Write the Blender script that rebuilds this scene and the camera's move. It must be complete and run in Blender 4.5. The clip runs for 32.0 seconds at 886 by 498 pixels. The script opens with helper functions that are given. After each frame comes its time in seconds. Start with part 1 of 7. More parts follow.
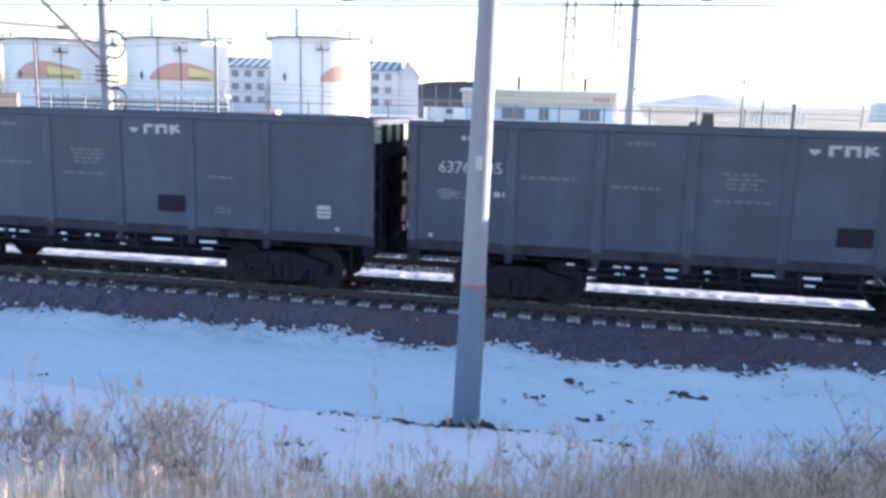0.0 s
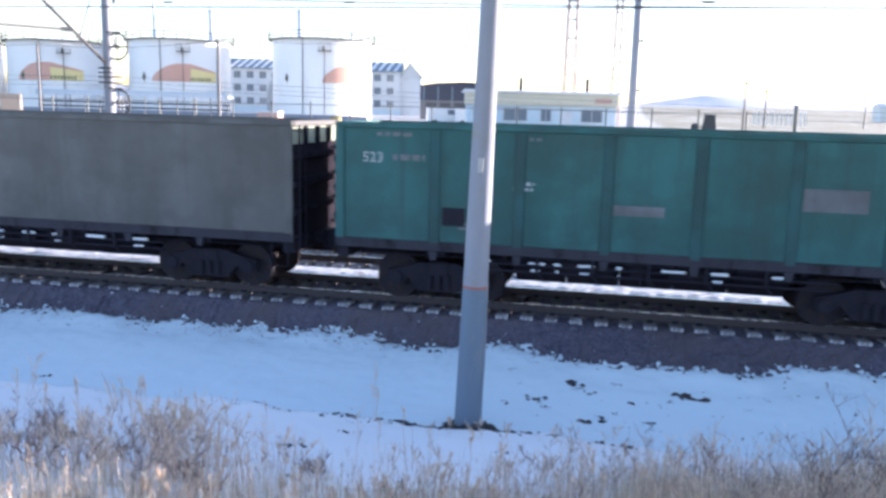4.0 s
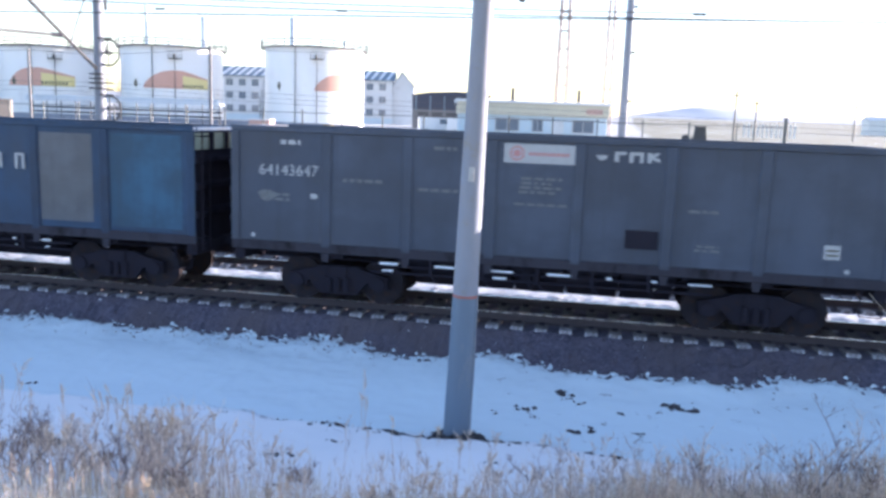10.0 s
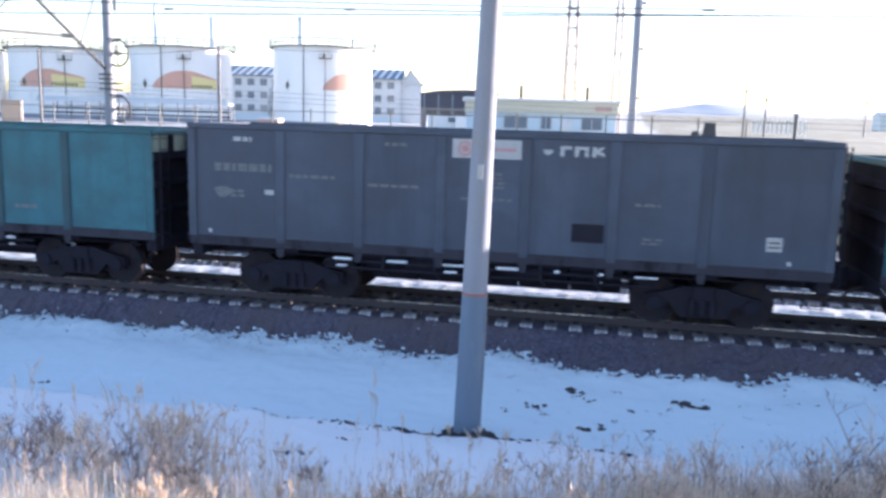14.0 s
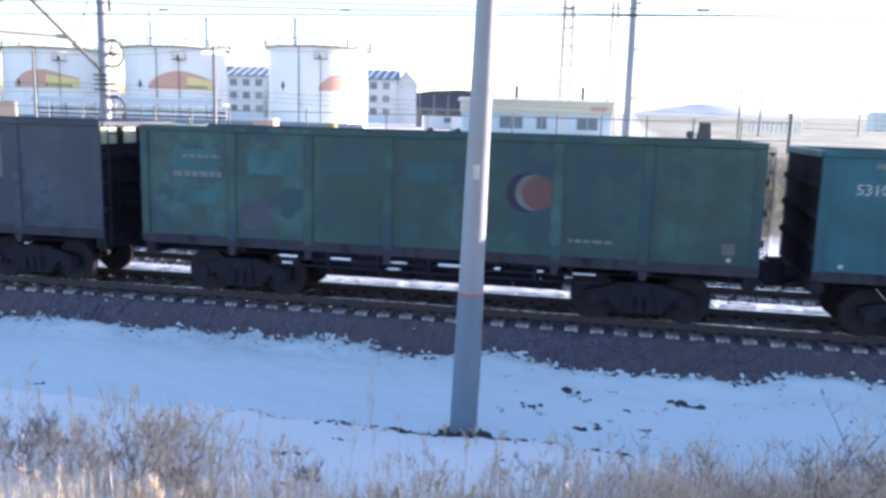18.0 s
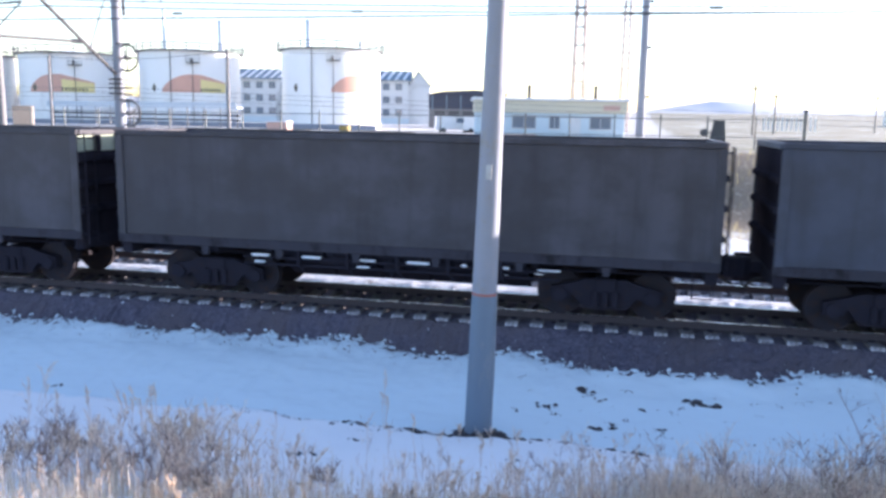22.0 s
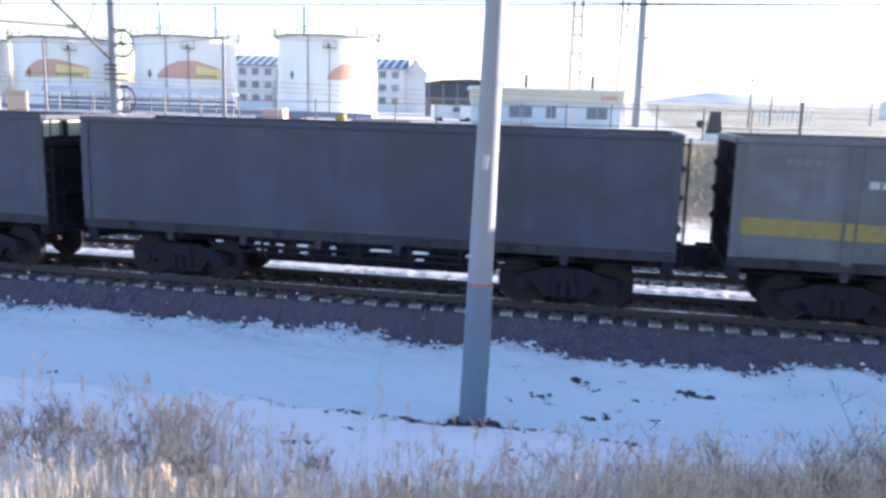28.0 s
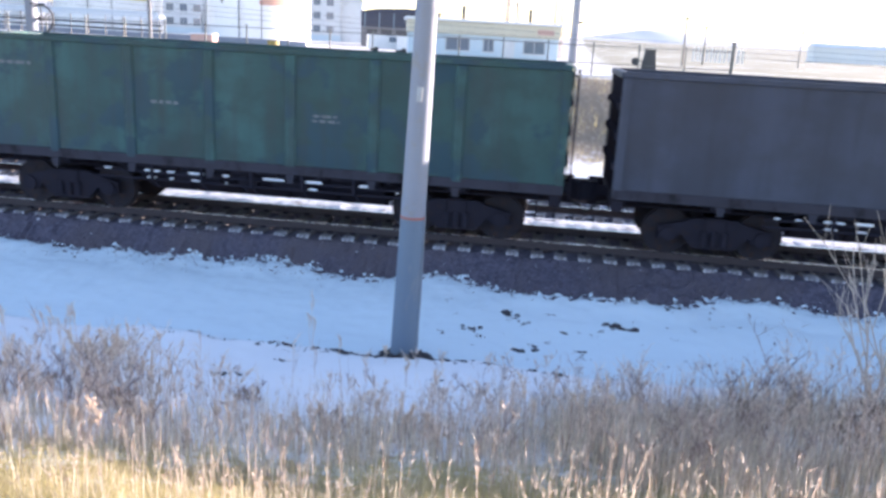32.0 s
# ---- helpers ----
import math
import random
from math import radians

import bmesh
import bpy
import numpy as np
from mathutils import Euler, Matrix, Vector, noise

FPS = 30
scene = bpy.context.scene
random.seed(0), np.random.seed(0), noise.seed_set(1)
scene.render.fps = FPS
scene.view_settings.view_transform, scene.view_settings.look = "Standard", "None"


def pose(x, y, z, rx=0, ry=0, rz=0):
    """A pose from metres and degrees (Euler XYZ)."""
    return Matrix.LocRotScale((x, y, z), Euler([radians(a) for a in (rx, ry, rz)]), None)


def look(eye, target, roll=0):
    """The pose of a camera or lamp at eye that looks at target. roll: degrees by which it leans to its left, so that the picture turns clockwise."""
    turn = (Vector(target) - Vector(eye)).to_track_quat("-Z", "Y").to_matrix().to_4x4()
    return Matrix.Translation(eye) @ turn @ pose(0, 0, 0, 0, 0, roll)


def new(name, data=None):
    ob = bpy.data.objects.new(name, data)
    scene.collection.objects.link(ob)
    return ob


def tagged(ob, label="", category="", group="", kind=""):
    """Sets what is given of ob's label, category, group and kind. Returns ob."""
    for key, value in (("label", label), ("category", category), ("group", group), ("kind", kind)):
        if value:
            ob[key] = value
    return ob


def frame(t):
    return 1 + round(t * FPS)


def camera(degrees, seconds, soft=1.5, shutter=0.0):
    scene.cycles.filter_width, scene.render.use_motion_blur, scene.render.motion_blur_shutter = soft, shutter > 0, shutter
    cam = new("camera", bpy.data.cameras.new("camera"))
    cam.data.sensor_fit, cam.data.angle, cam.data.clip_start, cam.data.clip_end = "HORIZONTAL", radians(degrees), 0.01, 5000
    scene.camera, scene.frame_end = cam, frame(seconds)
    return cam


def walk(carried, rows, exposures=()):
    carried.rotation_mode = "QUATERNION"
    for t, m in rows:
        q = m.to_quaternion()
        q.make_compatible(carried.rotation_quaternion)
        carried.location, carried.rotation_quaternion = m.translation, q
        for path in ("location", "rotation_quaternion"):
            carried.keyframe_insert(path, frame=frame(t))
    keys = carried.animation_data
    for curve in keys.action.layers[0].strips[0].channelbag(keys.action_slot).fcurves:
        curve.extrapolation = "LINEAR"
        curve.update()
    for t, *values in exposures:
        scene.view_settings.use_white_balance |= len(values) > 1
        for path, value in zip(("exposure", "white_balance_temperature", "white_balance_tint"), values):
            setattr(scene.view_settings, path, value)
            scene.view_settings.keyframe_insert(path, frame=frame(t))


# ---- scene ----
cam = camera(57.0, 32.0, soft=3.0, shutter=0.12)
walk(cam, [
    (0.0, pose(-0.016, -0.013, 4.064, 80.12, -1.43, 11.41)),
    (0.5, pose(-0.010, -0.010, 4.075, 80.05, -1.45, 11.34)),
    (1.0, pose(-0.008, -0.009, 4.081, 80.27, -1.32, 11.01)),
    (1.5, pose(-0.009, -0.015, 4.080, 80.33, -1.38, 10.83)),
    (2.0, pose(-0.009, -0.020, 4.076, 80.50, -1.36, 10.83)),
    (2.5, pose(-0.014, -0.024, 4.078, 80.24, -1.47, 10.58)),
    (3.0, pose(-0.017, -0.031, 4.086, 80.12, -1.31, 11.33)),
    (3.5, pose(-0.017, -0.037, 4.085, 80.10, -1.40, 11.50)),
    (5.5, pose(-0.017, -0.033, 4.078, 80.59, -1.57, 11.66)),
    (6.0, pose(-0.016, -0.019, 4.074, 80.34, -1.63, 11.56)),
    (6.5, pose(-0.013, -0.015, 4.071, 80.13, -1.46, 10.98)),
    (7.0, pose(-0.010, -0.023, 4.069, 80.66, -1.74, 10.91)),
    (7.5, pose(-0.008, -0.024, 4.069, 80.72, -1.43, 9.48)),
    (8.0, pose(-0.008, -0.020, 4.073, 80.14, -1.55, 9.80)),
    (8.5, pose(-0.010, -0.019, 4.081, 80.41, -1.37, 10.64)),
    (9.0, pose(-0.013, -0.018, 4.081, 80.87, -1.47, 10.77)),
    (9.5, pose(-0.011, -0.015, 4.077, 80.91, -1.60, 10.85)),
    (10.0, pose(-0.007, -0.016, 4.078, 80.84, -1.97, 11.00)),
    (10.5, pose(-0.005, -0.027, 4.084, 80.82, -1.63, 11.25)),
    (11.0, pose(-0.009, -0.035, 4.081, 81.02, -1.67, 11.74)),
    (11.5, pose(-0.010, -0.034, 4.076, 81.32, -1.76, 12.28)),
    (12.0, pose(-0.004, -0.031, 4.077, 81.15, -1.75, 12.31)),
    (12.5, pose(-0.001, -0.020, 4.075, 80.79, -1.57, 11.78)),
    (13.0, pose(-0.003, -0.007, 4.068, 80.52, -1.49, 11.48)),
    (13.5, pose(-0.007, -0.012, 4.069, 80.64, -1.51, 11.50)),
    (15.5, pose(-0.010, -0.026, 4.073, 80.72, -1.90, 11.79)),
    (16.0, pose(-0.009, -0.023, 4.071, 80.39, -2.00, 11.80)),
    (16.5, pose(-0.009, -0.011, 4.065, 80.09, -1.85, 12.34)),
    (17.0, pose(-0.007, -0.012, 4.067, 80.13, -1.94, 12.28)),
    (17.5, pose(-0.007, -0.022, 4.073, 80.73, -2.62, 12.29)),
    (18.0, pose(-0.007, -0.026, 4.071, 80.73, -1.50, 11.27)),
    (18.5, pose(0.000, -0.027, 4.064, 80.31, -1.64, 12.51)),
    (19.0, pose(0.003, -0.036, 4.062, 80.25, -2.01, 12.82)),
    (19.5, pose(-0.001, -0.038, 4.068, 79.98, -2.00, 13.06)),
    (20.0, pose(0.000, -0.031, 4.074, 80.44, -1.83, 12.59)),
    (20.5, pose(-0.004, -0.034, 4.076, 80.92, -1.74, 12.02)),
    (21.0, pose(-0.008, -0.047, 4.079, 80.68, -1.19, 12.19)),
    (21.5, pose(-0.004, -0.047, 4.075, 80.72, -0.78, 12.66)),
    (22.0, pose(-0.003, -0.038, 4.072, 80.74, -0.94, 12.15)),
    (22.5, pose(-0.003, -0.048, 4.081, 81.51, -1.19, 11.89)),
    (23.0, pose(-0.006, -0.063, 4.083, 81.99, -1.13, 12.46)),
    (23.5, pose(-0.011, -0.060, 4.071, 82.11, -1.36, 12.42)),
    (24.0, pose(-0.011, -0.056, 4.068, 81.69, -1.30, 12.13)),
    (24.5, pose(-0.009, -0.050, 4.077, 81.14, -1.30, 11.58)),
    (26.5, pose(-0.005, -0.047, 4.082, 80.57, -1.19, 11.83)),
    (27.0, pose(-0.005, -0.043, 4.077, 80.66, -1.22, 12.19)),
    (27.5, pose(-0.012, -0.037, 4.076, 80.32, -1.35, 12.01)),
    (28.0, pose(-0.010, -0.045, 4.086, 79.97, -1.46, 11.90)),
    (28.5, pose(0.003, -0.056, 4.086, 80.65, -1.66, 12.10)),
    (29.0, pose(0.015, -0.057, 4.075, 81.04, -1.47, 12.23)),
    (29.5, pose(0.011, -0.057, 4.073, 80.80, -2.19, 10.57)),
    (30.0, pose(-0.007, -0.052, 4.080, 78.52, -2.24, 9.93)),
    (30.5, pose(-0.012, -0.050, 4.071, 77.98, -2.84, 8.27)),
    (31.0, pose(0.001, -0.060, 4.048, 77.95, -2.76, 8.50)),
    (31.5, pose(0.016, -0.050, 4.054, 75.53, -3.53, 7.58)),
    (32.0, pose(0.016, -0.025, 4.074, 75.51, -3.06, 7.58)),
], exposures=[
    (0.0, 2.74, 6110, 24), (9.0, 2.72, 6110, 24), (11.5, 2.68, 6110, 24), (16.5, 2.68, 6110, 24), (18.5, 2.76, 6110, 24), (21.5, 2.74, 6110, 24),
    (23.0, 2.58, 6110, 24), (24.5, 2.60, 6110, 24), (26.5, 2.70, 6110, 24), (29.0, 2.72, 6110, 24), (30.5, 2.83, 6220, 24), (32.0, 2.90, 6350, 25)])

# ---------------------------------------------------------------- light
TRACK_Y, TRACK2_Y = 17.775, 21.9
SUN_AZ, SUN_EL = radians(58), radians(9.2)
world = bpy.data.worlds.new("sky")
scene.world = world
world.use_nodes = True
_nt = world.node_tree
_sky = _nt.nodes.new("ShaderNodeTexSky")
_sky.sky_type, _sky.sun_disc = "NISHITA", False
_sky.sun_elevation, _sky.sun_rotation = SUN_EL, SUN_AZ
_sky.altitude, _sky.air_density, _sky.dust_density, _sky.ozone_density = 600, 1.0, 0.9, 1.3
_bg = _nt.nodes["Background"]
_bg.inputs["Strength"].default_value = 0.083
_nt.links.new(_sky.outputs[0], _bg.inputs["Color"])
sun = new("sun", bpy.data.lights.new("sun", "SUN"))
sun.data.energy, sun.data.angle, sun.data.color = 2.9, radians(0.5), (1.0, 0.9, 0.76)
sun_way = Vector((math.sin(SUN_AZ) * math.cos(SUN_EL), math.cos(SUN_AZ) * math.cos(SUN_EL), math.sin(SUN_EL)))
sun.matrix_world = look(sun_way * 100, (0, 0, 0))


# ---------------------------------------------------------------- materials
class Nodes:
    """Short hand for a material's node tree."""

    def __init__(self, name, rough=0.7, metal=0.0):
        self.m = bpy.data.materials.new(name)
        self.m.use_nodes = True
        self.t = self.m.node_tree
        self.b = self.t.nodes["Principled BSDF"]
        self.b.inputs["Roughness"].default_value = rough
        self.b.inputs["Metallic"].default_value = metal
        self.co = self.t.nodes.new("ShaderNodeTexCoord").outputs["Object"]

    def put(self, a, sock):
        if isinstance(a, (int, float)):
            sock.default_value = a
        elif isinstance(a, tuple):
            sock.default_value = (*a, 1) if len(sock.default_value) == 4 else a
        else:
            self.t.links.new(a, sock)

    def noise(self, scale, stretch=(1, 1, 1), detail=4, rough=0.55):
        mp = self.t.nodes.new("ShaderNodeMapping")
        mp.inputs["Scale"].default_value = stretch
        self.t.links.new(self.co, mp.inputs[0])
        n = self.t.nodes.new("ShaderNodeTexNoise")
        n.inputs["Scale"].default_value, n.inputs["Detail"].default_value = scale, detail
        n.inputs["Roughness"].default_value = rough
        self.t.links.new(mp.outputs[0], n.inputs["Vector"])
        return n.outputs[0]

    def math(self, op, a, b=0.0, clamp=False):
        n = self.t.nodes.new("ShaderNodeMath")
        n.operation, n.use_clamp = op, clamp
        self.put(a, n.inputs[0]), self.put(b, n.inputs[1])
        return n.outputs[0]

    def ramp(self, a, lo, hi, out_lo=0.0, out_hi=1.0):
        n = self.t.nodes.new("ShaderNodeMapRange")
        n.interpolation_type = "SMOOTHSTEP"
        self.put(a, n.inputs[0])
        for i, v in enumerate((lo, hi, out_lo, out_hi)):
            self.put(v, n.inputs[i + 1])
        return n.outputs[0]

    def mix(self, f, a, b):
        n = self.t.nodes.new("ShaderNodeMix")
        n.data_type = "RGBA"
        self.put(f, n.inputs[0]), self.put(a, n.inputs[6]), self.put(b, n.inputs[7])
        return n.outputs[2]

    def axis(self, i):
        n = self.t.nodes.new("ShaderNodeSeparateXYZ")
        self.t.links.new(self.co, n.inputs[0])
        return n.outputs[i]

    def finish(self, color, bump=None, strength=0.3, dist=0.01, rough=None):
        self.put(color, self.b.inputs["Base Color"])
        if bump is not None:
            n = self.t.nodes.new("ShaderNodeBump")
            n.inputs["Strength"].default_value, n.inputs["Distance"].default_value = strength, dist
            self.t.links.new(bump, n.inputs["Height"])
            self.t.links.new(n.outputs[0], self.b.inputs["Normal"])
        if rough is not None:
            self.put(rough, self.b.inputs["Roughness"])
        return self.m


def dim(c, k):
    return tuple(min(1.0, v * k) for v in c)


def surface(name, col, rough=0.7, metal=0.0, var=0.2, scale=2.0, fine=30.0, bump=0.25, dist=0.006, stain=None, amount=0.5, stretch=(1, 1, 1), shine=0.5):
    """A plain surface: base colour varied at two scales, with stains of a second colour and fine relief."""
    n = Nodes(name, rough, metal)
    n.b.inputs["Specular IOR Level"].default_value = shine
    big, small = n.noise(scale, stretch), n.noise(fine)
    c = n.mix(big, dim(col, 1 - var), dim(col, 1 + var))
    c = n.mix(n.math("MULTIPLY", small, 0.35), c, dim(col, 0.72))
    if stain:
        f = n.ramp(n.noise(scale * 1.7, stretch, 6, 0.65), 0.62 - 0.25 * amount, 0.8 - 0.2 * amount)
        c = n.mix(f, c, stain)
    return n.finish(c, small, bump, dist, n.ramp(big, 0.2, 0.8, max(0.05, rough - 0.12), min(1, rough + 0.1)))


def wagon_paint(name, col, dirt=(0.07, 0.06, 0.055), amount=0.5, worn=None):
    """Old wagon paint: vertical dirt runs, dusty film, rust freckles and slightly buckled sheet."""
    n = Nodes(name, 0.62)
    n.b.inputs["Specular IOR Level"].default_value = 0.3
    col, dirt = dim(col, 1.36), dim(dirt, 1.15)
    # every sheet has weathered in its own way
    g, cb, ad = n.t.nodes.new("ShaderNodeObjectInfo"), n.t.nodes.new("ShaderNodeCombineXYZ"), n.t.nodes.new("ShaderNodeVectorMath")
    for i, k in enumerate((61.0, 23.0, 7.0)):
        n.t.links.new(n.math("MULTIPLY", g.outputs["Random"], k), cb.inputs[i])
    n.t.links.new(n.co, ad.inputs[0]), n.t.links.new(cb.outputs[0], ad.inputs[1])
    n.co = ad.outputs[0]
    runs = n.noise(1.0, (3.2, 3.2, 0.28), 6, 0.62)
    film = n.noise(0.8, (1, 1, 1.4), 4)
    grain = n.noise(26, (1, 1, 0.4), 4)
    c = n.mix(n.ramp(film, 0.36, 0.64), dim(col, 1 - 0.45 * amount), dim(col, 1 + 0.35 * amount))
    wide = n.noise(0.5, (1, 1, 0.12), 3)
    c = n.mix(n.math("MULTIPLY", n.ramp(wide, 0.42, 0.6), 0.2 + 0.5 * amount), c, dim(col, 0.58))
    blot = n.noise(1.3, (1, 1, 0.8), 6, 0.62)
    c = n.mix(n.math("MULTIPLY", n.ramp(blot, 0.5, 0.66), 0.6 * amount - 0.1), c, dim(dirt, 0.8))
    if worn:
        c = n.mix(n.ramp(n.noise(0.9, (1, 1, 1.2), 5, 0.6), 0.5, 0.58), c, worn)
    c = n.mix(n.math("MULTIPLY", n.ramp(runs, 0.5 - 0.12 * amount, 0.78), 0.3 + 0.6 * amount), c, dirt)
    c = n.mix(n.math("MULTIPLY", n.ramp(grain, 0.6, 0.75), 0.25), c, (0.07, 0.048, 0.04))
    buckle = n.noise(0.9, (1, 1, 1), 2)
    h = n.math("ADD", n.math("MULTIPLY", buckle, 6.0), n.math("MULTIPLY", grain, 0.25))
    return n.finish(c, h, 0.3, 0.012, n.ramp(film, 0.3, 0.7, 0.5, 0.72))


M = {}
M["steel_dark"] = surface("oily_black_steel", (0.028, 0.026, 0.036), 0.9, 0.0, 0.3, 3, 40, 0.4, stain=(0.034, 0.026, 0.028), amount=0.35, shine=0.05)
M["wheel"] = surface("brown_wheel_steel", (0.030, 0.027, 0.034), 0.8, 0.0, 0.3, 4, 50, 0.3, stain=(0.05, 0.03, 0.024), shine=0.15)
M["tread"] = surface("polished_tread_steel", (0.55, 0.55, 0.56), 0.28, 1.0, 0.1, 6, 60, 0.05)
M["white_paint"] = surface("white_stencil_paint", (0.42, 0.43, 0.44), 0.7, 0, 0.15, 9, 60, 0.1, stain=(0.3, 0.3, 0.3), amount=0.35)
M["dull_paint"] = surface("faded_stencil_paint", (0.15, 0.16, 0.17), 0.75, 0, 0.25, 9, 60, 0.1, stain=(0.09, 0.09, 0.095), amount=0.6)
M["red_paint"] = surface("faded_red_paint", (0.36, 0.13, 0.11), 0.7, 0, 0.15, 8)
M["sign_red"] = surface("faded_sign_red", (0.50, 0.24, 0.23), 0.7, 0, 0.15, 8)
M["yellow_paint"] = surface("dusty_yellow_paint", (0.27, 0.205, 0.06), 0.65, 0, 0.2, 2.5, 30, 0.15, stain=(0.15, 0.14, 0.08), amount=0.45)
M["rail"] = surface("rusty_rail_web", (0.062, 0.050, 0.056), 0.75, 0.1, 0.25, 4, 50, 0.3)
M["concrete"] = surface("weathered_concrete", (0.26, 0.28, 0.33), 0.85, 0, 0.15, 2.5, 45, 0.35, stain=(0.25, 0.24, 0.23), amount=0.4)
M["pole_paint"] = surface("blue_grey_pole_concrete", (0.15, 0.205, 0.27), 0.8, 0, 0.12, 1.4, 40, 0.25, stain=(0.26, 0.26, 0.27), amount=0.3, stretch=(2, 2, 0.5))
M["galv"] = surface("galvanised_steel", (0.34, 0.36, 0.40), 0.5, 0.35, 0.15, 4, 50, 0.1)
M["iron"] = surface("dark_iron_fittings", (0.08, 0.08, 0.085), 0.6, 0.3, 0.2, 6)
M["wire"] = surface("oxidised_copper_wire", (0.10, 0.10, 0.10), 0.5, 0.5, 0.1, 3)
M["insulator"] = surface("dark_glazed_porcelain", (0.07, 0.07, 0.08), 0.2, 0, 0.15, 8)
M["tank"] = surface("white_tank_enamel", (0.86, 0.86, 0.86), 0.5, 0, 0.04, 0.25, 6, 0.05, 0.01, stain=(0.72, 0.71, 0.7), amount=0.25, stretch=(1, 1, 0.3))
M["tank_grey"] = surface("grey_tank_steel", (0.075, 0.078, 0.085), 0.6, 0, 0.1, 0.8)
M["post"] = surface("weathered_post_concrete", (0.19, 0.19, 0.20), 0.85, 0, 0.15, 2.5, 45, 0.3)
M["orange"] = surface("orange_red_enamel", (0.66, 0.38, 0.30), 0.5, 0, 0.08, 0.5)
M["yellow"] = surface("bright_yellow_enamel", (0.80, 0.68, 0.32), 0.5, 0, 0.06, 0.5)
M["ink"] = surface("black_lettering_enamel", (0.12, 0.11, 0.08), 0.5, 0, 0.1, 2)
M["wall_white"] = surface("pale_render_wall", (0.66, 0.67, 0.68), 0.85, 0, 0.08, 0.4, 8, 0.1, stain=(0.5, 0.5, 0.5), amount=0.3)
M["wall_blue"] = surface("pale_blue_cladding", (0.56, 0.66, 0.72), 0.7, 0, 0.08, 0.6, 12, 0.1, stain=(0.6, 0.66, 0.7), amount=0.4)
M["fascia"] = surface("cream_fascia_board", (0.62, 0.58, 0.46), 0.75, 0, 0.1, 1.0, 14, 0.1)
M["roof_blue"] = surface("blue_sheet_roof", (0.15, 0.22, 0.28), 0.5, 0.1, 0.12, 0.5)
M["roof_snow"] = surface("thin_roof_snow", (0.82, 0.84, 0.86), 0.9, 0, 0.05, 1.0)
M["dark_clad"] = surface("dark_blue_cladding", (0.045, 0.055, 0.085), 0.7, 0, 0.2, 0.4)
M["fence"] = surface("dark_painted_fence_steel", (0.12, 0.13, 0.13), 0.6, 0.2, 0.2, 5)
M["brick_red"] = surface("faded_red_crate_paint", (0.55, 0.36, 0.31), 0.8, 0, 0.15, 3)
M["rubber"] = surface("black_rubber", (0.03, 0.03, 0.03), 0.8, 0, 0.2, 10)
M["wood"] = surface("grey_weathered_wood", (0.32, 0.27, 0.23), 0.85, 0, 0.25, 6, 60, 0.3)
M["rack"] = surface("blue_grey_rack_paint", (0.52, 0.57, 0.63), 0.7, 0, 0.1, 0.5)
M["tower"] = surface("grey_tower_steel", (0.22, 0.19, 0.19), 0.6, 0.2, 0.15, 2)
M["barn"] = surface("pale_far_cladding", (0.86, 0.84, 0.82), 0.9, 0, 0.1, 0.1)
M["hill"] = surface("distant_snowy_hill", (0.58, 0.60, 0.63), 0.95, 0, 0.08, 0.006, 0.03, 0.1, 2.0, stain=(0.36, 0.37, 0.40), amount=0.5)
M["car_white"] = surface("white_vehicle_paint", (0.75, 0.75, 0.75), 0.35, 0, 0.05, 2)
M["clod"] = surface("frozen_dark_soil", (0.055, 0.05, 0.055), 0.95, 0, 0.3, 9, 60, 0.5)


def glass_material():
    n = Nodes("dark_window_glass", 0.08)
    n.b.inputs["Specular IOR Level"].default_value = 0.6
    return n.finish(n.mix(n.noise(0.5), (0.11, 0.14, 0.18), (0.19, 0.23, 0.28)))


def sleeper_material():
    """Oily concrete, with snow caught on the ends outside the rails."""
    n = Nodes("concrete_with_snowy_ends", 0.85)
    g = n.t.nodes.new("ShaderNodeObjectInfo")
    y = n.math("ABSOLUTE", n.axis(1))
    rag = n.math("MULTIPLY", n.math("SUBTRACT", n.noise(9.0, (1, 1, 1), 4), 0.5), 0.5)
    rag = n.math("ADD", rag, n.math("MULTIPLY", n.math("SUBTRACT", g.outputs["Random"], 0.5), 0.2))
    ends = n.ramp(n.math("ADD", y, rag), 1.2, 1.3)
    c = n.mix(n.noise(6.0), (0.07, 0.062, 0.062), (0.20, 0.185, 0.185))
    snow = n.mix(n.ramp(n.noise(11.0), 0.35, 0.65), (0.16, 0.15, 0.155), (0.60, 0.60, 0.63))
    return n.finish(n.mix(ends, c, snow), n.noise(40), 0.4, 0.01)


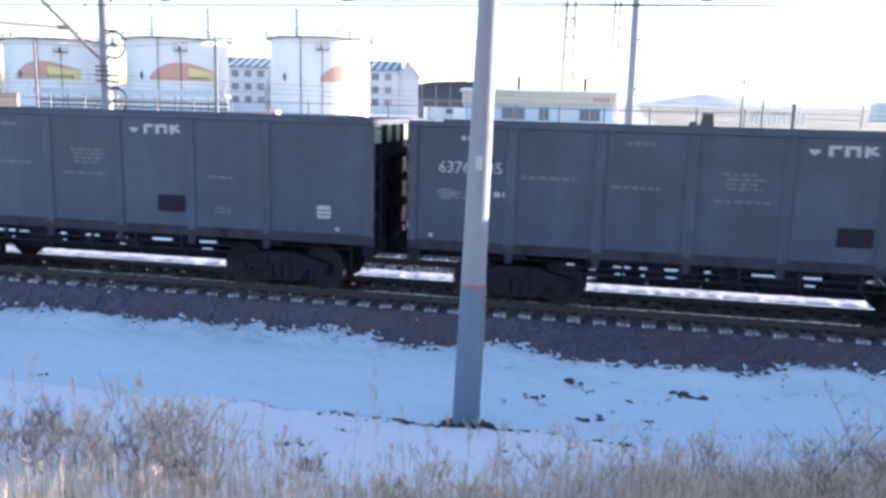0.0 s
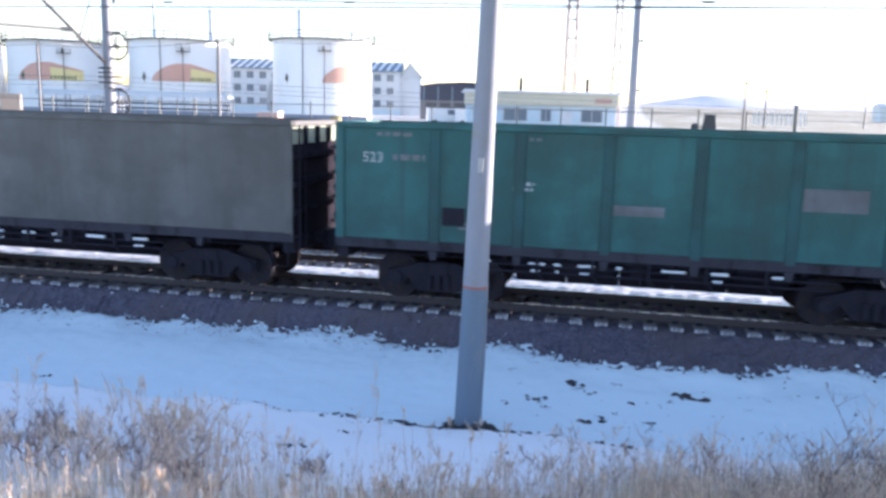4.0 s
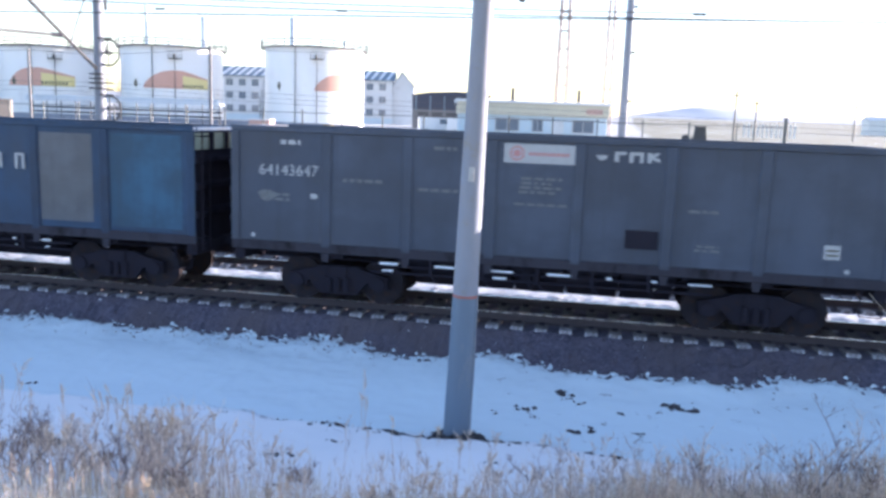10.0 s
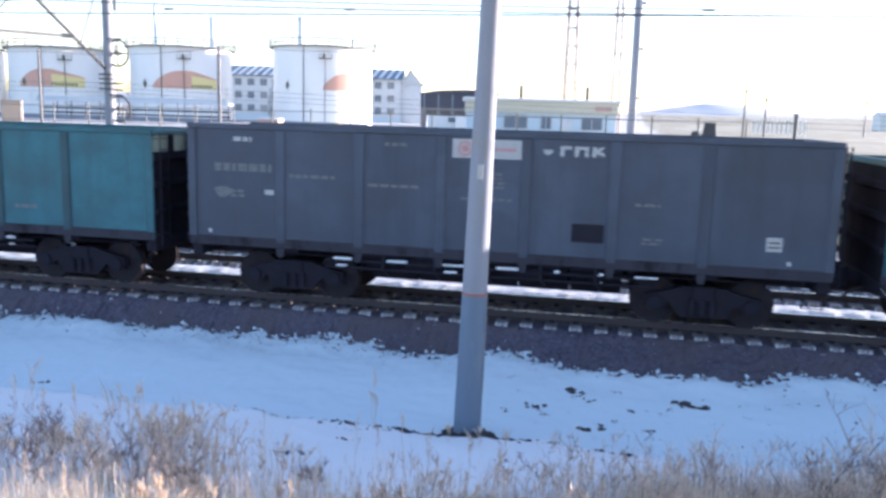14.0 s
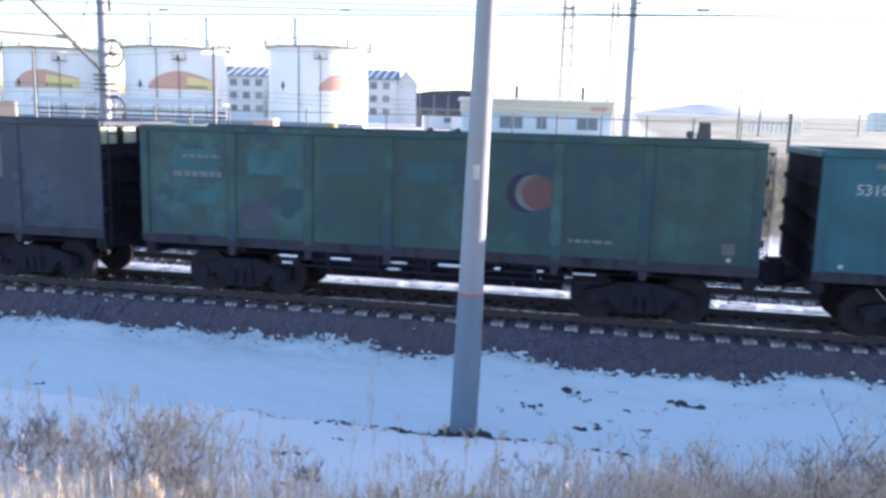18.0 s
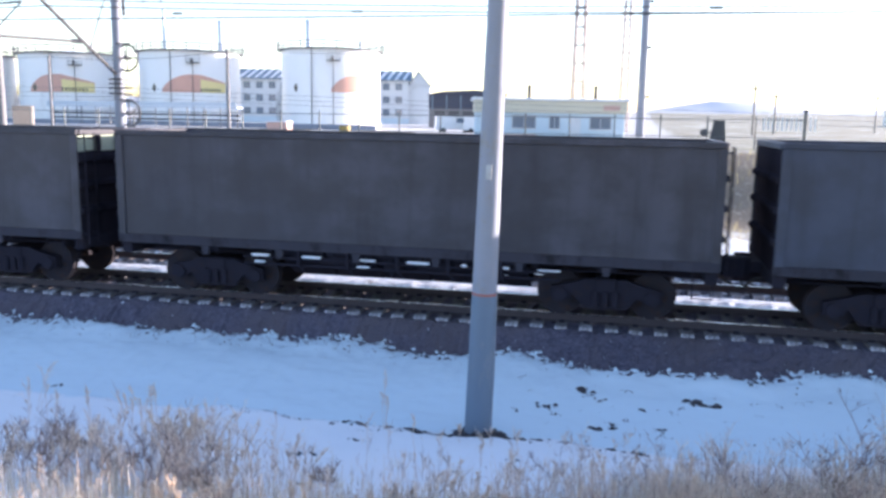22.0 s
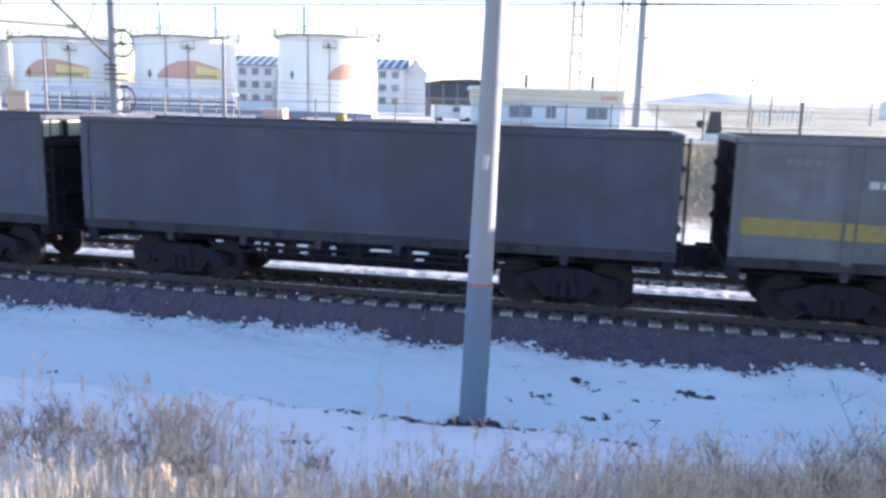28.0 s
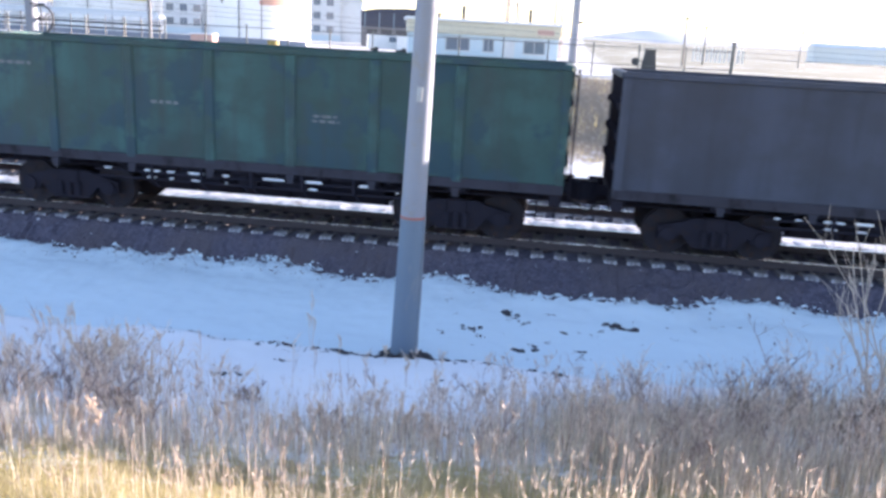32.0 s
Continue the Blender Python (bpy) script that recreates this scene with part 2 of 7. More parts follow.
def ballast_material():
    n = Nodes("crushed_stone_ballast", 0.9)
    v = n.t.nodes.new("ShaderNodeTexVoronoi")
    v.inputs["Scale"].default_value = 17
    n.t.links.new(n.co, v.inputs["Vector"])
    sp = n.t.nodes.new("ShaderNodeSeparateColor")
    n.t.links.new(v.outputs["Color"], sp.inputs[0])
    c = n.mix(sp.outputs[0], (0.056, 0.052, 0.076), (0.112, 0.103, 0.140))
    c = n.mix(n.ramp(n.noise(0.7), 0.35, 0.7), c, (0.092, 0.078, 0.092))
    # snow lodged between the stones of the second track
    y = n.axis(1)
    far = n.ramp(y, TRACK2_Y - 1.6, TRACK2_Y - 1.3)
    patch = n.ramp(n.noise(1.6, (0.6, 1.6, 1), 5, 0.6), 0.5, 0.58)
    c = n.mix(n.math("MULTIPLY", far, patch), c, (0.8, 0.82, 0.85))
    spots = n.math("MULTIPLY", n.ramp(n.noise(5.5, (1, 1, 1), 3), 0.7, 0.74), 0.8)
    c = n.mix(spots, c, (0.65, 0.67, 0.72))
    return n.finish(c, v.outputs["Distance"], 0.5, 0.025)


def ground_material():
    """Snow, with dry turf on the near bank, straw on the far slope and the fields beyond."""
    n = Nodes("snowy_ground", 0.85)
    y, x = n.axis(1), n.axis(0)
    wide, mid, small, fine = n.noise(0.11, (1, 1, 1), 4), n.noise(0.9, (1, 1, 1), 5), n.noise(5, (1, 1, 1), 5), n.noise(40)
    snow = n.mix(mid, (0.77, 0.80, 0.83), (0.85, 0.86, 0.87))
    snow = n.mix(n.math("MULTIPLY", n.ramp(small, 0.66, 0.74), 0.5), snow, (0.45, 0.43, 0.42))
    # bluish shade of the trough beyond the ledge, mixed into the snow colour
    trough_shade = n.math("MULTIPLY", n.ramp(n.math("ADD", y, n.math("MULTIPLY", n.math("SUBTRACT", mid, 0.5), 1.6)), 11.75, 12.0), n.ramp(y, 17.5, 16.6))
    snow = n.mix(n.math("MULTIPLY", trough_shade, 0.7), snow, (0.585, 0.745, 0.81))
    straw = n.mix(small, (0.28, 0.22, 0.14), (0.46, 0.38, 0.24))
    straw = n.mix(n.ramp(mid, 0.4, 0.7), straw, (0.37, 0.31, 0.19))
    wob = n.math("MULTIPLY", n.math("SUBTRACT", mid, 0.5), 4.0)
    wob = n.math("ADD", wob, n.math("MULTIPLY", n.math("SUBTRACT", small, 0.5), 5.0))
    bank = n.ramp(n.math("ADD", n.math("SUBTRACT", y, n.math("MULTIPLY", x, 0.33)), wob), 7.9, 6.8)
    slope = n.ramp(n.math("ADD", y, n.math("MULTIPLY", wob, 1.4)), 29.0, 33.0)
    yard = n.ramp(n.math("ADD", y, wob), 44.0, 46.0)
    slope = n.math("MULTIPLY", slope, n.math("SUBTRACT", 1.0, yard))
    # beyond the fence: trampled snow in the yard, straw stubble in the open field
    open_field = n.ramp(n.math("SUBTRACT", x, n.math("MULTIPLY", y, 0.03)), 0.0, 5.0)
    bare = n.ramp(n.noise(0.22, (0.35, 1.6, 1), 5, 0.6), 0.32, 0.46)
    field = n.math("MULTIPLY", n.math("MULTIPLY", yard, open_field), bare)
    dirt = n.math("MULTIPLY", n.math("MULTIPLY", yard, n.math("SUBTRACT", 1.0, open_field)), n.ramp(n.noise(0.3, (0.5, 1.5, 1), 5, 0.6), 0.34, 0.50))
    c = n.mix(bank, snow, straw)
    c = n.mix(slope, c, n.mix(n.ramp(small, 0.55, 0.65), (0.20, 0.15, 0.10), (0.36, 0.30, 0.22)))
    c = n.mix(n.math("MULTIPLY", field, 0.9), c, n.mix(wide, (0.10, 0.095, 0.045), (0.22, 0.20, 0.11)))
    c = n.mix(n.math("MULTIPLY", dirt, 0.68), c, n.mix(small, (0.13, 0.11, 0.095), (0.34, 0.32, 0.29)))
    h = n.math("ADD", n.math("MULTIPLY", small, 1.0), n.math("MULTIPLY", fine, 0.25))
    return n.finish(c, h, 0.35, 0.03)


def straw_material(name, *shades):
    """Dry stems: each one takes its own shade between the given ones; thin, so some light comes through."""
    n = Nodes(name, 0.85)
    g = n.t.nodes.new("ShaderNodeNewGeometry")
    r = n.t.nodes.new("ShaderNodeValToRGB")
    while len(r.color_ramp.elements) < len(shades):
        r.color_ramp.elements.new(0.5)
    for i, c in enumerate(shades):
        r.color_ramp.elements[i].position = i / (len(shades) - 1)
        r.color_ramp.elements[i].color = (*c, 1)
    n.t.links.new(g.outputs["Random Per Island"], r.inputs[0])
    c = n.mix(n.math("MULTIPLY", n.ramp(n.noise(0.8), 0.5, 0.68), 0.3), r.outputs[0], shades[0])
    m = n.finish(c)
    tr = n.t.nodes.new("ShaderNodeBsdfTranslucent")
    mx = n.t.nodes.new("ShaderNodeMixShader")
    mx.inputs[0].default_value = 0.45
    n.put(c, tr.inputs["Color"])
    n.t.links.new(n.b.outputs[0], mx.inputs[1])
    n.t.links.new(tr.outputs[0], mx.inputs[2])
    n.t.links.new(mx.outputs[0], n.t.nodes["Material Output"].inputs["Surface"])
    return m


M["glass"] = glass_material()
M["ballast"] = ballast_material()
M["sleeper"] = sleeper_material()
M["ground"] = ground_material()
M["snow"] = surface("old_snow", (0.84, 0.86, 0.89), 0.85, 0, 0.05, 2.0, 25, 0.4, 0.02)
M["patchy_snow"] = surface("trodden_patchy_snow", (0.82, 0.84, 0.87), 0.85, 0, 0.08, 2.2, 25, 0.4, 0.02, stain=(0.20, 0.18, 0.19), amount=0.62, stretch=(0.8, 3.0, 1))
M["straw"] = straw_material("dry_straw", (0.30, 0.23, 0.16), (0.60, 0.50, 0.36), (0.80, 0.70, 0.52), (0.93, 0.85, 0.68))
M["straw_gold"] = straw_material("golden_dry_grass", (0.32, 0.27, 0.12), (0.54, 0.47, 0.23), (0.72, 0.65, 0.38))
M["weed"] = straw_material("brown_weed_stalks", (0.22, 0.16, 0.135), (0.58, 0.44, 0.36), (0.80, 0.66, 0.55), (0.93, 0.82, 0.70))
M["brush"] = straw_material("dark_dead_brush", (0.12, 0.085, 0.08), (0.28, 0.195, 0.18), (0.50, 0.37, 0.32))
M["plume"] = straw_material("pale_seed_plumes", (0.56, 0.42, 0.32), (0.76, 0.61, 0.47), (0.92, 0.80, 0.65))
M["bark"] = surface("grey_shrub_bark", (0.52, 0.45, 0.39), 0.9, 0, 0.2, 12)


# ---------------------------------------------------------------- mesh tools
class Shape:
    """Collects the faces of one mesh."""

    def __init__(self):
        self.v, self.f = [], []

    def add(self, verts, faces):
        k = len(self.v)
        self.v += [tuple(p) for p in verts]
        self.f += [tuple(i + k for i in q) for q in faces]
        return self

    def box(self, x0, x1, y0, y1, z0, z1, c=0.0):
        """A box, its edges chamfered by c."""
        if c <= 0:
            return self.add([(x, y, z) for z in (z0, z1) for y in (y0, y1) for x in (x0, x1)],
                            [(0, 2, 3, 1), (4, 5, 7, 6), (0, 1, 5, 4), (2, 6, 7, 3), (0, 4, 6, 2), (1, 3, 7, 5)])
        bm = bmesh.new()
        bmesh.ops.create_cube(bm, size=1.0, matrix=Matrix.Translation(((x0 + x1) / 2, (y0 + y1) / 2, (z0 + z1) / 2)) @ Matrix.Diagonal((x1 - x0, y1 - y0, z1 - z0, 1)))
        bmesh.ops.bevel(bm, geom=bm.edges[:], offset=c, segments=1, affect="EDGES")
        bm.verts.index_update()
        self.add([v.co[:] for v in bm.verts], [[v.index for v in f.verts] for f in bm.faces])
        bm.free()
        return self

    def tube(self, p, q, r, n=8, r2=None, caps=True):
        """A round bar from p to q."""
        p, q = Vector(p), Vector(q)
        r2 = r if r2 is None else r2
        w = (q - p).normalized()
        a = w.orthogonal().normalized()
        b = w.cross(a)
        ring = [math.cos(2 * math.pi * i / n) * a + math.sin(2 * math.pi * i / n) * b for i in range(n)]
        k = [tuple(p + r * d) for d in ring] + [tuple(q + r2 * d) for d in ring]
        f = [(i, (i + 1) % n, n + (i + 1) % n, n + i) for i in range(n)]
        if caps:
            f += [tuple(range(n - 1, -1, -1)), tuple(range(n, 2 * n))]
        return self.add(k, f)

    def path(self, pts, r, n=6):
        """A bent round bar through all the points, in one piece."""
        pts = [Vector(p) for p in pts]
        b0 = len(self.v)
        a = None
        for i, p in enumerate(pts):
            w = (pts[min(i + 1, len(pts) - 1)] - pts[max(i - 1, 0)]).normalized()
            a = w.orthogonal().normalized() if a is None else (a - w * a.dot(w)).normalized()
            b = w.cross(a)
            self.v += [tuple(p + r * (math.cos(2 * math.pi * j / n) * a + math.sin(2 * math.pi * j / n) * b)) for j in range(n)]
        for i in range(len(pts) - 1):
            self.f += [(b0 + i * n + j, b0 + i * n + (j + 1) % n, b0 + (i + 1) * n + (j + 1) % n, b0 + (i + 1) * n + j) for j in range(n)]
        self.f += [tuple(b0 + j for j in range(n - 1, -1, -1)), tuple(b0 + (len(pts) - 1) * n + j for j in range(n))]
        return self

    def prism(self, pts, axis, a, b):
        """An outline of (u, v) points drawn out along an axis (x, y or z) from a to b."""
        n = len(pts)
        place = {"x": lambda u, v, w: (w, u, v), "y": lambda u, v, w: (u, w, v), "z": lambda u, v, w: (u, v, w)}[axis]
        return self.add([place(u, v, w) for w in (a, b) for u, v in pts],
                        [tuple(range(n - 1, -1, -1)), tuple(range(n, 2 * n))] + [(i, (i + 1) % n, n + (i + 1) % n, n + i) for i in range(n)])

    def ring(self, c, axis, r, thick, n=28, k=6):
        """A torus round an axis through c."""
        c, w = Vector(c), Vector(axis).normalized()
        a = w.orthogonal().normalized()
        b = w.cross(a)
        v = []
        for i in range(n):
            t = 2 * math.pi * i / n
            d = math.cos(t) * a + math.sin(t) * b
            v += [tuple(c + d * (r + thick * math.cos(2 * math.pi * j / k)) + w * thick * math.sin(2 * math.pi * j / k)) for j in range(k)]
        f = [(i * k + j, ((i + 1) % n) * k + j, ((i + 1) % n) * k + (j + 1) % k, i * k + (j + 1) % k) for i in range(n) for j in range(k)]
        return self.add(v, f)

    def mesh(self, name, mat, smooth=False):
        me = bpy.data.meshes.new(name)
        me.from_pydata(self.v, [], self.f)
        bm = bmesh.new()
        bm.from_mesh(me)
        bmesh.ops.recalc_face_normals(bm, faces=bm.faces)
        bm.to_mesh(me)
        bm.free()
        me.materials.append(mat)
        if smooth:
            me.shade_smooth()
            me.set_sharp_from_angle(angle=radians(40))
        return me


def part(name, shape, mat=None, parent=None, label="", at=None, smooth=False):
    """Links a shape (or a shared mesh) as one mesh object under a thing or a part."""
    me = shape.mesh(name, mat, smooth) if isinstance(shape, Shape) else shape
    ob = new(name, me)
    if parent is not None:
        ob.parent = parent
    if at is not None:
        ob.matrix_basis = at
    if label:
        ob["label"] = label
    return ob


def thing(name, label, category, group="", at=None, kind=""):
    ob = new(name)
    ob.empty_display_size = 0.3
    if at is not None:
        ob.matrix_basis = at
    return tagged(ob, label, category, group, kind)


def nz(x, y, s, seed=0.0):
    return noise.noise((x * s, y * s, seed))


# ---------------------------------------------------------------- ground and tracks
def step(a, b, t):
    t = min(1.0, max(0.0, (t - a) / (b - a)))
    return t * t * (3 - 2 * t)


RIM_X = (-30, -13, -10, -7.3, -5.6, -3.9, -2.8, -2.0, -0.9, 0.1, 1.1, 1.7, 2.6, 3.3, 4.2, 5.2, 20)
RIM_Y = (0.1, 0.2, 0.14, 0.28, 0.30, 0.08, 0.12, 0.18, 0.0, -0.3, -0.22, -0.33, -0.5, 0.03, 0.2, 0.02, 0.05)


def rim_shift(x):
    """How far the scalloped edge of the snow lies up (+) or down (-) the ballast shoulder."""
    return float(np.interp(x, RIM_X, RIM_Y)) + 0.07 * nz(x, 0, 2.3, 17) + 0.06 * nz(x, 0, 6.0, 18) + 0.06 * nz(x, 0, 13.0, 19)


def ground_z(x, y):
    """Height of the ground: the near bank, the flat by the line, the far slope, yard and fields."""
    if y < 11.6:
        z = -0.73 + 3.2 * ((11.6 - max(y, 0.0)) / 11.6) ** 1.5 + 0.02 * min(0, y) * -1
    else:
        z = -0.73
    z += -0.15 * step(15.0, 12.8, y) * step(11.6, 12.1, y + 0.35 * nz(x, y, 0.6, 3) + 0.15 * nz(x, y, 2.0, 13))
    q = y - rim_shift(x) if 14 < y < 17 else y
    z += 0.10 * step(14.6, 15.5, q) - 0.55 * step(15.95, 16.5, q) + 0.7 * step(23.2, 23.9, y)
    z += 0.35 * step(24, 30, y) + 2.65 * step(31, 45, y) - 0.6 * step(60, 125, y)
    z += 15.0 * step(250, 1700, y)
    near = step(70, 20, y)
    rough = 0.05 * nz(x, y, 0.35, 1) + 0.025 * nz(x, y, 1.6, 2)
    if y < 16.2:
        rough += 0.018 * nz(x, y, 5.0, 5)
        rim = step(14.4, 15.6, y)
        rough += rim * (0.09 * nz(x, y, 0.8, 6) + 0.05 * nz(x, y, 2.1, 7) + 0.045 * nz(x, y, 5.5, 8) + 0.04 * nz(x, y, 10.0, 14))
        rough += 0.12 * step(9.5, 6, y) * nz(x, y, 0.8, 9)
    return z + rough * near + (1 - near) * 0.15 * nz(x, y, 0.02, 4)


def build_ground():
    def spread(lo, hi, d, far, grow):
        a = list(np.arange(lo, hi + d / 2, d))
        s = d
        while a[-1] < far[1]:
            s *= grow
            a.append(a[-1] + s)
        s = d
        while a[0] > far[0]:
            s *= grow
            a.insert(0, a[0] - s)
        return a
    xs = spread(-18, 10, 0.085, (-3000, 3000), 1.22)
    ys = spread(3, 16.6, 0.09, (-80, 3200), 1.13)
    nx = len(xs)
    v = [(x, y, ground_z(x, y)) for y in ys for x in xs]
    f = [(j * nx + i, j * nx + i + 1, (j + 1) * nx + i + 1, (j + 1) * nx + i) for j in range(len(ys) - 1) for i in range(nx - 1)]
    me = bpy.data.meshes.new("ground")
    me.from_pydata(v, [], f)
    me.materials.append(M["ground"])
    me.shade_smooth()
    tagged(new("ground", me), "snow-covered ground with dry turf, straw slope and fields", "ground", kind="structure")


def bed_z(x, y):
    """Height of the stone bed that carries both tracks."""
    toe = 15.68 + rim_shift(x)
    fall = 0.418 / (16.34 - toe)
    pts = ((14.5, -0.212 - fall * 1.84), (16.34, -0.212), (16.9, -0.22), (19.2, -0.22), (19.8, -0.42), (20.6, -0.42), (21.0, -0.24), (23.1, -0.24), (24.3, -0.95))
    for (a, za), (b, zb) in zip(pts, pts[1:]):
        if a <= y <= b:
            z = za + (zb - za) * (y - a) / (b - a)
            return z + 0.035 * nz(x, y, 2.2, 11) + (0.04 * nz(x, y, 5.0, 12) + 0.05 * nz(x, y, 11.0, 15)) * (0.4 if 16.3 < y < 17 else 1.0)
    return -1.0


def build_bed():
    xs = list(np.arange(-420, -22, 4.0)) + list(np.arange(-22, 14, 0.08)) + list(np.arange(14, 420, 4.0))
    ys = list(np.arange(14.5, 17.0, 0.1)) + list(np.arange(17.0, 24.31, 0.25))
    nx = len(xs)
    v = [(x, y, bed_z(x, y)) for y in ys for x in xs]
    f = [(j * nx + i, j * nx + i + 1, (j + 1) * nx + i + 1, (j + 1) * nx + i) for j in range(len(ys) - 1) for i in range(nx - 1)]
    me = bpy.data.meshes.new("track_bed")
    me.from_pydata(v, [], f)
    me.materials.append(M["ballast"])
    tagged(new("track_bed", me), "dark crushed-stone ballast bed under two railway tracks", "track bed", kind="structure")
    # loose stones on the shoulder
    rnd = random.Random(4)
    s = Shape()
    for _ in range(5200):
        x, y = rnd.uniform(-19, 10), rnd.choice((rnd.uniform(15.2, 16.5), rnd.uniform(15.3, 16.4), rnd.uniform(16.4, 19.3)))
        z, r = bed_z(x, y), rnd.uniform(0.018, 0.045)
        p = [(x + r * rnd.uniform(-1, 1), y + r * rnd.uniform(-1, 1), z + r * rnd.uniform(0.1, 1.2)) for _ in range(4)]
        s.add(p, [(0, 1, 2), (0, 3, 1), (1, 3, 2), (2, 3, 0)])
    for _ in range(900):
        x, y = rnd.uniform(-19, 10), 15.75 - abs(rnd.gauss(0, 0.3))
        z, r = ground_z(x, y), rnd.uniform(0.012, 0.035)
        p = [(x + r * rnd.uniform(-1.6, 1.6), y + r * rnd.uniform(-1, 1), z + r * rnd.uniform(-0.2, 1.0)) for _ in range(4)]
        s.add(p, [(0, 1, 2), (0, 3, 1), (1, 3, 2), (2, 3, 0)])
    tagged(part("loose_ballast", s, M["ballast"]), "loose dark ballast stones beside the sleepers", "gravel", kind="stuff")
    # crumbs of snow on the stones and stones on the snow along the ragged edge
    crumbs, stones = Shape(), Shape()
    for i in range(1300):
        s, up = (crumbs, True) if i % 5 < 2 else (stones, False)
        x = rnd.uniform(-19, 10)
        edge = next((y for y in np.arange(16.3, 14.6, -0.04) if ground_z(x, y) > bed_z(x, y)), 15.0)
        y = edge + rnd.gauss(0.02, 0.04) if up else edge - abs(rnd.gauss(0, 0.13)) + 0.03
        z = max(bed_z(x, y), ground_z(x, y))
        r = rnd.uniform(0.02, 0.055) if up else rnd.uniform(0.02, 0.075)
        b, k = len(s.v), 7
        s.v.append((x, y, z + r * rnd.uniform(0.35, 0.7)))
        for j in range(k):
            q, g = 2 * math.pi * j / k, r * rnd.uniform(0.5, 1.3)
            s.v.append((x + 1.5 * g * math.cos(q), y + g * math.sin(q), z - 0.02))
        s.f += [(b, b + 1 + j, b + 1 + (j + 1) % k) for j in range(k)]
    tagged(part("snow_crumbs", crumbs, M["ground"]), "crumbs of snow on the stones along the snow's edge", "snow", kind="stuff")
    tagged(part("edge_stones", stones, M["ballast"]), "dark ballast stones lying on the snow's edge", "gravel", kind="stuff")
    # strip of untouched snow between the tracks
    s, n = Shape(), 0
    xs = list(np.arange(-420, -30, 6.0)) + list(np.arange(-30, 20, 0.07)) + list(np.arange(20, 420, 6.0))
    rows = 9
    for x in xs:
        a = 19.68 + 0.12 * nz(x, 0, 1.3, 21) + 0.08 * nz(x, 0, 5, 22) + 0.10 * nz(x, 0, 14, 25)
        b = 20.9 + 0.10 * nz(x, 0, 1.1, 23) + 0.06 * nz(x, 0, 6, 24)
        for j in range(rows):
            u = j / (rows - 1)
            y = a + (b - a) * u
            s.v.append((x, y, -0.30 + 0.09 * math.sin(math.pi * u) - (0.14 if j in (0, rows - 1) else 0) + 0.02 * nz(x, y, 3, 25)))
    for i in range(len(xs) - 1):
        s.f += [(i * rows + j, (i + 1) * rows + j, (i + 1) * rows + j + 1, i * rows + j + 1) for j in range(rows - 1)]
    tagged(part("snow_strip", s, M["patchy_snow"], smooth=True), "bright strip of snow lying between the two tracks", "snow", kind="stuff")


def rail_section():
    return [(-0.075, -0.18), (0.075, -0.18), (0.075, -0.168), (0.012, -0.15), (0.01, -0.045), (0.036, -0.034), (0.036, -0.006), (0.028, 0.0),
            (-0.028, 0.0), (-0.036, -0.006), (-0.036, -0.034), (-0.01, -0.045), (-0.012, -0.15), (-0.075, -0.168)]


def build_track(y0, label, xa, xb, seed):
    tr = thing("railway_track", label, "railway track", at=pose(0, y0, 0))
    for side in (-0.795, 0.795):
        r = part("rail", Shape().prism([(side + u, v) for u, v in rail_section()], "x", -420, 420), M["rail"], tr, "rusty steel rail")
        part("rail_head", Shape().box(-420, 420, side - 0.029, side + 0.029, 0.0005, 0.003), M["tread"], r, "shiny worn running surface")
    sl = Shape()
    prof = [(-1.36, -0.34), (-1.36, -0.17), (-1.33, -0.15), (-1.0, -0.165), (-0.62, -0.175), (-0.4, -0.2), (0.4, -0.2), (0.62, -0.175), (1.0, -0.165), (1.33, -0.15), (1.36, -0.17), (1.36, -0.34)]
    sl.prism(prof, "x", -0.125, 0.125)
    me = sl.mesh("sleeper", M["sleeper"])
    cl = Shape()
    cl.box(-0.06, 0.06, -0.05, 0.05, -0.185, -0.13, 0.012)
    clip = cl.mesh("rail_fastening", M["steel_dark"])
    rnd = random.Random(seed)
    for i in range(int((xb - xa) / 0.5)):
        x = xa + 0.5 * i + rnd.uniform(-0.012, 0.012)
        s = part("sleeper", me, parent=tr, at=pose(x, rnd.uniform(-0.015, 0.015), rnd.uniform(-0.008, 0.006), 0, 0, rnd.uniform(-0.6, 0.6)))
        if -16 < x < 7 and seed == 1:
            for y in (-0.93, -0.66, 0.66, 0.93):
                part("rail_fastening", clip, parent=s, at=pose(0, y, 0))
    return tr


build_ground()
build_bed()
build_track(TRACK_Y, "running line of steel rails on snow-dusted concrete sleepers", -60, 50, 1)
build_track(TRACK2_Y, "second line half buried in snow and ballast", -40, 20, 2)


# ---------------------------------------------------------------- the yard behind the line
def on_ground(x, y, up=0.0):
    return pose(x, y, ground_z(x, y) + up)


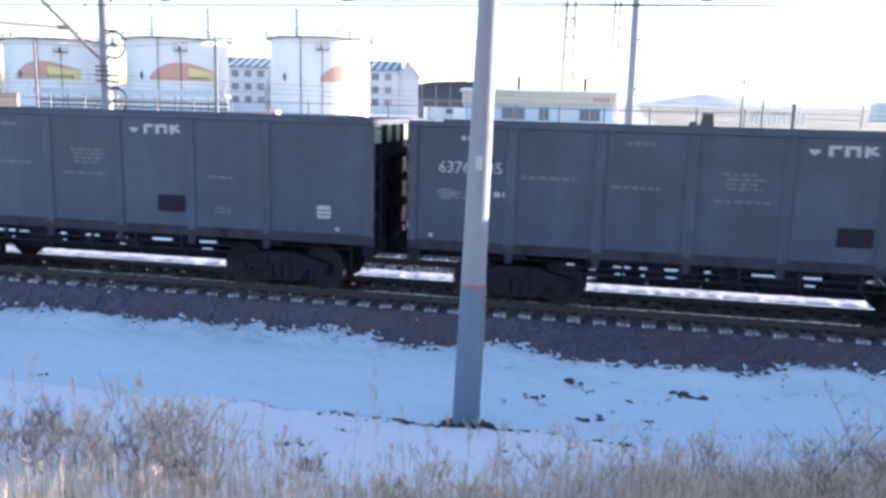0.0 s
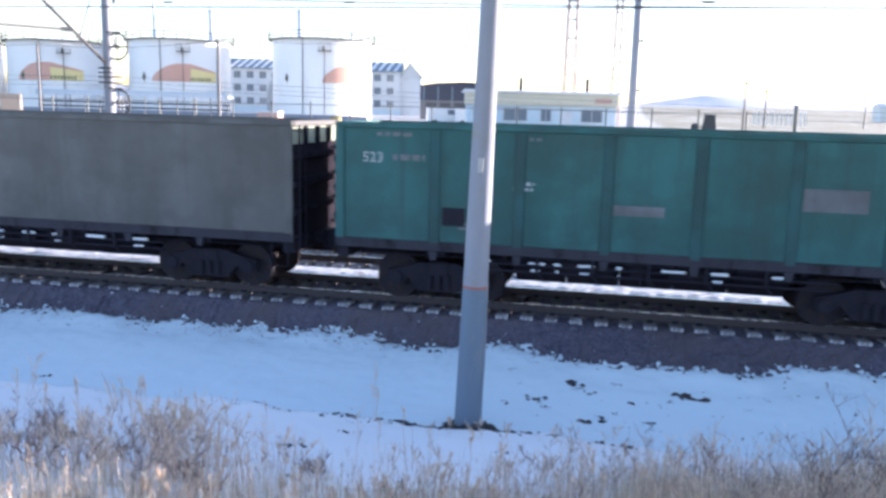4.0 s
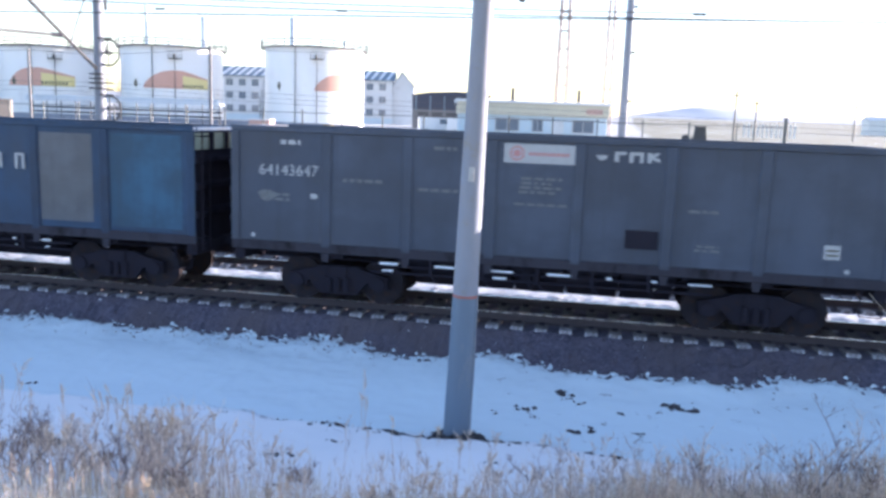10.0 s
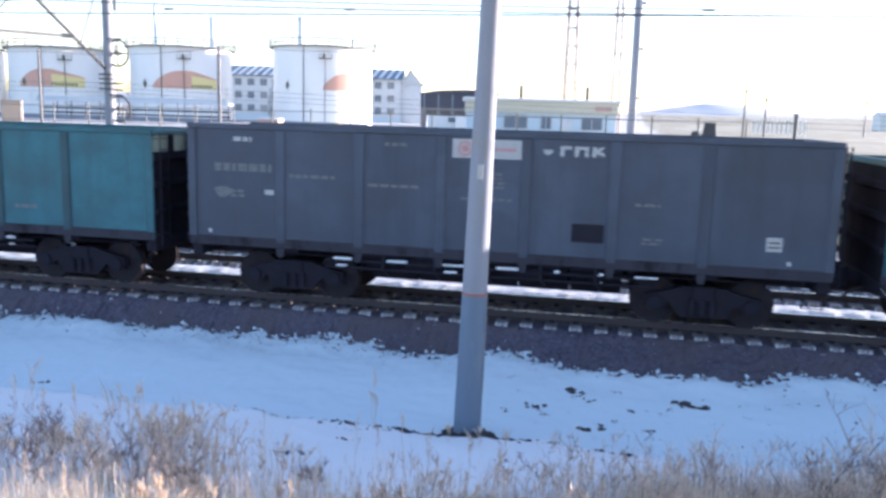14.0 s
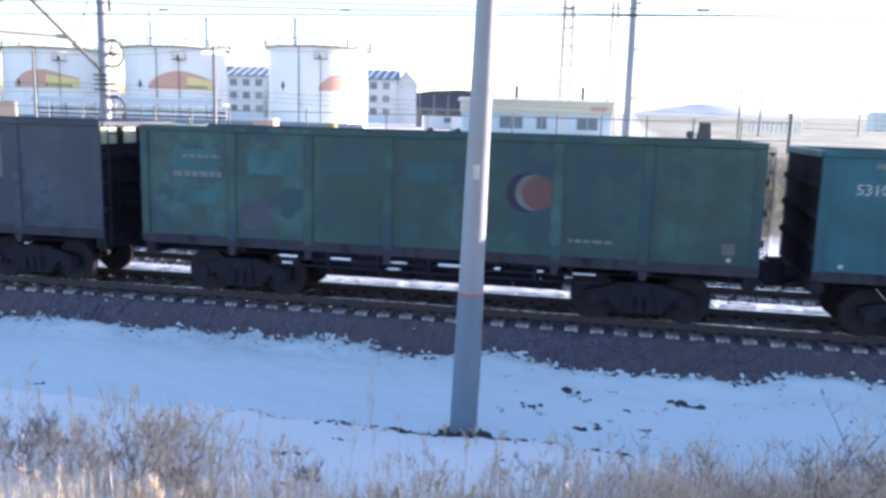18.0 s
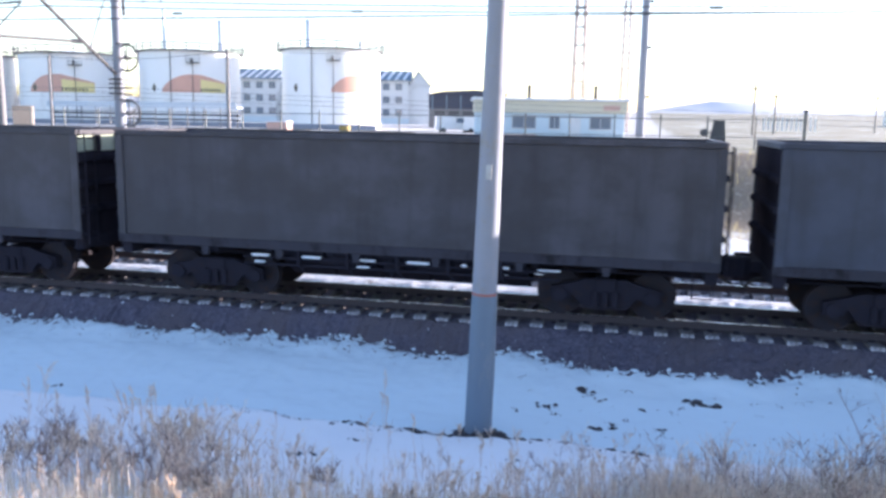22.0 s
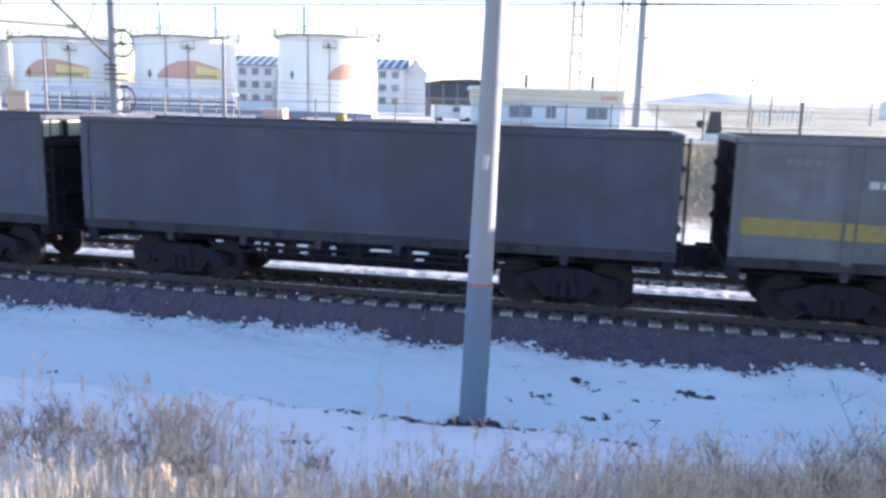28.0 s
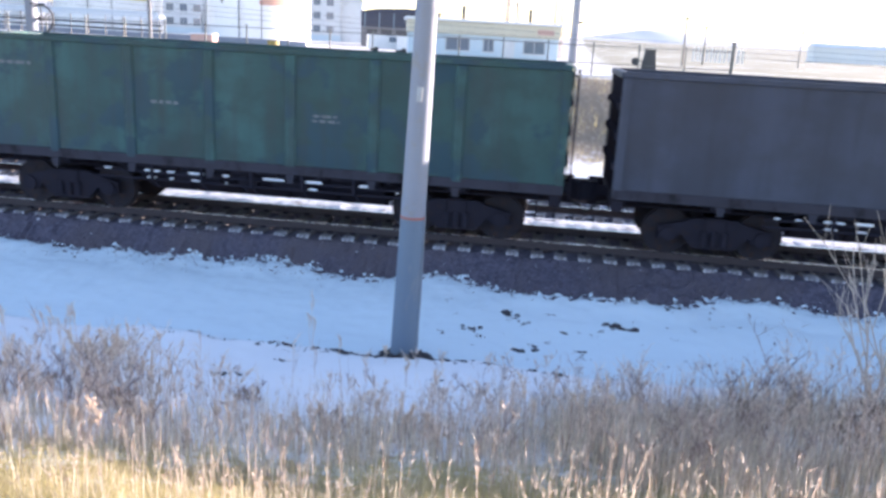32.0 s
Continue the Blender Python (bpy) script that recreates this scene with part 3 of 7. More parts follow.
def fence():
    fx, fy = 7.12, 47.0
    fe = thing("fence", "dark steel post-and-rail fence along the yard edge", "fence")
    n = 24
    zs = []
    post = Shape().box(-0.035, 0.035, -0.035, 0.035, -0.3, 1.85, 0.006).box(-0.05, 0.05, -0.05, 0.05, 1.85, 1.875).mesh("post", M["fence"])
    for i in range(n):
        x = fx - 2.485 * i
        z = 2.45 + 0.012 * i * -0.6
        zs.append((x, z))
        part("post", post, parent=fe, at=pose(x, fy, z, 0, 0.6 * nz(i, 0, 1.3), 0))
    zs.insert(0, (9.6, 2.45))
    for (xa, za), (xb, zb) in zip(zs, zs[1:]):
        for h in (0.75, 1.7):
            part("rail", Shape().tube((xa, fy, za + h), (xb, fy, zb + h - 0.01), 0.022, 6), M["fence"], fe)
    end = Shape().box(9.53, 9.69, fy - 0.08, fy + 0.08, 2.1, 4.6, 0.02).box(9.45, 9.73, fy - 0.1, fy + 0.1, 4.6, 4.68, 0.02)
    part("end_post", end, M["fence"], fe, "thick dark end post")


def signal_box():
    s = thing("signal_cabinet", "dark trackside signal head on a snowy concrete base", "railway signal", at=pose(5.25, 47.6, 2.4))
    part("base", Shape().prism([(-0.55, 0), (0.55, 0), (0.42, 0.5), (-0.42, 0.5)], "y", -0.4, 0.4), M["roof_snow"], s, "snow-capped base")
    part("housing", Shape().prism([(-0.40, 0.5), (0.42, 0.5), (0.30, 1.62), (-0.22, 1.62)], "y", -0.3, 0.3), M["iron"], s, "black tapered housing")
    part("hood", Shape().box(-0.27, 0.34, -0.36, 0.36, 1.62, 1.68, 0.015), M["iron"], s)
    part("lamp", Shape().tube((-0.72, -0.1, 1.0), (-0.72, 0.3, 1.0), 0.2, 14).tube((-0.72, 0.1, 1.0), (-0.3, 0.1, 1.0), 0.04, 6), M["iron"], s, "round dark lamp on a short arm")


def storage_tank(x, y, logo_from, logo_to, dome_part, vents, h=11.9, z0=5.5):
    """A vertical oil tank: shell courses, cone roof, rail round the top, gauging platform and painted sign."""
    r = 7.6
    to_cam = math.atan2(-y, -x)
    t = thing("storage_tank", "large white cylindrical oil storage tank with an orange and yellow sign", "storage tank", "tanks of the oil depot", at=pose(x, y, 1.75))
    n = 72

    def ringed(ra, za, rb, zb, a=0.0, b=2 * math.pi, k=n):
        s = Shape()
        closed = abs(b - a - 2 * math.pi) < 1e-6
        m = k if closed else k + 1
        an = [a + (b - a) * i / k for i in range(m)]
        s.add([(ra * math.cos(q), ra * math.sin(q), za) for q in an] + [(rb * math.cos(q), rb * math.sin(q), zb) for q in an],
              [(i, (i + 1) % m, m + (i + 1) % m, m + i) for i in range(m if closed else m - 1)])
        return s
    sh = Shape()
    courses = 8
    levels = []
    for i in range(courses):
        levels += [(r - 0.014 * i, h * i / courses), (r - 0.014 * i, h * (i + 1) / courses - 0.01)]
    for rr, z in levels:
        sh.v += [(rr * math.cos(2 * math.pi * k / n), rr * math.sin(2 * math.pi * k / n), z) for k in range(n)]
    for j in range(len(levels) - 1):
        sh.f += [(j * n + k, j * n + (k + 1) % n, (j + 1) * n + (k + 1) % n, (j + 1) * n + k) for k in range(n)]
    part("shell", sh, M["tank"], t, smooth=True)
    part("roof", ringed(r + 0.06, h, 0.05, h + 0.75), M["tank"], t, smooth=True)
    part("top_curb", Shape().ring((0, 0, h), (0, 0, 1), r + 0.03, 0.09, 64, 6), M["tank_grey"], t)
    part("foundation", ringed(r + 0.6, -0.6, r + 0.25, 0.02).add(*(lambda q: (q.v, q.f))(ringed(r + 0.25, 0.02, r - 0.2, 0.03))), M["concrete"], t)
    part("guard_rail", Shape().ring((0, 0, h + 1.0), (0, 0, 1), r + 0.55, 0.075, 64, 5), M["tank_grey"], t)
    part("guard_rail", Shape().ring((0, 0, h + 0.5), (0, 0, 1), r + 0.55, 0.06, 64, 5), M["tank_grey"], t)
    wk = Shape()
    ring_pts = [(r - 0.1, h - 0.12), (r + 0.62, h - 0.12), (r + 0.62, h - 0.02), (r - 0.1, h - 0.02)]
    for rr, z in ring_pts:
        wk.v += [(rr * math.cos(2 * math.pi * k / n), rr * math.sin(2 * math.pi * k / n), z) for k in range(n)]
    for j in range(4):
        wk.f += [(j * n + k, j * n + (k + 1) % n, ((j + 1) % 4) * n + (k + 1) % n, ((j + 1) % 4) * n + k) for k in range(n)]
    part("walkway", wk, M["tank_grey"], t, "grey walkway round the rim")
    for i in range(28):
        q = 2 * math.pi * i / 28
        c, s_ = math.cos(q) * (r + 0.55), math.sin(q) * (r + 0.55)
        part("rail_post", Shape().tube((c, s_, h - 0.05), (c, s_, h + 1.02), 0.06, 5), M["tank_grey"], t)
    # vents and the tall breather pipe
    for across, hh, rr in vents:
        c, s_ = -across * math.sin(to_cam), across * math.cos(to_cam)
        v = Shape().tube((c, s_, h + 0.2), (c, s_, h + hh), rr * 1.15, 10).tube((c, s_, h + hh), (c, s_, h + hh + 0.35), rr * 1.5, 12, rr * 1.1)
        part("vent", v, M["rack"], t, smooth=True)

    def spot(q, z, out):
        return ((r + out) * math.cos(q), (r + out) * math.sin(q), z)
    # gauging platform with its sign and the pipe below it
    q = to_cam + 0.04
    m = Matrix.Translation(spot(q, h - 1.9, 0.0)) @ Matrix.Rotation(q - math.pi / 2, 4, "Z")
    part("platform", Shape().box(-0.95, 0.95, -0.02, 0.75, 0, 0.1), M["iron"], t, at=m)
    part("platform_rail", Shape().path([(-0.95, 0.75, 0), (-0.95, 0.75, 1.1), (0.95, 0.75, 1.1), (0.95, 0.75, 0)], 0.03, 5).path([(-0.95, 0.75, 0.55), (0.95, 0.75, 0.55)], 0.025, 5), M["tank_grey"], t, at=m)
    part("platform_valve", Shape().tube((0.1, 0.3, 0.1), (0.1, 0.3, 0.75), 0.2, 10, 0.12), M["iron"], t, at=m)
    part("drain_pipe", Shape().tube(spot(q, 0.3, 0.08), spot(q, h - 1.9, 0.08), 0.05, 6), M["tank_grey"], t)
    part("foam_pipe", Shape().tube(spot(q - 0.42, 0.3, 0.08), spot(q - 0.42, h - 0.1, 0.08), 0.06, 6), M["tank_grey"], t)
    # hazard lozenge
    q2 = to_cam - 0.75
    m2 = Matrix.Translation(spot(q2, z0 + 0.6, 0.02)) @ Matrix.Rotation(q2 - math.pi / 2, 4, "Z")
    part("hazard_mark", Shape().prism([(-0.38, 0), (0, -0.7), (0.38, 0), (0, 0.75)], "y", 0.0, 0.02), M["ink"], t, at=m2)
    # stair winding up the shell
    st = Shape()
    for i in range(60):
        qa = to_cam - 1.25 - 0.022 * i
        z = 0.3 + i * (h - 0.3) / 60
        a, b = spot(qa, z, 0.02), spot(qa, z, 0.8)
        st.tube(a, b, 0.05, 4)
        if i % 6 == 0:
            st.tube(b, (b[0], b[1], b[2] + 1.0), 0.03, 4)
    part("stair", st, M["tank_grey"], t, "spiral stair on the shell")
    # painted sign: an orange dome running into a yellow band with dark lettering
    dome_h = 2.6

    def curved(a, b, low, high, out, k=24):
        s = Shape()
        an = [a + (b - a) * i / k for i in range(k + 1)]
        s.add([spot(to_cam + u, low(i / k), out) for i, u in enumerate(an)] + [spot(to_cam + u, high(i / k), out) for i, u in enumerate(an)],
              [(i, i + 1, k + 2 + i, k + 1 + i) for i in range(k)])
        return s
    mid = logo_from + (logo_to - logo_from) * dome_part
    part("sign_dome", curved(logo_from, mid, lambda u: z0, lambda u: z0 + dome_h * math.sin(min(1, u * 1.25 + 0.03) * math.pi / 2) ** 0.6, 0.03), M["orange"], t, "orange-red dome emblem", smooth=True)
    part("sign_band", curved(mid, logo_to, lambda u: z0, lambda u: z0 + dome_h * (0.74 - 0.2 * u), 0.03), M["yellow"], t, "yellow band", smooth=True)
    part("sign_stripe", curved(mid, logo_to, lambda u: z0 + dome_h * (0.73 - 0.2 * u), lambda u: z0 + dome_h * (1.0 - 0.42 * u), 0.034), M["orange"], t, smooth=True)
    k = 8
    for i in range(k):
        a = mid + (logo_to - mid) * (0.0 + 0.80 * i / k)
        part("sign_letter_bar", curved(a, a + (logo_to - mid) * 0.06, lambda u: z0 + 0.2, lambda u: z0 + 0.62, 0.045, 2), M["ink"], t)
    return t


storage_tank(-44.4, 123.0, 0.0, 0.80, 0.80, ((-3.4, 4.3, 0.36), (4.6, 1.2, 0.2)))
storage_tank(-66.0, 118.8, -0.56, 0.72, 0.58, ((-3.7, 6.0, 0.2), (4.7, 4.8, 0.36)), 11.3, 5.15)
storage_tank(-84.2, 115.2, -0.86, 0.40, 0.52, ((3.0, 1.4, 0.25),), 10.7, 4.9)
storage_tank(-101.5, 112.0, -0.7, 0.75, 0.42, ((3.0, 1.4, 0.25),), 10.5, 4.8)


def bund():
    b = thing("bund_wall", "low grey concrete bund with a blue-grey pipe rack before the tanks", "wall", at=pose(0, 0, 0))
    part("wall", Shape().box(-112, -32, 106.0, 106.4, 1.2, 2.7, 0.03), M["concrete"], b)
    m = Matrix.Translation((-45.8, 93.4, 2.2)) @ Matrix.Rotation(radians(-12.2), 4, "Z")
    r = thing("pipe_rack", "blue-grey steel pipe bridge on posts beside the tanks", "pipe rack", at=m)
    for i in range(13):
        part("post", Shape().box(-2.6 * i - 0.04, -2.6 * i + 0.04, -0.04, 0.04, -0.6, 2.5), M["tank_grey"], r)
    part("deck", Shape().box(-32.0, 0.4, -0.5, 0.5, 2.35, 2.55), M["rack"], r)
    part("guard_panel", Shape().box(-31.8, 0.2, -0.52, -0.48, 2.6, 3.05), M["rack"], r, "blue-grey guard panel")
    for h in (0.9, 1.5):
        part("pipe", Shape().tube((-32, 0.1, h), (0.3, 0.1, h), 0.12, 8), M["tank_grey"], r)
    h = thing("container_hut", "pale grey-brown site hut beside the tanks", "hut", at=pose(-54.4, 67.0, 2.4, 0, 0, 36))
    part("wall", Shape().box(-0.85, 0.85, -0.9, 0.9, 0, 1.9, 0.03), M["wood"], h)
    part("roof", Shape().box(-0.92, 0.92, -0.97, 0.97, 1.9, 1.97, 0.03), M["wood"], h)


bund()


def window(parent, x, y, z, w, h, face=-1):
    """A window in a wall that faces -y: frame, pane and sill."""
    f = Shape()
    for a, b, c, d in ((-w / 2, w / 2, 0, 0.09), (-w / 2, w / 2, h - 0.09, h), (-w / 2, -w / 2 + 0.09, 0, h), (w / 2 - 0.09, w / 2, 0, h), (-0.04, 0.04, 0, h)):
        f.box(x + a, x + b, y - 0.06, y + 0.02, z + c, z + d)
    wn = part("window", f, M["white_paint"], parent)
    part("pane", Shape().box(x - w / 2 + 0.05, x + w / 2 - 0.05, y - 0.02, y + 0.01, z + 0.05, z + h - 0.05), M["glass"], wn, "dark reflecting pane")
    part("sill", Shape().box(x - w / 2 - 0.06, x + w / 2 + 0.06, y - 0.14, y, z - 0.06, z), M["roof_snow"], wn)


def long_building():
    """Three-storey block behind the tanks, with a blue sheet roof."""
    m = Matrix.Translation((-51.0, 196.5, 2.2)) @ Matrix.Rotation(radians(11.5), 4, "Z")
    b = thing("office_building", "three-storey pale building with a striped blue sheet roof", "building", at=m)
    part("wall", Shape().box(-42, 0, 0, 11, -1, 10.4, 0.05), M["wall_white"], b)
    part("plinth", Shape().box(-42.1, 0.1, -0.08, 11.1, -1, 1.1), M["wall_blue"], b, "pale blue plinth")
    part("gable", Shape().prism([(0, 10.4), (11, 10.4), (5.5, 12.5)], "x", -0.4, 0.0), M["wall_white"], b)
    part("roof", Shape().prism([(-0.7, 10.3), (5.5, 12.75), (11.7, 10.3), (11.7, 10.1), (5.5, 12.5), (-0.7, 10.1)], "x", -42.6, 0.6), M["roof_blue"], b)
    n = Vector((0, -2.45, 6.2)).normalized()
    for i in range(22):
        x = -41.5 + 1.9 * i
        q = [(x, -0.72, 10.33), (x + 0.75, -0.72, 10.33), (x + 2.0, 5.4, 12.73), (x + 1.25, 5.4, 12.73)]
        s = Shape().add([tuple(Vector(p) + n * k) for k in (0.0, 0.05) for p in q],
                        [(0, 1, 2, 3), (7, 6, 5, 4), (0, 4, 5, 1), (1, 5, 6, 2), (2, 6, 7, 3), (3, 7, 4, 0)])
        part("snow_strip", s, M["roof_snow"], b, "band of snow on the roof")
    for i in range(13):
        for z in (1.6, 4.7, 7.8):
            window(b, -39.6 + 3.1 * i, 0.0, z, 1.7, 1.7)
    # neighbouring gable wing
    w = thing("annex_building", "small white gabled annex with a blue roof", "building", at=m @ Matrix.Translation((0.02, 2, 0)))
    part("wall", Shape().box(0, 5.2, -1, 6, -1, 9.2), M["wall_white"], w)
    part("gable", Shape().prism([(-0.1, 9.0), (5.3, 9.0), (2.3, 12.3)], "y", -1.0, -0.7), M["wall_white"], w)
    part("roof", Shape().prism([(-0.02, 9.2), (2.3, 12.65), (5.7, 8.9), (5.7, 8.7), (2.3, 12.4), (-0.02, 9.0)], "y", -1.4, 6.4), M["roof_blue"], w)


def dark_shed():
    m = Matrix.Translation((-34.6, 148.3, 1.8)) @ Matrix.Rotation(radians(11.5), 4, "Z")
    b = thing("workshop", "long dark blue workshop with a shallow curved roof", "building", at=m)
    part("wall", Shape().box(0, 14, 0, 9, -1, 3.6, 0.05), M["post"], b, "grey rendered lower wall")
    part("upper_wall", Shape().box(-0.06, 14.06, -0.06, 9.06, 3.6, 6.2, 0.05), M["dark_clad"], b, "dark blue upper cladding")
    part("roof", Shape().prism([(-0.3, 6.2), (3, 6.75), (8, 7.0), (12, 6.9), (14.3, 6.5), (14.3, 6.2)], "y", -0.4, 9.4), M["dark_clad"], b)
    for i in range(5):
        part("door_panel", Shape().box(1.0 + 2.6 * i, 2.9 + 2.6 * i, -0.06, 0.02, -0.9, 3.2, 0.02), M["tank_grey"], b)
        part("column", Shape().box(0.5 + 2.6 * i, 0.75 + 2.6 * i, -0.14, 0.0, 3.4, 6.1, 0.02), M["roof_blue"], b, "slim blue cladding column")
    for i, (x, y) in enumerate(((-16.6, 100.5), (-20.4, 101.5))):
        c = thing("parked_van", "white van parked in the snowy yard", "van", "vehicles in the yard", at=pose(x, y, 1.95, 0, 0, 12 + 9 * i))
        part("body", Shape().prism([(-2.4, 0.45), (2.5, 0.45), (2.55, 1.1), (1.7, 1.25), (1.1, 2.05), (-2.35, 2.1)], "y", -0.95, 0.95), M["car_white"], c)
        part("side_glass", Shape().prism([(0.1, 1.3), (1.4, 1.3), (0.95, 1.9), (0.1, 1.92)], "y", -0.97, 0.97), M["glass"], c)
        for wx in (-1.5, 1.6):
            for wy in (-0.9, 0.9):
                part("wheel", Shape().tube((wx, wy - 0.1, 0.34), (wx, wy + 0.1, 0.34), 0.34, 14), M["rubber"], c)


def blue_shed():
    """Low site building with a deep cream fascia, right behind the fence."""
    m = Matrix.Translation((-13.0, 74.7, 2.3)) @ Matrix.Rotation(radians(11.3), 4, "Z")
    b = thing("depot_hut", "low pale blue hut with cream fascia and snowy flat roof", "building", at=m)
    part("wall", Shape().box(0, 13.6, 0, 7, -0.4, 2.2, 0.03), M["wall_blue"], b)
    part("fascia", Shape().box(-0.15, 13.75, -0.2, 7.2, 2.2, 3.3, 0.04), M["fascia"], b, "deep cream fascia")
    part("roof", Shape().box(-0.4, 14.0, -0.5, 7.4, 3.3, 3.52, 0.05), M["roof_snow"], b, "flat roof under thin snow")
    part("base_band", Shape().box(-0.05, 13.3, -0.05, 0.05, -0.35, 0.12), M["dark_clad"], b)
    for x, w in ((1.6, 1.6), (4.4, 2.2), (7.2, 1.0), (11.4, 2.0)):
        window(b, x, 0.0, 0.75, w, 1.2)
    part("door", Shape().box(8.6, 9.6, -0.06, 0.03, -0.3, 1.8, 0.01), M["wall_white"], b)
    part("sign_patch", Shape().box(11.6, 13.1, -0.24, -0.205, 2.5, 2.95), M["brick_red"], b, "faded reddish sign board")
    for x in (5.0, 11.2):
        part("chimney", Shape().tube((x, 2.0, 3.4), (x, 2.0, 4.75), 0.17, 8), M["iron"], b, "thin black stove pipe")


def lattice_tower(x, y, z, w0, w1, h):
    t = thing("lattice_tower", "tall slender steel lattice tower", "tower", "lattice towers of the depot", at=pose(x, y, z, 0, 0, 15))
    c = ((-1, -1), (1, -1), (1, 1), (-1, 1))
    k = 12
    for a, b in c:
        part("leg", Shape().tube((a * w0 / 2, b * w0 / 2, -0.5), (a * w1 / 2, b * w1 / 2, h), 0.12, 6), M["tower"], t)
    for i in range(k):
        z0, z1 = h * i / k, h * (i + 1) / k
        a0, a1 = (w0 + (w1 - w0) * i / k) / 2, (w0 + (w1 - w0) * (i + 1) / k) / 2
        br = Shape()
        for j in range(4):
            p, q = c[j], c[(j + 1) % 4]
            br.tube((p[0] * a1, p[1] * a1, z1), (q[0] * a1, q[1] * a1, z1), 0.06, 5)
            br.tube((p[0] * a0, p[1] * a0, z0), (q[0] * a1, q[1] * a1, z1), 0.014, 5)
        part("brace", br, M["tower"], t)
    part("ladder", Shape().tube((w0 * 0.2, -w0 / 2, 0), (w1 * 0.2, -w1 / 2, h), 0.03, 4), M["galv"], t)


def light_mast():
    t = thing("light_mast", "tall tapered steel floodlight mast", "light mast", at=pose(2.0, 89.0, 2.3))
    part("pole", Shape().tube((0, 0, -0.3), (0, 0, 17.4), 0.46, 12, 0.38), M["concrete"], t, smooth=True)
    part("head", Shape().box(-0.95, 0.95, -0.4, 0.4, 17.4, 18.0, 0.05), M["galv"], t)
    for x in (-0.7, 0.0, 0.7):
        part("floodlight", Shape().box(x - 0.25, x + 0.25, -0.75, -0.4, 17.25, 17.8, 0.05), M["iron"], t)
    for z in (4.0, 9.0, 13.6):
        part("bracket", Shape().box(-0.2, 0.75, -0.12, 0.12, z, z + 0.22, 0.02), M["iron"], t)


def small_posts():
    for x, y, zb, zt, r, lab in ((-26.1, 51.9, 2.4, 8.25, 0.14, "plain concrete service post"), (-41.4, 54.0, 2.4, 8.0, 0.11, "thin pale service post"),
                                 (-31.3, 37.0, 1.2, 11.5, 0.2, "grey concrete line mast with a side bracket")):
        p = thing("service_post", lab, "post", "posts in the yard", at=pose(x, y, zb))
        part("pole", Shape().tube((0, 0, -0.4), (0, 0, zt - zb), r, 10, r * 0.8), M["post"], p, smooth=True)
        if zt > 10:
            part("bracket", Shape().tube((0, 0, zt - zb - 2.2), (1.6, 0, zt - zb - 2.1), 0.05, 6).tube((0, 0, zt - zb - 3.4), (1.5, 0, zt - zb - 2.15), 0.035, 6), M["iron"], p)
    for x, y, h in ((25.7, 150.0, 7.0), (19.3, 130.0, 7.6), (52.7, 190.0, 8.0)):
        p = thing("utility_pole", "far thin wooden utility pole in the field", "utility pole", "poles across the field", at=on_ground(x, y))
        part("pole", Shape().tube((0, 0, -0.4), (0, 0, h), 0.2, 6, 0.14), M["fence"], p)
        part("crossarm", Shape().box(-0.9, 0.9, -0.07, 0.07, h - 0.8, h - 0.62), M["fence"], p)
    pk = thing("picket_fence", "pale weathered picket fence across the field", "fence", at=on_ground(32.0, 200.0))
    for i in range(12):
        part("picket", Shape().box(i - 0.22, i + 0.22, -0.05, 0.05, -0.3, 2.9 + 0.3 * (i % 3 == 1), 0.02), M["barn"], pk)
    for z in (0.8, 2.2):
        part("rail", Shape().box(-0.4, 11.4, 0.05, 0.13, z, z + 0.12), M["wood"], pk)
    b = thing("far_barn", "long low building far across the field", "building", at=on_ground(129, 440, 0))
    part("wall", Shape().box(-2, 38, -6, 6, -2, 7.0, 0.1), M["barn"], b)
    part("roof", Shape().prism([(-6.6, 7.0), (6.6, 7.0), (0, 9.2)], "x", -2.5, 38.5), M["barn"], b)
    c = thing("crate", "faded red crate standing in the yard", "crate", at=pose(-24.2, 56.0, 2.3))
    part("box", Shape().box(-0.8, 0.8, -0.5, 0.5, 0, 1.15, 0.04), M["brick_red"], c)
    part("lid", Shape().box(-0.85, 0.85, -0.55, 0.55, 1.15, 1.22, 0.02), M["roof_snow"], c)
    g = thing("barrel", "dull yellow-green drum in the yard", "drum", at=pose(-19.9, 58.0, 2.3))
    part("drum", Shape().tube((0, 0, 0), (0, 0, 0.95), 0.42, 16).ring((0, 0, 0.32), (0, 0, 1), 0.42, 0.02).ring((0, 0, 0.64), (0, 0, 1), 0.42, 0.02), M["yellow_paint"], g)
    part("drum_lid", Shape().tube((0, 0, 0.95), (0, 0, 0.97), 0.4, 16), M["iron"], g)
    # heaps of pipe and timber lying in the snow
    rnd = random.Random(12)
    for i in range(3):
        x, y = -27 + 9.5 * i + rnd.uniform(-1, 1), rnd.uniform(60, 66)
        p = thing("pipe_heap", "heap of rusty pipes half under snow", "pipes", "heaps in the yard", at=pose(x, y, 2.35, 0, 0, rnd.uniform(-25, 25)))
        for j in range(5):
            part("pipe", Shape().tube((-2 + rnd.uniform(-.4, .4), 0.28 * j - 0.6, 0.14 + 0.2 * (j % 2)), (2 + rnd.uniform(-.4, .4), 0.28 * j - 0.6, 0.14 + 0.2 * (j % 2)), 0.14, 8), M["wood"], p)


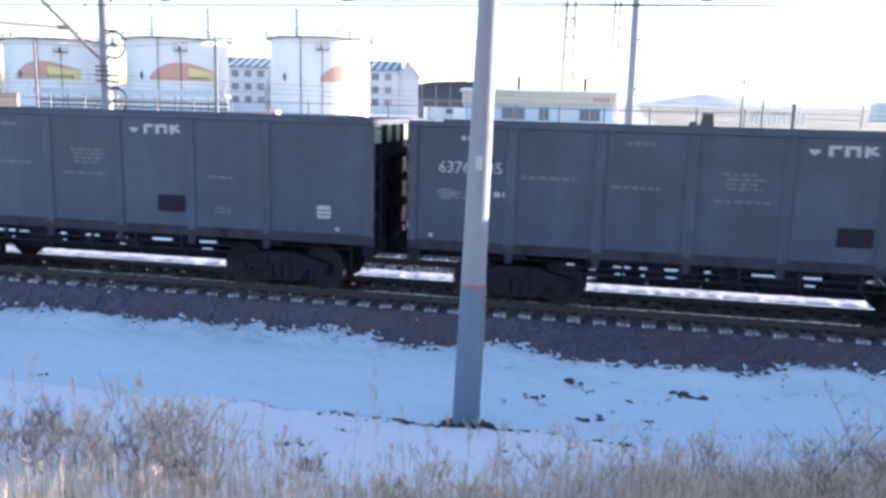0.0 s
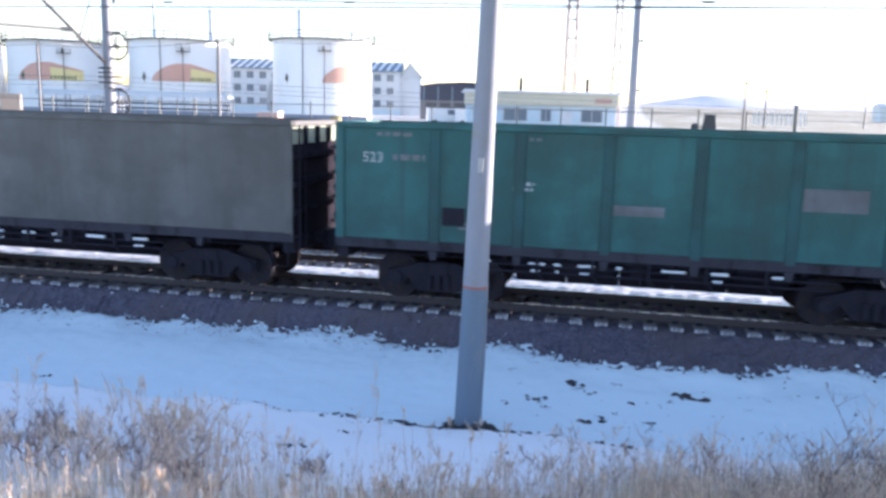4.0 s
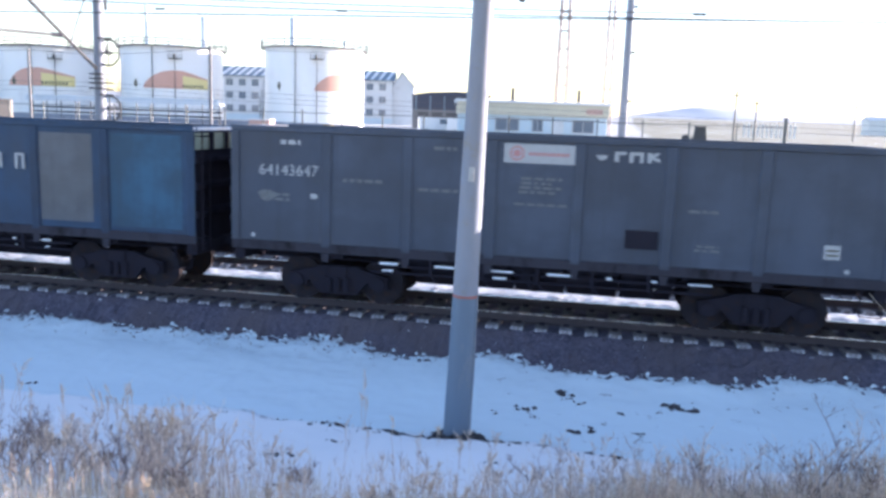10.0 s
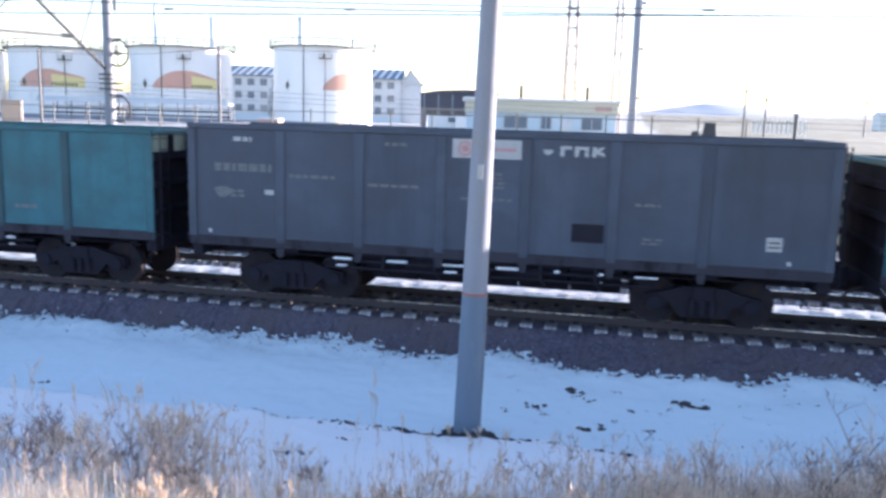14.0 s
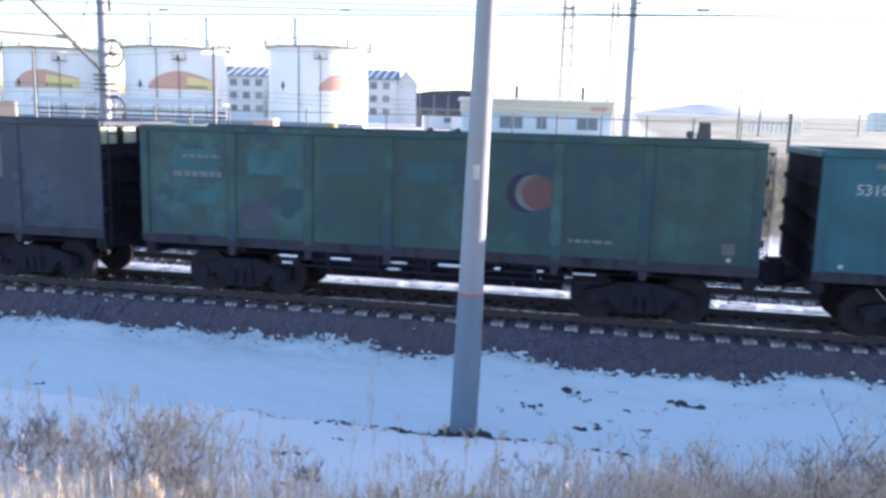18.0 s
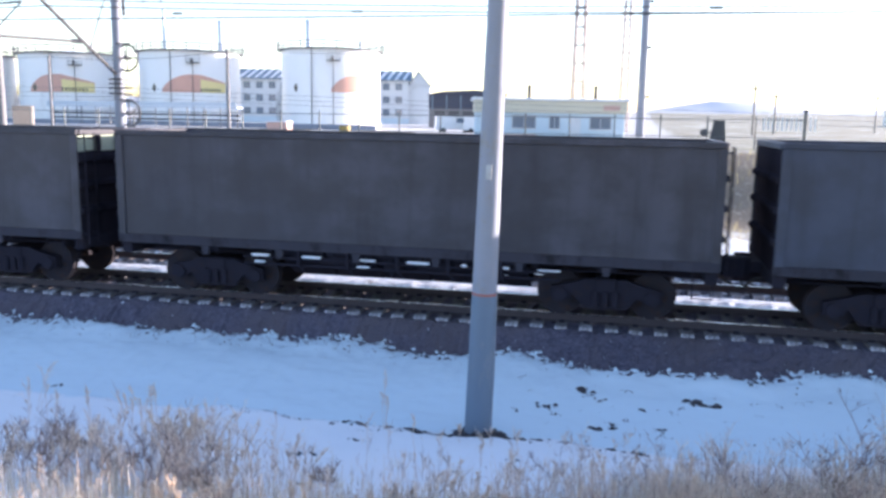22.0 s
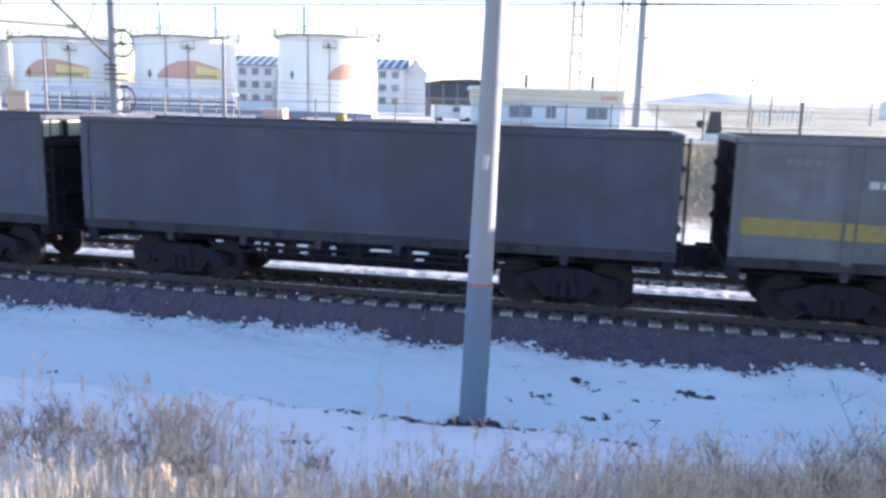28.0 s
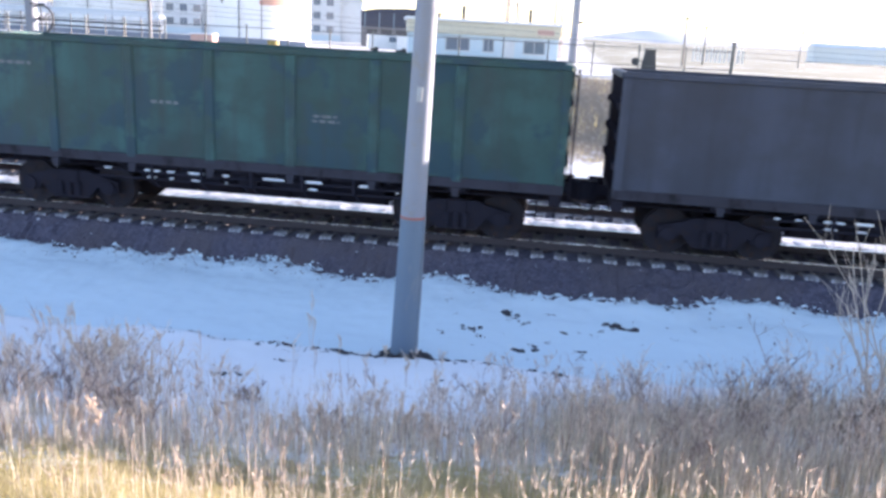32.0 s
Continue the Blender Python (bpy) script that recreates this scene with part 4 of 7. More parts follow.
def hills():
    def ridge(name, label, pts, y, depth):
        s = Shape()
        xs = np.linspace(pts[0][0], pts[-1][0], 60)
        hs = np.interp(xs, [p[0] for p in pts], [p[1] for p in pts])
        k = 7
        for x, h in zip(xs, hs):
            h = max(0.0, h) * (1 + 0.10 * nz(x, 0, 0.012, 31))
            for j in range(k):
                u = j / (k - 1)
                s.v.append((x, y + depth * u, 10 + h * math.sin(math.pi * min(1, u * 1.0)) ** 1.2 * (1 + 0.1 * nz(x, y + u * depth, 0.01, 33)) - 6 * (u in (0, 1))))
        for i in range(len(xs) - 1):
            s.f += [(i * k + j, (i + 1) * k + j, (i + 1) * k + j + 1, i * k + j + 1) for j in range(k - 1)]
        tagged(part(name, s, M["hill"], smooth=True), label, "hill", kind="structure")
    ridge("hill", "hazy snow-dusted hill on the horizon", [(-60, 0), (60, 16), (150, 32), (225, 44), (275, 47), (340, 35), (450, 22), (570, 26), (740, 15), (1000, 0)], 1500, 1500)
    # the left part is added to cover the yellow sky between the tanks
    ridge("hill", "long low snowy ridge, its left part added to cover the sky", [(-4500, 40), (-2600, 66), (-1900, 60), (-1400, 34), (-900, 18), (-500, 8), (0, 8), (300, 18), (600, 22), (900, 34), (1300, 40), (2000, 16)], 2900, 1500)


fence()
signal_box()
long_building()
dark_shed()
blue_shed()
lattice_tower(-5.3, 103.0, 2.0, 1.5, 0.7, 26)
lattice_tower(0.3, 134.5, 1.9, 1.3, 0.6, 30)
light_mast()
small_posts()
hills()


# ---------------------------------------------------------------- overhead line
def stack(s, p, q, r, n=5):
    """A string of insulator discs between p and q."""
    p, q = Vector(p), Vector(q)
    s.tube(p, q, r * 0.35, 8)
    for i in range(n):
        a = p.lerp(q, (i + 0.2) / n)
        b = p.lerp(q, (i + 0.75) / n)
        s.tube(a, b, r, 10, r * 0.55)
    return s


def far_mast():
    """Mast beyond the tracks with cantilever, ties and two tensioning wheels."""
    x, y = -16.88, 25.5
    z0 = ground_z(x, y)
    m = thing("catenary_mast", "blue-grey catenary mast with cantilever arm and tensioning wheels", "mast", "catenary masts", at=pose(x, y, 0))
    part("pole", Shape().tube((0, 0, z0 - 0.3), (0.02, 0, 11.0), 0.2, 16, 0.15), M["concrete"], m, smooth=True)
    part("cantilever", Shape().tube((0, -0.15, 5.3), (0, -4.9, 7.95), 0.055, 8), M["iron"], m, "dark diagonal cantilever tube")
    part("tie_rod", Shape().tube((0, -0.15, 8.25), (0, -4.9, 8.0), 0.034, 6), M["iron"], m)
    part("stay", Shape().tube((0, -0.45, 8.0), (0, -1.55, 5.9), 0.02, 6), M["iron"], m)
    part("stay_insulator", stack(Shape(), (0, -0.35, 8.15), (0, -0.6, 7.7), 0.07, 4), M["insulator"], m)
    part("steady_arm", Shape().tube((0, -2.3, 6.2), (0, -5.6, 6.05), 0.045, 8), M["iron"], m)
    part("arm_insulator", stack(Shape(), (0, -1.9, 6.22), (0, -2.45, 6.2), 0.075, 5), M["insulator"], m)
    part("arm_insulator", stack(Shape(), (0, -0.1, 8.28), (0, -0.55, 8.25), 0.07, 4), M["insulator"], m)
    for z in (5.84, 3.98):
        w = Shape().ring((0.38, -0.05, z), (0.05, 1, 0), 0.43, 0.035, 32, 6)
        for k in range(4):
            a = math.pi / 4 + k * math.pi / 2
            w.tube((0.38, -0.05, z), (0.38 + 0.42 * math.cos(a + 0.8), -0.05, z + 0.42 * math.sin(a + 0.8)), 0.022, 5)
        w.tube((0.38, -0.14, z), (0.38, 0.06, z), 0.07, 10)
        wh = part("tension_wheel", w, M["iron"], m, "spoked dark tensioning wheel")
        part("wheel_bracket", Shape().box(0.0, 0.5, -0.02, 0.04, z - 0.03, z + 0.03), M["iron"], wh)
        part("wheel_bracket", Shape().box(0.05, 0.6, -0.16, -0.12, z + 0.44, z + 0.49), M["iron"], wh)
    for z in (4.95, 5.1, 4.8, 4.62):
        part("clamp", Shape().box(-0.24, 0.24, -0.24, 0.24, z, z + 0.05, 0.01), M["iron"], m)
    for i, z in enumerate((4.85, 4.62)):
        part("spool_insulator", stack(Shape(), (0.22, -0.1, z), (0.6, -0.1, z - 0.02), 0.04, 4), M["insulator"], m)
    part("weight_rod", Shape().tube((0.5, -0.3, 7.2), (0.42, -0.3, 9.5), 0.05, 6), M["iron"], m)


def wire_between(pts, sag, r, k=14):
    line = []
    for p, q in zip(pts, pts[1:]):
        p, q = Vector(p), Vector(q)
        for i in range(k + (q == Vector(pts[-1]))):
            u = i / k
            w = p.lerp(q, u)
            w.z -= sag * 4 * u * (1 - u)
            line.append(w)
    return Shape().path(line, r, 5)


def wires():
    w = thing("contact_wire", "thin dark contact wire above the running line", "overhead wire")
    part("wire", wire_between([(-90, TRACK_Y - 0.2, 6.32), (-40, TRACK_Y + 0.25, 6.30), (10, TRACK_Y - 0.25, 6.18), (60, TRACK_Y + 0.2, 6.2)], 0.02, 0.015), M["wire"], w)
    part("hanger", Shape().tube((-2.6, TRACK_Y, 6.2), (-2.6, TRACK_Y, 7.6), 0.005, 4).tube((-2.6, TRACK_Y, 6.18), (-2.6, TRACK_Y, 6.3), 0.035, 6, 0.02), M["wire"], w, "dropper clip")
    w = thing("carrier_wire", "twin carrier wires above the second line", "overhead wire")
    part("wire", wire_between([(-66.9, TRACK2_Y - 0.1, 7.3), (-16.9, TRACK2_Y, 7.1), (33.1, TRACK2_Y, 7.15)], 0.42, 0.017), M["wire"], w)
    part("wire", wire_between([(-66.9, TRACK2_Y - 0.6, 7.45), (-16.9, TRACK2_Y - 0.55, 7.22), (33.1, TRACK2_Y - 0.6, 7.2)], 0.45, 0.015), M["wire"], w)
    for x in (-12.5, -7.2, 2.0):
        part("clip", Shape().tube((x, TRACK2_Y - 0.3, 6.8), (x + 0.3, TRACK2_Y - 0.3, 6.8), 0.03, 6), M["wire"], w)
    for x in (-13.4, -12.85):
        part("dropper", Shape().tube((x, TRACK2_Y - 0.3, 7.1), (x - 0.25, TRACK2_Y - 0.3, 8.6), 0.022, 6), M["wire"], w)
    w = thing("feeder_wire", "sagging feeder lines strung from mast to mast", "overhead wire")
    for dz, yy in ((4.85, 25.3), (4.7, 25.4), (4.55, 25.5)):
        part("wire", wire_between([(-66, yy, dz + 0.5), (-17, yy, dz), (33, yy, dz - 0.7)], 0.25, 0.005), M["wire"], w)
    w = thing("yard_wire", "thin service line over the yard", "overhead wire")
    part("wire", wire_between([(-70, 55.0, 8.2), (-41.4, 54.0, 7.9), (-26.1, 51.9, 8.15), (2.0, 88.7, 11.0)], 0.35, 0.014), M["wire"], w)


far_mast()
wires()


# ---------------------------------------------------------------- the train
PITCH, HALF, LONG, SHORT = 13.92, 6.48, 6.595, 6.48
PAINT = {
    "grey": wagon_paint("blue_grey_wagon_paint", (0.053, 0.064, 0.088), (0.040, 0.045, 0.057), 0.35),
    "green": wagon_paint("dull_green_wagon_paint", (0.024, 0.088, 0.086), (0.030, 0.056, 0.056), 0.5),
    "dark_green": wagon_paint("dark_green_wagon_paint", (0.029, 0.068, 0.064), (0.034, 0.044, 0.046), 0.7, (0.024, 0.060, 0.076)),
    "teal": wagon_paint("teal_wagon_paint", (0.012, 0.062, 0.080), (0.020, 0.042, 0.054), 0.4),
    "bright_teal": wagon_paint("bright_teal_wagon_paint", (0.015, 0.104, 0.106), (0.026, 0.068, 0.072), 0.45),
    "blue": wagon_paint("blue_wagon_paint", (0.022, 0.046, 0.085), (0.028, 0.036, 0.054), 0.5),
    "olive": wagon_paint("dusty_olive_grey_wagon_paint", (0.09, 0.09, 0.088), (0.06, 0.056, 0.05), 0.5),
    "black": wagon_paint("sooty_grey_wagon_paint", (0.044, 0.049, 0.068), (0.032, 0.034, 0.045), 0.4),
    "brown": wagon_paint("brown_grey_wagon_paint", (0.047, 0.045, 0.054), (0.030, 0.028, 0.033), 0.6),
    "patchy": wagon_paint("sooty_paint_with_turquoise", (0.034, 0.043, 0.061), (0.027, 0.030, 0.039), 0.6, (0.029, 0.045, 0.063)),
    "silver": wagon_paint("light_grey_wagon_paint", (0.102, 0.107, 0.122), (0.064, 0.065, 0.072), 0.45),
    "pale": wagon_paint("pale_grey_patch_paint", (0.105, 0.110, 0.120), (0.066, 0.068, 0.074), 0.6),
    "sky": wagon_paint("light_blue_patch_paint", (0.025, 0.068, 0.112), (0.028, 0.048, 0.07), 0.6),
    "turquoise": wagon_paint("turquoise_patch_paint", (0.016, 0.074, 0.102), (0.026, 0.045, 0.056), 0.9),
}
PAINT["faded_blue"] = wagon_paint("faded_blue_patch_paint", (0.035, 0.085, 0.125), (0.028, 0.05, 0.055), 0.8)
PAINT["faded_teal"] = wagon_paint("faded_teal_patch_paint", (0.022, 0.075, 0.085), (0.03, 0.055, 0.055), 0.7)
PAINT["grimy"] = wagon_paint("grimy_green_wagon_paint", (0.040, 0.068, 0.073), (0.036, 0.040, 0.046), 0.7, (0.046, 0.052, 0.062))
PAINT["grimy_teal"] = wagon_paint("grimy_teal_wagon_paint", (0.020, 0.052, 0.064), (0.024, 0.034, 0.040), 0.8)
# sunlight on the wagon ends, put into a pale colour
PAINT["cream"] = wagon_paint("sunlit_cream_end_paint", (0.30, 0.34, 0.26), (0.2, 0.2, 0.16), 0.4)
PAINT["navy"] = wagon_paint("navy_emblem_paint", (0.02, 0.022, 0.045), (0.03, 0.03, 0.035), 0.4)
PAINT["maroon"] = wagon_paint("faded_maroon_emblem_paint", (0.10, 0.055, 0.05), (0.05, 0.04, 0.04), 0.4)
PAINT["teal_green"] = wagon_paint("dark_teal_green_wagon_paint", (0.017, 0.064, 0.064), (0.026, 0.044, 0.046), 0.6)
PAINT["light_teal"] = wagon_paint("light_teal_wagon_paint", (0.026, 0.098, 0.118), (0.032, 0.07, 0.08), 0.45)
PAINT["teal_blue"] = wagon_paint("teal_blue_wagon_paint", (0.020, 0.076, 0.098), (0.028, 0.054, 0.066), 0.45)
PAINT["scuff_red"] = wagon_paint("worn_red_scuff", (0.085, 0.045, 0.058), (0.05, 0.042, 0.052), 0.5)
# the stiffening ribs are darker than the sheets between them
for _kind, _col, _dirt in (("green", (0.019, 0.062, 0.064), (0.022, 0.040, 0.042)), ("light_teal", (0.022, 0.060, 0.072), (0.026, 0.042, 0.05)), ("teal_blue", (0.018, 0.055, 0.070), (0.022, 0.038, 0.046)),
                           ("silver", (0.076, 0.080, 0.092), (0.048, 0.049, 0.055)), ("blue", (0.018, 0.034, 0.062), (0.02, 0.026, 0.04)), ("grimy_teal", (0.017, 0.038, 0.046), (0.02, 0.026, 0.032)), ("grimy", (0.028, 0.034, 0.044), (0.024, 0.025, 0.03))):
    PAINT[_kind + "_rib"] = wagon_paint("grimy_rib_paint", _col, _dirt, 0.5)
# end walls and their fittings carry the gap's shade in this near-black colour
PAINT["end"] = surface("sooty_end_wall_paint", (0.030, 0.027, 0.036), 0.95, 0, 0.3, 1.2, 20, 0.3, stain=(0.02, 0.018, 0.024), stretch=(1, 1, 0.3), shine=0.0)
PAINT["sill"] = surface("dark_sill_paint", (0.050, 0.048, 0.060), 0.9, 0, 0.3, 1.6, 30, 0.3, stain=(0.022, 0.019, 0.022), stretch=(1, 1, 0.4), shine=0.1)
CACHE = {}


def shared(key, mat, build, smooth=False):
    """A mesh that all alike pieces share."""
    key = (key, mat.name, HALF)
    if key not in CACHE:
        CACHE[key] = build().mesh(key[0], mat, smooth)
    return CACHE[key]


RIBS = (2.12, 3.856, 5.592, 7.328, 9.064, 10.8)
TEXTS = {}


def lettering(text, size):
    """Raised stencil figures in the plane y = 0, read from -y."""
    if (text, size) not in TEXTS:
        cu = bpy.data.curves.new("figures", "FONT")
        cu.body, cu.size, cu.extrude = text, size, 0.0015
        cu.resolution_u = 2
        ob = new("figures", cu)
        me = bpy.data.meshes.new_from_object(ob.evaluated_get(bpy.context.evaluated_depsgraph_get()))
        bpy.data.objects.remove(ob)
        me.transform(Matrix.Rotation(math.pi / 2, 4, "X"))
        me.materials.clear()
        me.materials.append(M["white_paint"])
        TEXTS[text, size] = me
    return TEXTS[text, size]


def bogie(wg, x):
    """Two-axle freight bogie with side frames, bolster, springs and two wheelsets."""
    def frame_side():
        s = Shape()
        for y in (-1.02,):
            out = [(-1.12, 0.62), (-1.12, 0.36), (-0.74, 0.36), (-0.66, 0.48), (-0.42, 0.2), (0.42, 0.2), (0.66, 0.48), (0.74, 0.36), (1.12, 0.36),
                   (1.12, 0.62), (0.62, 0.74), (0.42, 0.82), (-0.42, 0.82), (-0.62, 0.74)]
            s.prism(out, "y", y - 0.09, y + 0.09)
            for bx in (-0.925, 0.925):
                s.tube((bx, y - 0.15, 0.475), (bx, y + 0.1, 0.475), 0.15, 12)
        return s

    def spring():
        s = Shape()
        for k in (-0.2, 0.0, 0.2):
            s.tube((k, -1.13, 0.27), (k, -1.13, 0.58), 0.075, 8)
        return s
    bg = part("bogie", shared("bogie", M["steel_dark"], lambda: Shape().box(-0.22, 0.22, -1.15, 1.15, 0.5, 0.84, 0.03).tube((0, 0, 0.84), (0, 0, 1.0), 0.16, 12)), parent=wg, label="black two-axle freight bogie", at=pose(x, 0, 0))
    side = shared("side_frame", M["steel_dark"], frame_side)
    part("side_frame", side, parent=bg)
    part("side_frame", side, parent=bg, at=pose(0, 0, 0, 0, 0, 180))
    sp = shared("spring", M["steel_dark"], spring)
    part("spring", sp, parent=bg)
    part("spring", sp, parent=bg, at=pose(0, 0, 0, 0, 0, 180))
    part("brake_beam", shared("brake_beam", M["steel_dark"], lambda: Shape().tube((-0.42, -0.95, 0.4), (-0.42, 0.95, 0.4), 0.045, 8).tube((0.42, -0.95, 0.4), (0.42, 0.95, 0.4), 0.045, 8).box(-0.47, -0.39, -0.85, -0.7, 0.3, 0.62).box(0.39, 0.47, -0.85, -0.7, 0.3, 0.62)), parent=bg)

    def wheelset():
        s = Shape().tube((0, -1.05, 0), (0, 1.05, 0), 0.075, 10)
        for y in (-0.795, 0.795):
            g = 1 if y > 0 else -1
            s.tube((0, y - 0.065, 0), (0, y + 0.065, 0), 0.475, 32)
            s.tube((0, y - g * 0.065, 0), (0, y - g * 0.095, 0), 0.505, 32, 0.5)
            s.tube((0, y + g * 0.06, 0), (0, y + g * 0.11, 0), 0.14, 16)
            for k in range(4):
                a = k * math.pi / 2
                s.tube((0.3 * math.cos(a), y + g * 0.05, 0.3 * math.sin(a)), (0.3 * math.cos(a), y + g * 0.075, 0.3 * math.sin(a)), 0.035, 6)
        return s
    ws = shared("wheelset", M["wheel"], wheelset, True)
    for bx in (-0.925, 0.925):
        WHEELS.append((wg, x + bx, part("wheelset", ws, parent=bg, at=pose(bx, 0, 0.475), label="axle with two steel wheels")))


WHEELS, WAGONS = [], []


def wagon(n, paint, top, ribbed, label):
    """An open-top freight wagon; its centre is at the thing's origin, rail level."""
    global HALF
    HALF = LONG if paint == "grey" else SHORT
    wg = thing("gondola_wagon", label, "freight wagon", "wagons of the train")
    p, low = PAINT[paint], 1.18
    key = f"{top:.2f}"
    for g in (-1, 1):
        sheet = shared("side_sheet" + key, p, lambda: Shape().box(-HALF + 0.05, HALF - 0.05, -0.006, 0.006, low, top - 0.05))
        sw = part("side_wall", sheet, parent=wg, at=pose(0, g * 1.5, 0))
        turn = pose(0, 0, 0, 0, 0, 0 if g < 0 else 180)
        part("top_rail", shared("top_rail" + key, p, lambda: Shape().box(-HALF, HALF, -1.548, -1.45, top - 0.11, top, 0.012)), parent=wg, at=turn)
        part("lower_sill", shared("lower_sill", PAINT["sill"], lambda: Shape().box(-HALF, HALF, -1.545, -1.42, low - 0.03, low + 0.17, 0.012)), parent=wg, at=turn)
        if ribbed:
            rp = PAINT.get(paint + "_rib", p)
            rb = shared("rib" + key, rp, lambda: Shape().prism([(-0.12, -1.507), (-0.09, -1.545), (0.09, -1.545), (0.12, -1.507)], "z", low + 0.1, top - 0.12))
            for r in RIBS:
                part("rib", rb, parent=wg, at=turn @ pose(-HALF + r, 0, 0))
        for r in RIBS:
            part("rib_foot", shared("rib_foot", PAINT["sill"], lambda: Shape().prism([(-0.09, 1.15), (-0.06, 0.97), (0.06, 0.97), (0.09, 1.15)], "y", -1.55, -1.49)), parent=wg, at=turn @ pose(-HALF + r, 0, 0))
        for e in (-1, 1):
            part("corner_post", shared("corner_post" + key, p, lambda: Shape().prism([(-0.09, -1.5), (-0.09, -1.524), (-0.06, -1.54), (0.09, -1.54), (0.09, -1.5)], "z", low, top - 0.12)),
                 parent=wg, at=pose(e * (HALF - 0.09), 0, 0) @ turn)
        # end wall with its horizontal stiffeners, ladder and steps
        te = pose(0, 0, 0, 0, 0, 0 if g > 0 else 180)
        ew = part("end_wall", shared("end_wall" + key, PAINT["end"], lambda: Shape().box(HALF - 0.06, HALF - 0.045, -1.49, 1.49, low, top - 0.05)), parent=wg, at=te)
        part("end_rail", shared("end_rail" + key, p, lambda: Shape().box(HALF - 0.12, HALF + 0.03, -1.45, 1.45, top - 0.13, top, 0.02)), parent=wg, at=te)
        # a pale strip paints the sunlit top edge onto the dark end wall
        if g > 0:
            part("end_top_panel", shared("end_top_panel" + key, PAINT["cream"], lambda: Shape().box(HALF - 0.045, HALF - 0.03, -1.44, 1.44, top - 0.5, top - 0.13)), parent=ew, label="pale strip that paints sunlight under the rim")
            for y in (-0.75, 0.0, 0.75):
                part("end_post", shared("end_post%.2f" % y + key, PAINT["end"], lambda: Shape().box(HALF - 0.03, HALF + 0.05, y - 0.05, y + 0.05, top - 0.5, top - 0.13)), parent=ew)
        for k, z in enumerate((low + 0.62, low + 1.22, low + 1.8)):
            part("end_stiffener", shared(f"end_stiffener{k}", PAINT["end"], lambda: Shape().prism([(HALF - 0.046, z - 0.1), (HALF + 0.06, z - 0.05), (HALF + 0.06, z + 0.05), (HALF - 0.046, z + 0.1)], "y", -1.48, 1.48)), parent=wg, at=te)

        def ladder():
            s = Shape()
            for y in (-1.43, -1.08):
                s.tube((HALF + 0.13, y, low - 0.15), (HALF + 0.13, y, top - 0.08), 0.016, 6)
            z = low
            while z < top - 0.15:
                s.tube((HALF + 0.13, -1.43, z), (HALF + 0.13, -1.08, z), 0.012, 5)
                z += 0.33
            for zz in (low + 0.1, top - 0.2):
                for y in (-1.43, -1.08):
                    s.tube((HALF - 0.03, y, zz), (HALF + 0.13, y, zz), 0.012, 5)
            return s
        if g > 0:
            part("ladder", shared("ladder" + key, PAINT["end"], ladder), parent=wg, at=te)
        # the far ladder has its sunlit look from the same pale colour
        if g > 0 and n not in (12, 13, 30):
            def grab_ladder():
                s = Shape()
                for y in (1.16, 1.44):
                    s.box(HALF + 0.1, HALF + 0.13, y - 0.02, y + 0.02, low - 0.1, top - 0.1)
                for k in range(4):
                    z = low + 0.1 + 0.6 * k
                    s.box(HALF + 0.085, HALF + 0.145, 1.14, 1.46, z, z + 0.07, 0.008)
                    s.box(HALF - 0.04, HALF + 0.1, 1.40, 1.44, z + 0.01, z + 0.06)
                return s
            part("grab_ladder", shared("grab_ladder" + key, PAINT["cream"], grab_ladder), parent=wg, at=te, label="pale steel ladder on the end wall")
        part("foot_step", shared("foot_step", M["steel_dark"], lambda: Shape().path([(HALF - 0.5, -1.5, low), (HALF - 0.5, -1.5, 0.62), (HALF - 0.12, -1.5, 0.62), (HALF - 0.12, -1.5, low)], 0.016, 5)), parent=wg, at=te)

        def coupler():
            s = Shape().box(HALF - 0.4, HALF + 0.28, -0.11, 0.11, 0.95, 1.17, 0.02)
            s.prism([(HALF + 0.2, -0.13), (HALF + 0.36, -0.26), (HALF + 0.52, -0.2), (HALF + 0.44, -0.02), (HALF + 0.5, 0.04), (HALF + 0.5, 0.22), (HALF + 0.34, 0.24), (HALF + 0.2, 0.13)], "z", 0.86, 1.26)
            return s
        cp = part("coupler", shared("coupler", M["steel_dark"], coupler), parent=wg, at=te, label="black knuckle coupler")
        part("brake_hose", shared("brake_hose", M["rubber"], lambda: Shape().path([(HALF - 0.1, 0.35, 0.92), (HALF + 0.16, 0.36, 0.86), (HALF + 0.32, 0.33, 0.68), (HALF + 0.48, 0.3, 0.62)], 0.028, 6)), parent=cp)
        part("end_sill", shared("end_sill", M["steel_dark"], lambda: Shape().box(HALF - 0.26, HALF - 0.02, -1.45, 1.45, 0.9, low, 0.02)), parent=wg, at=te)
        bogie(wg, g * 4.325)
    part("floor", shared("floor", M["steel_dark"], lambda: Shape().box(-HALF + 0.1, HALF - 0.1, -1.46, 1.46, low - 0.02, low + 0.04)), parent=wg)
    part("centre_sill", shared("centre_sill", M["steel_dark"], lambda: Shape().box(-HALF + 0.2, HALF - 0.2, -0.2, 0.2, 0.78, low - 0.02, 0.02)), parent=wg)
    for x in (-4.325, 4.325):
        part("bolster", shared("bolster", M["steel_dark"], lambda: Shape().prism([(-1.4, low - 0.02), (-1.4, low - 0.14), (-0.3, 0.88), (0.3, 0.88), (1.4, low - 0.14), (1.4, low - 0.02)], "x", -0.2, 0.2)), parent=wg, at=pose(x, 0, 0))
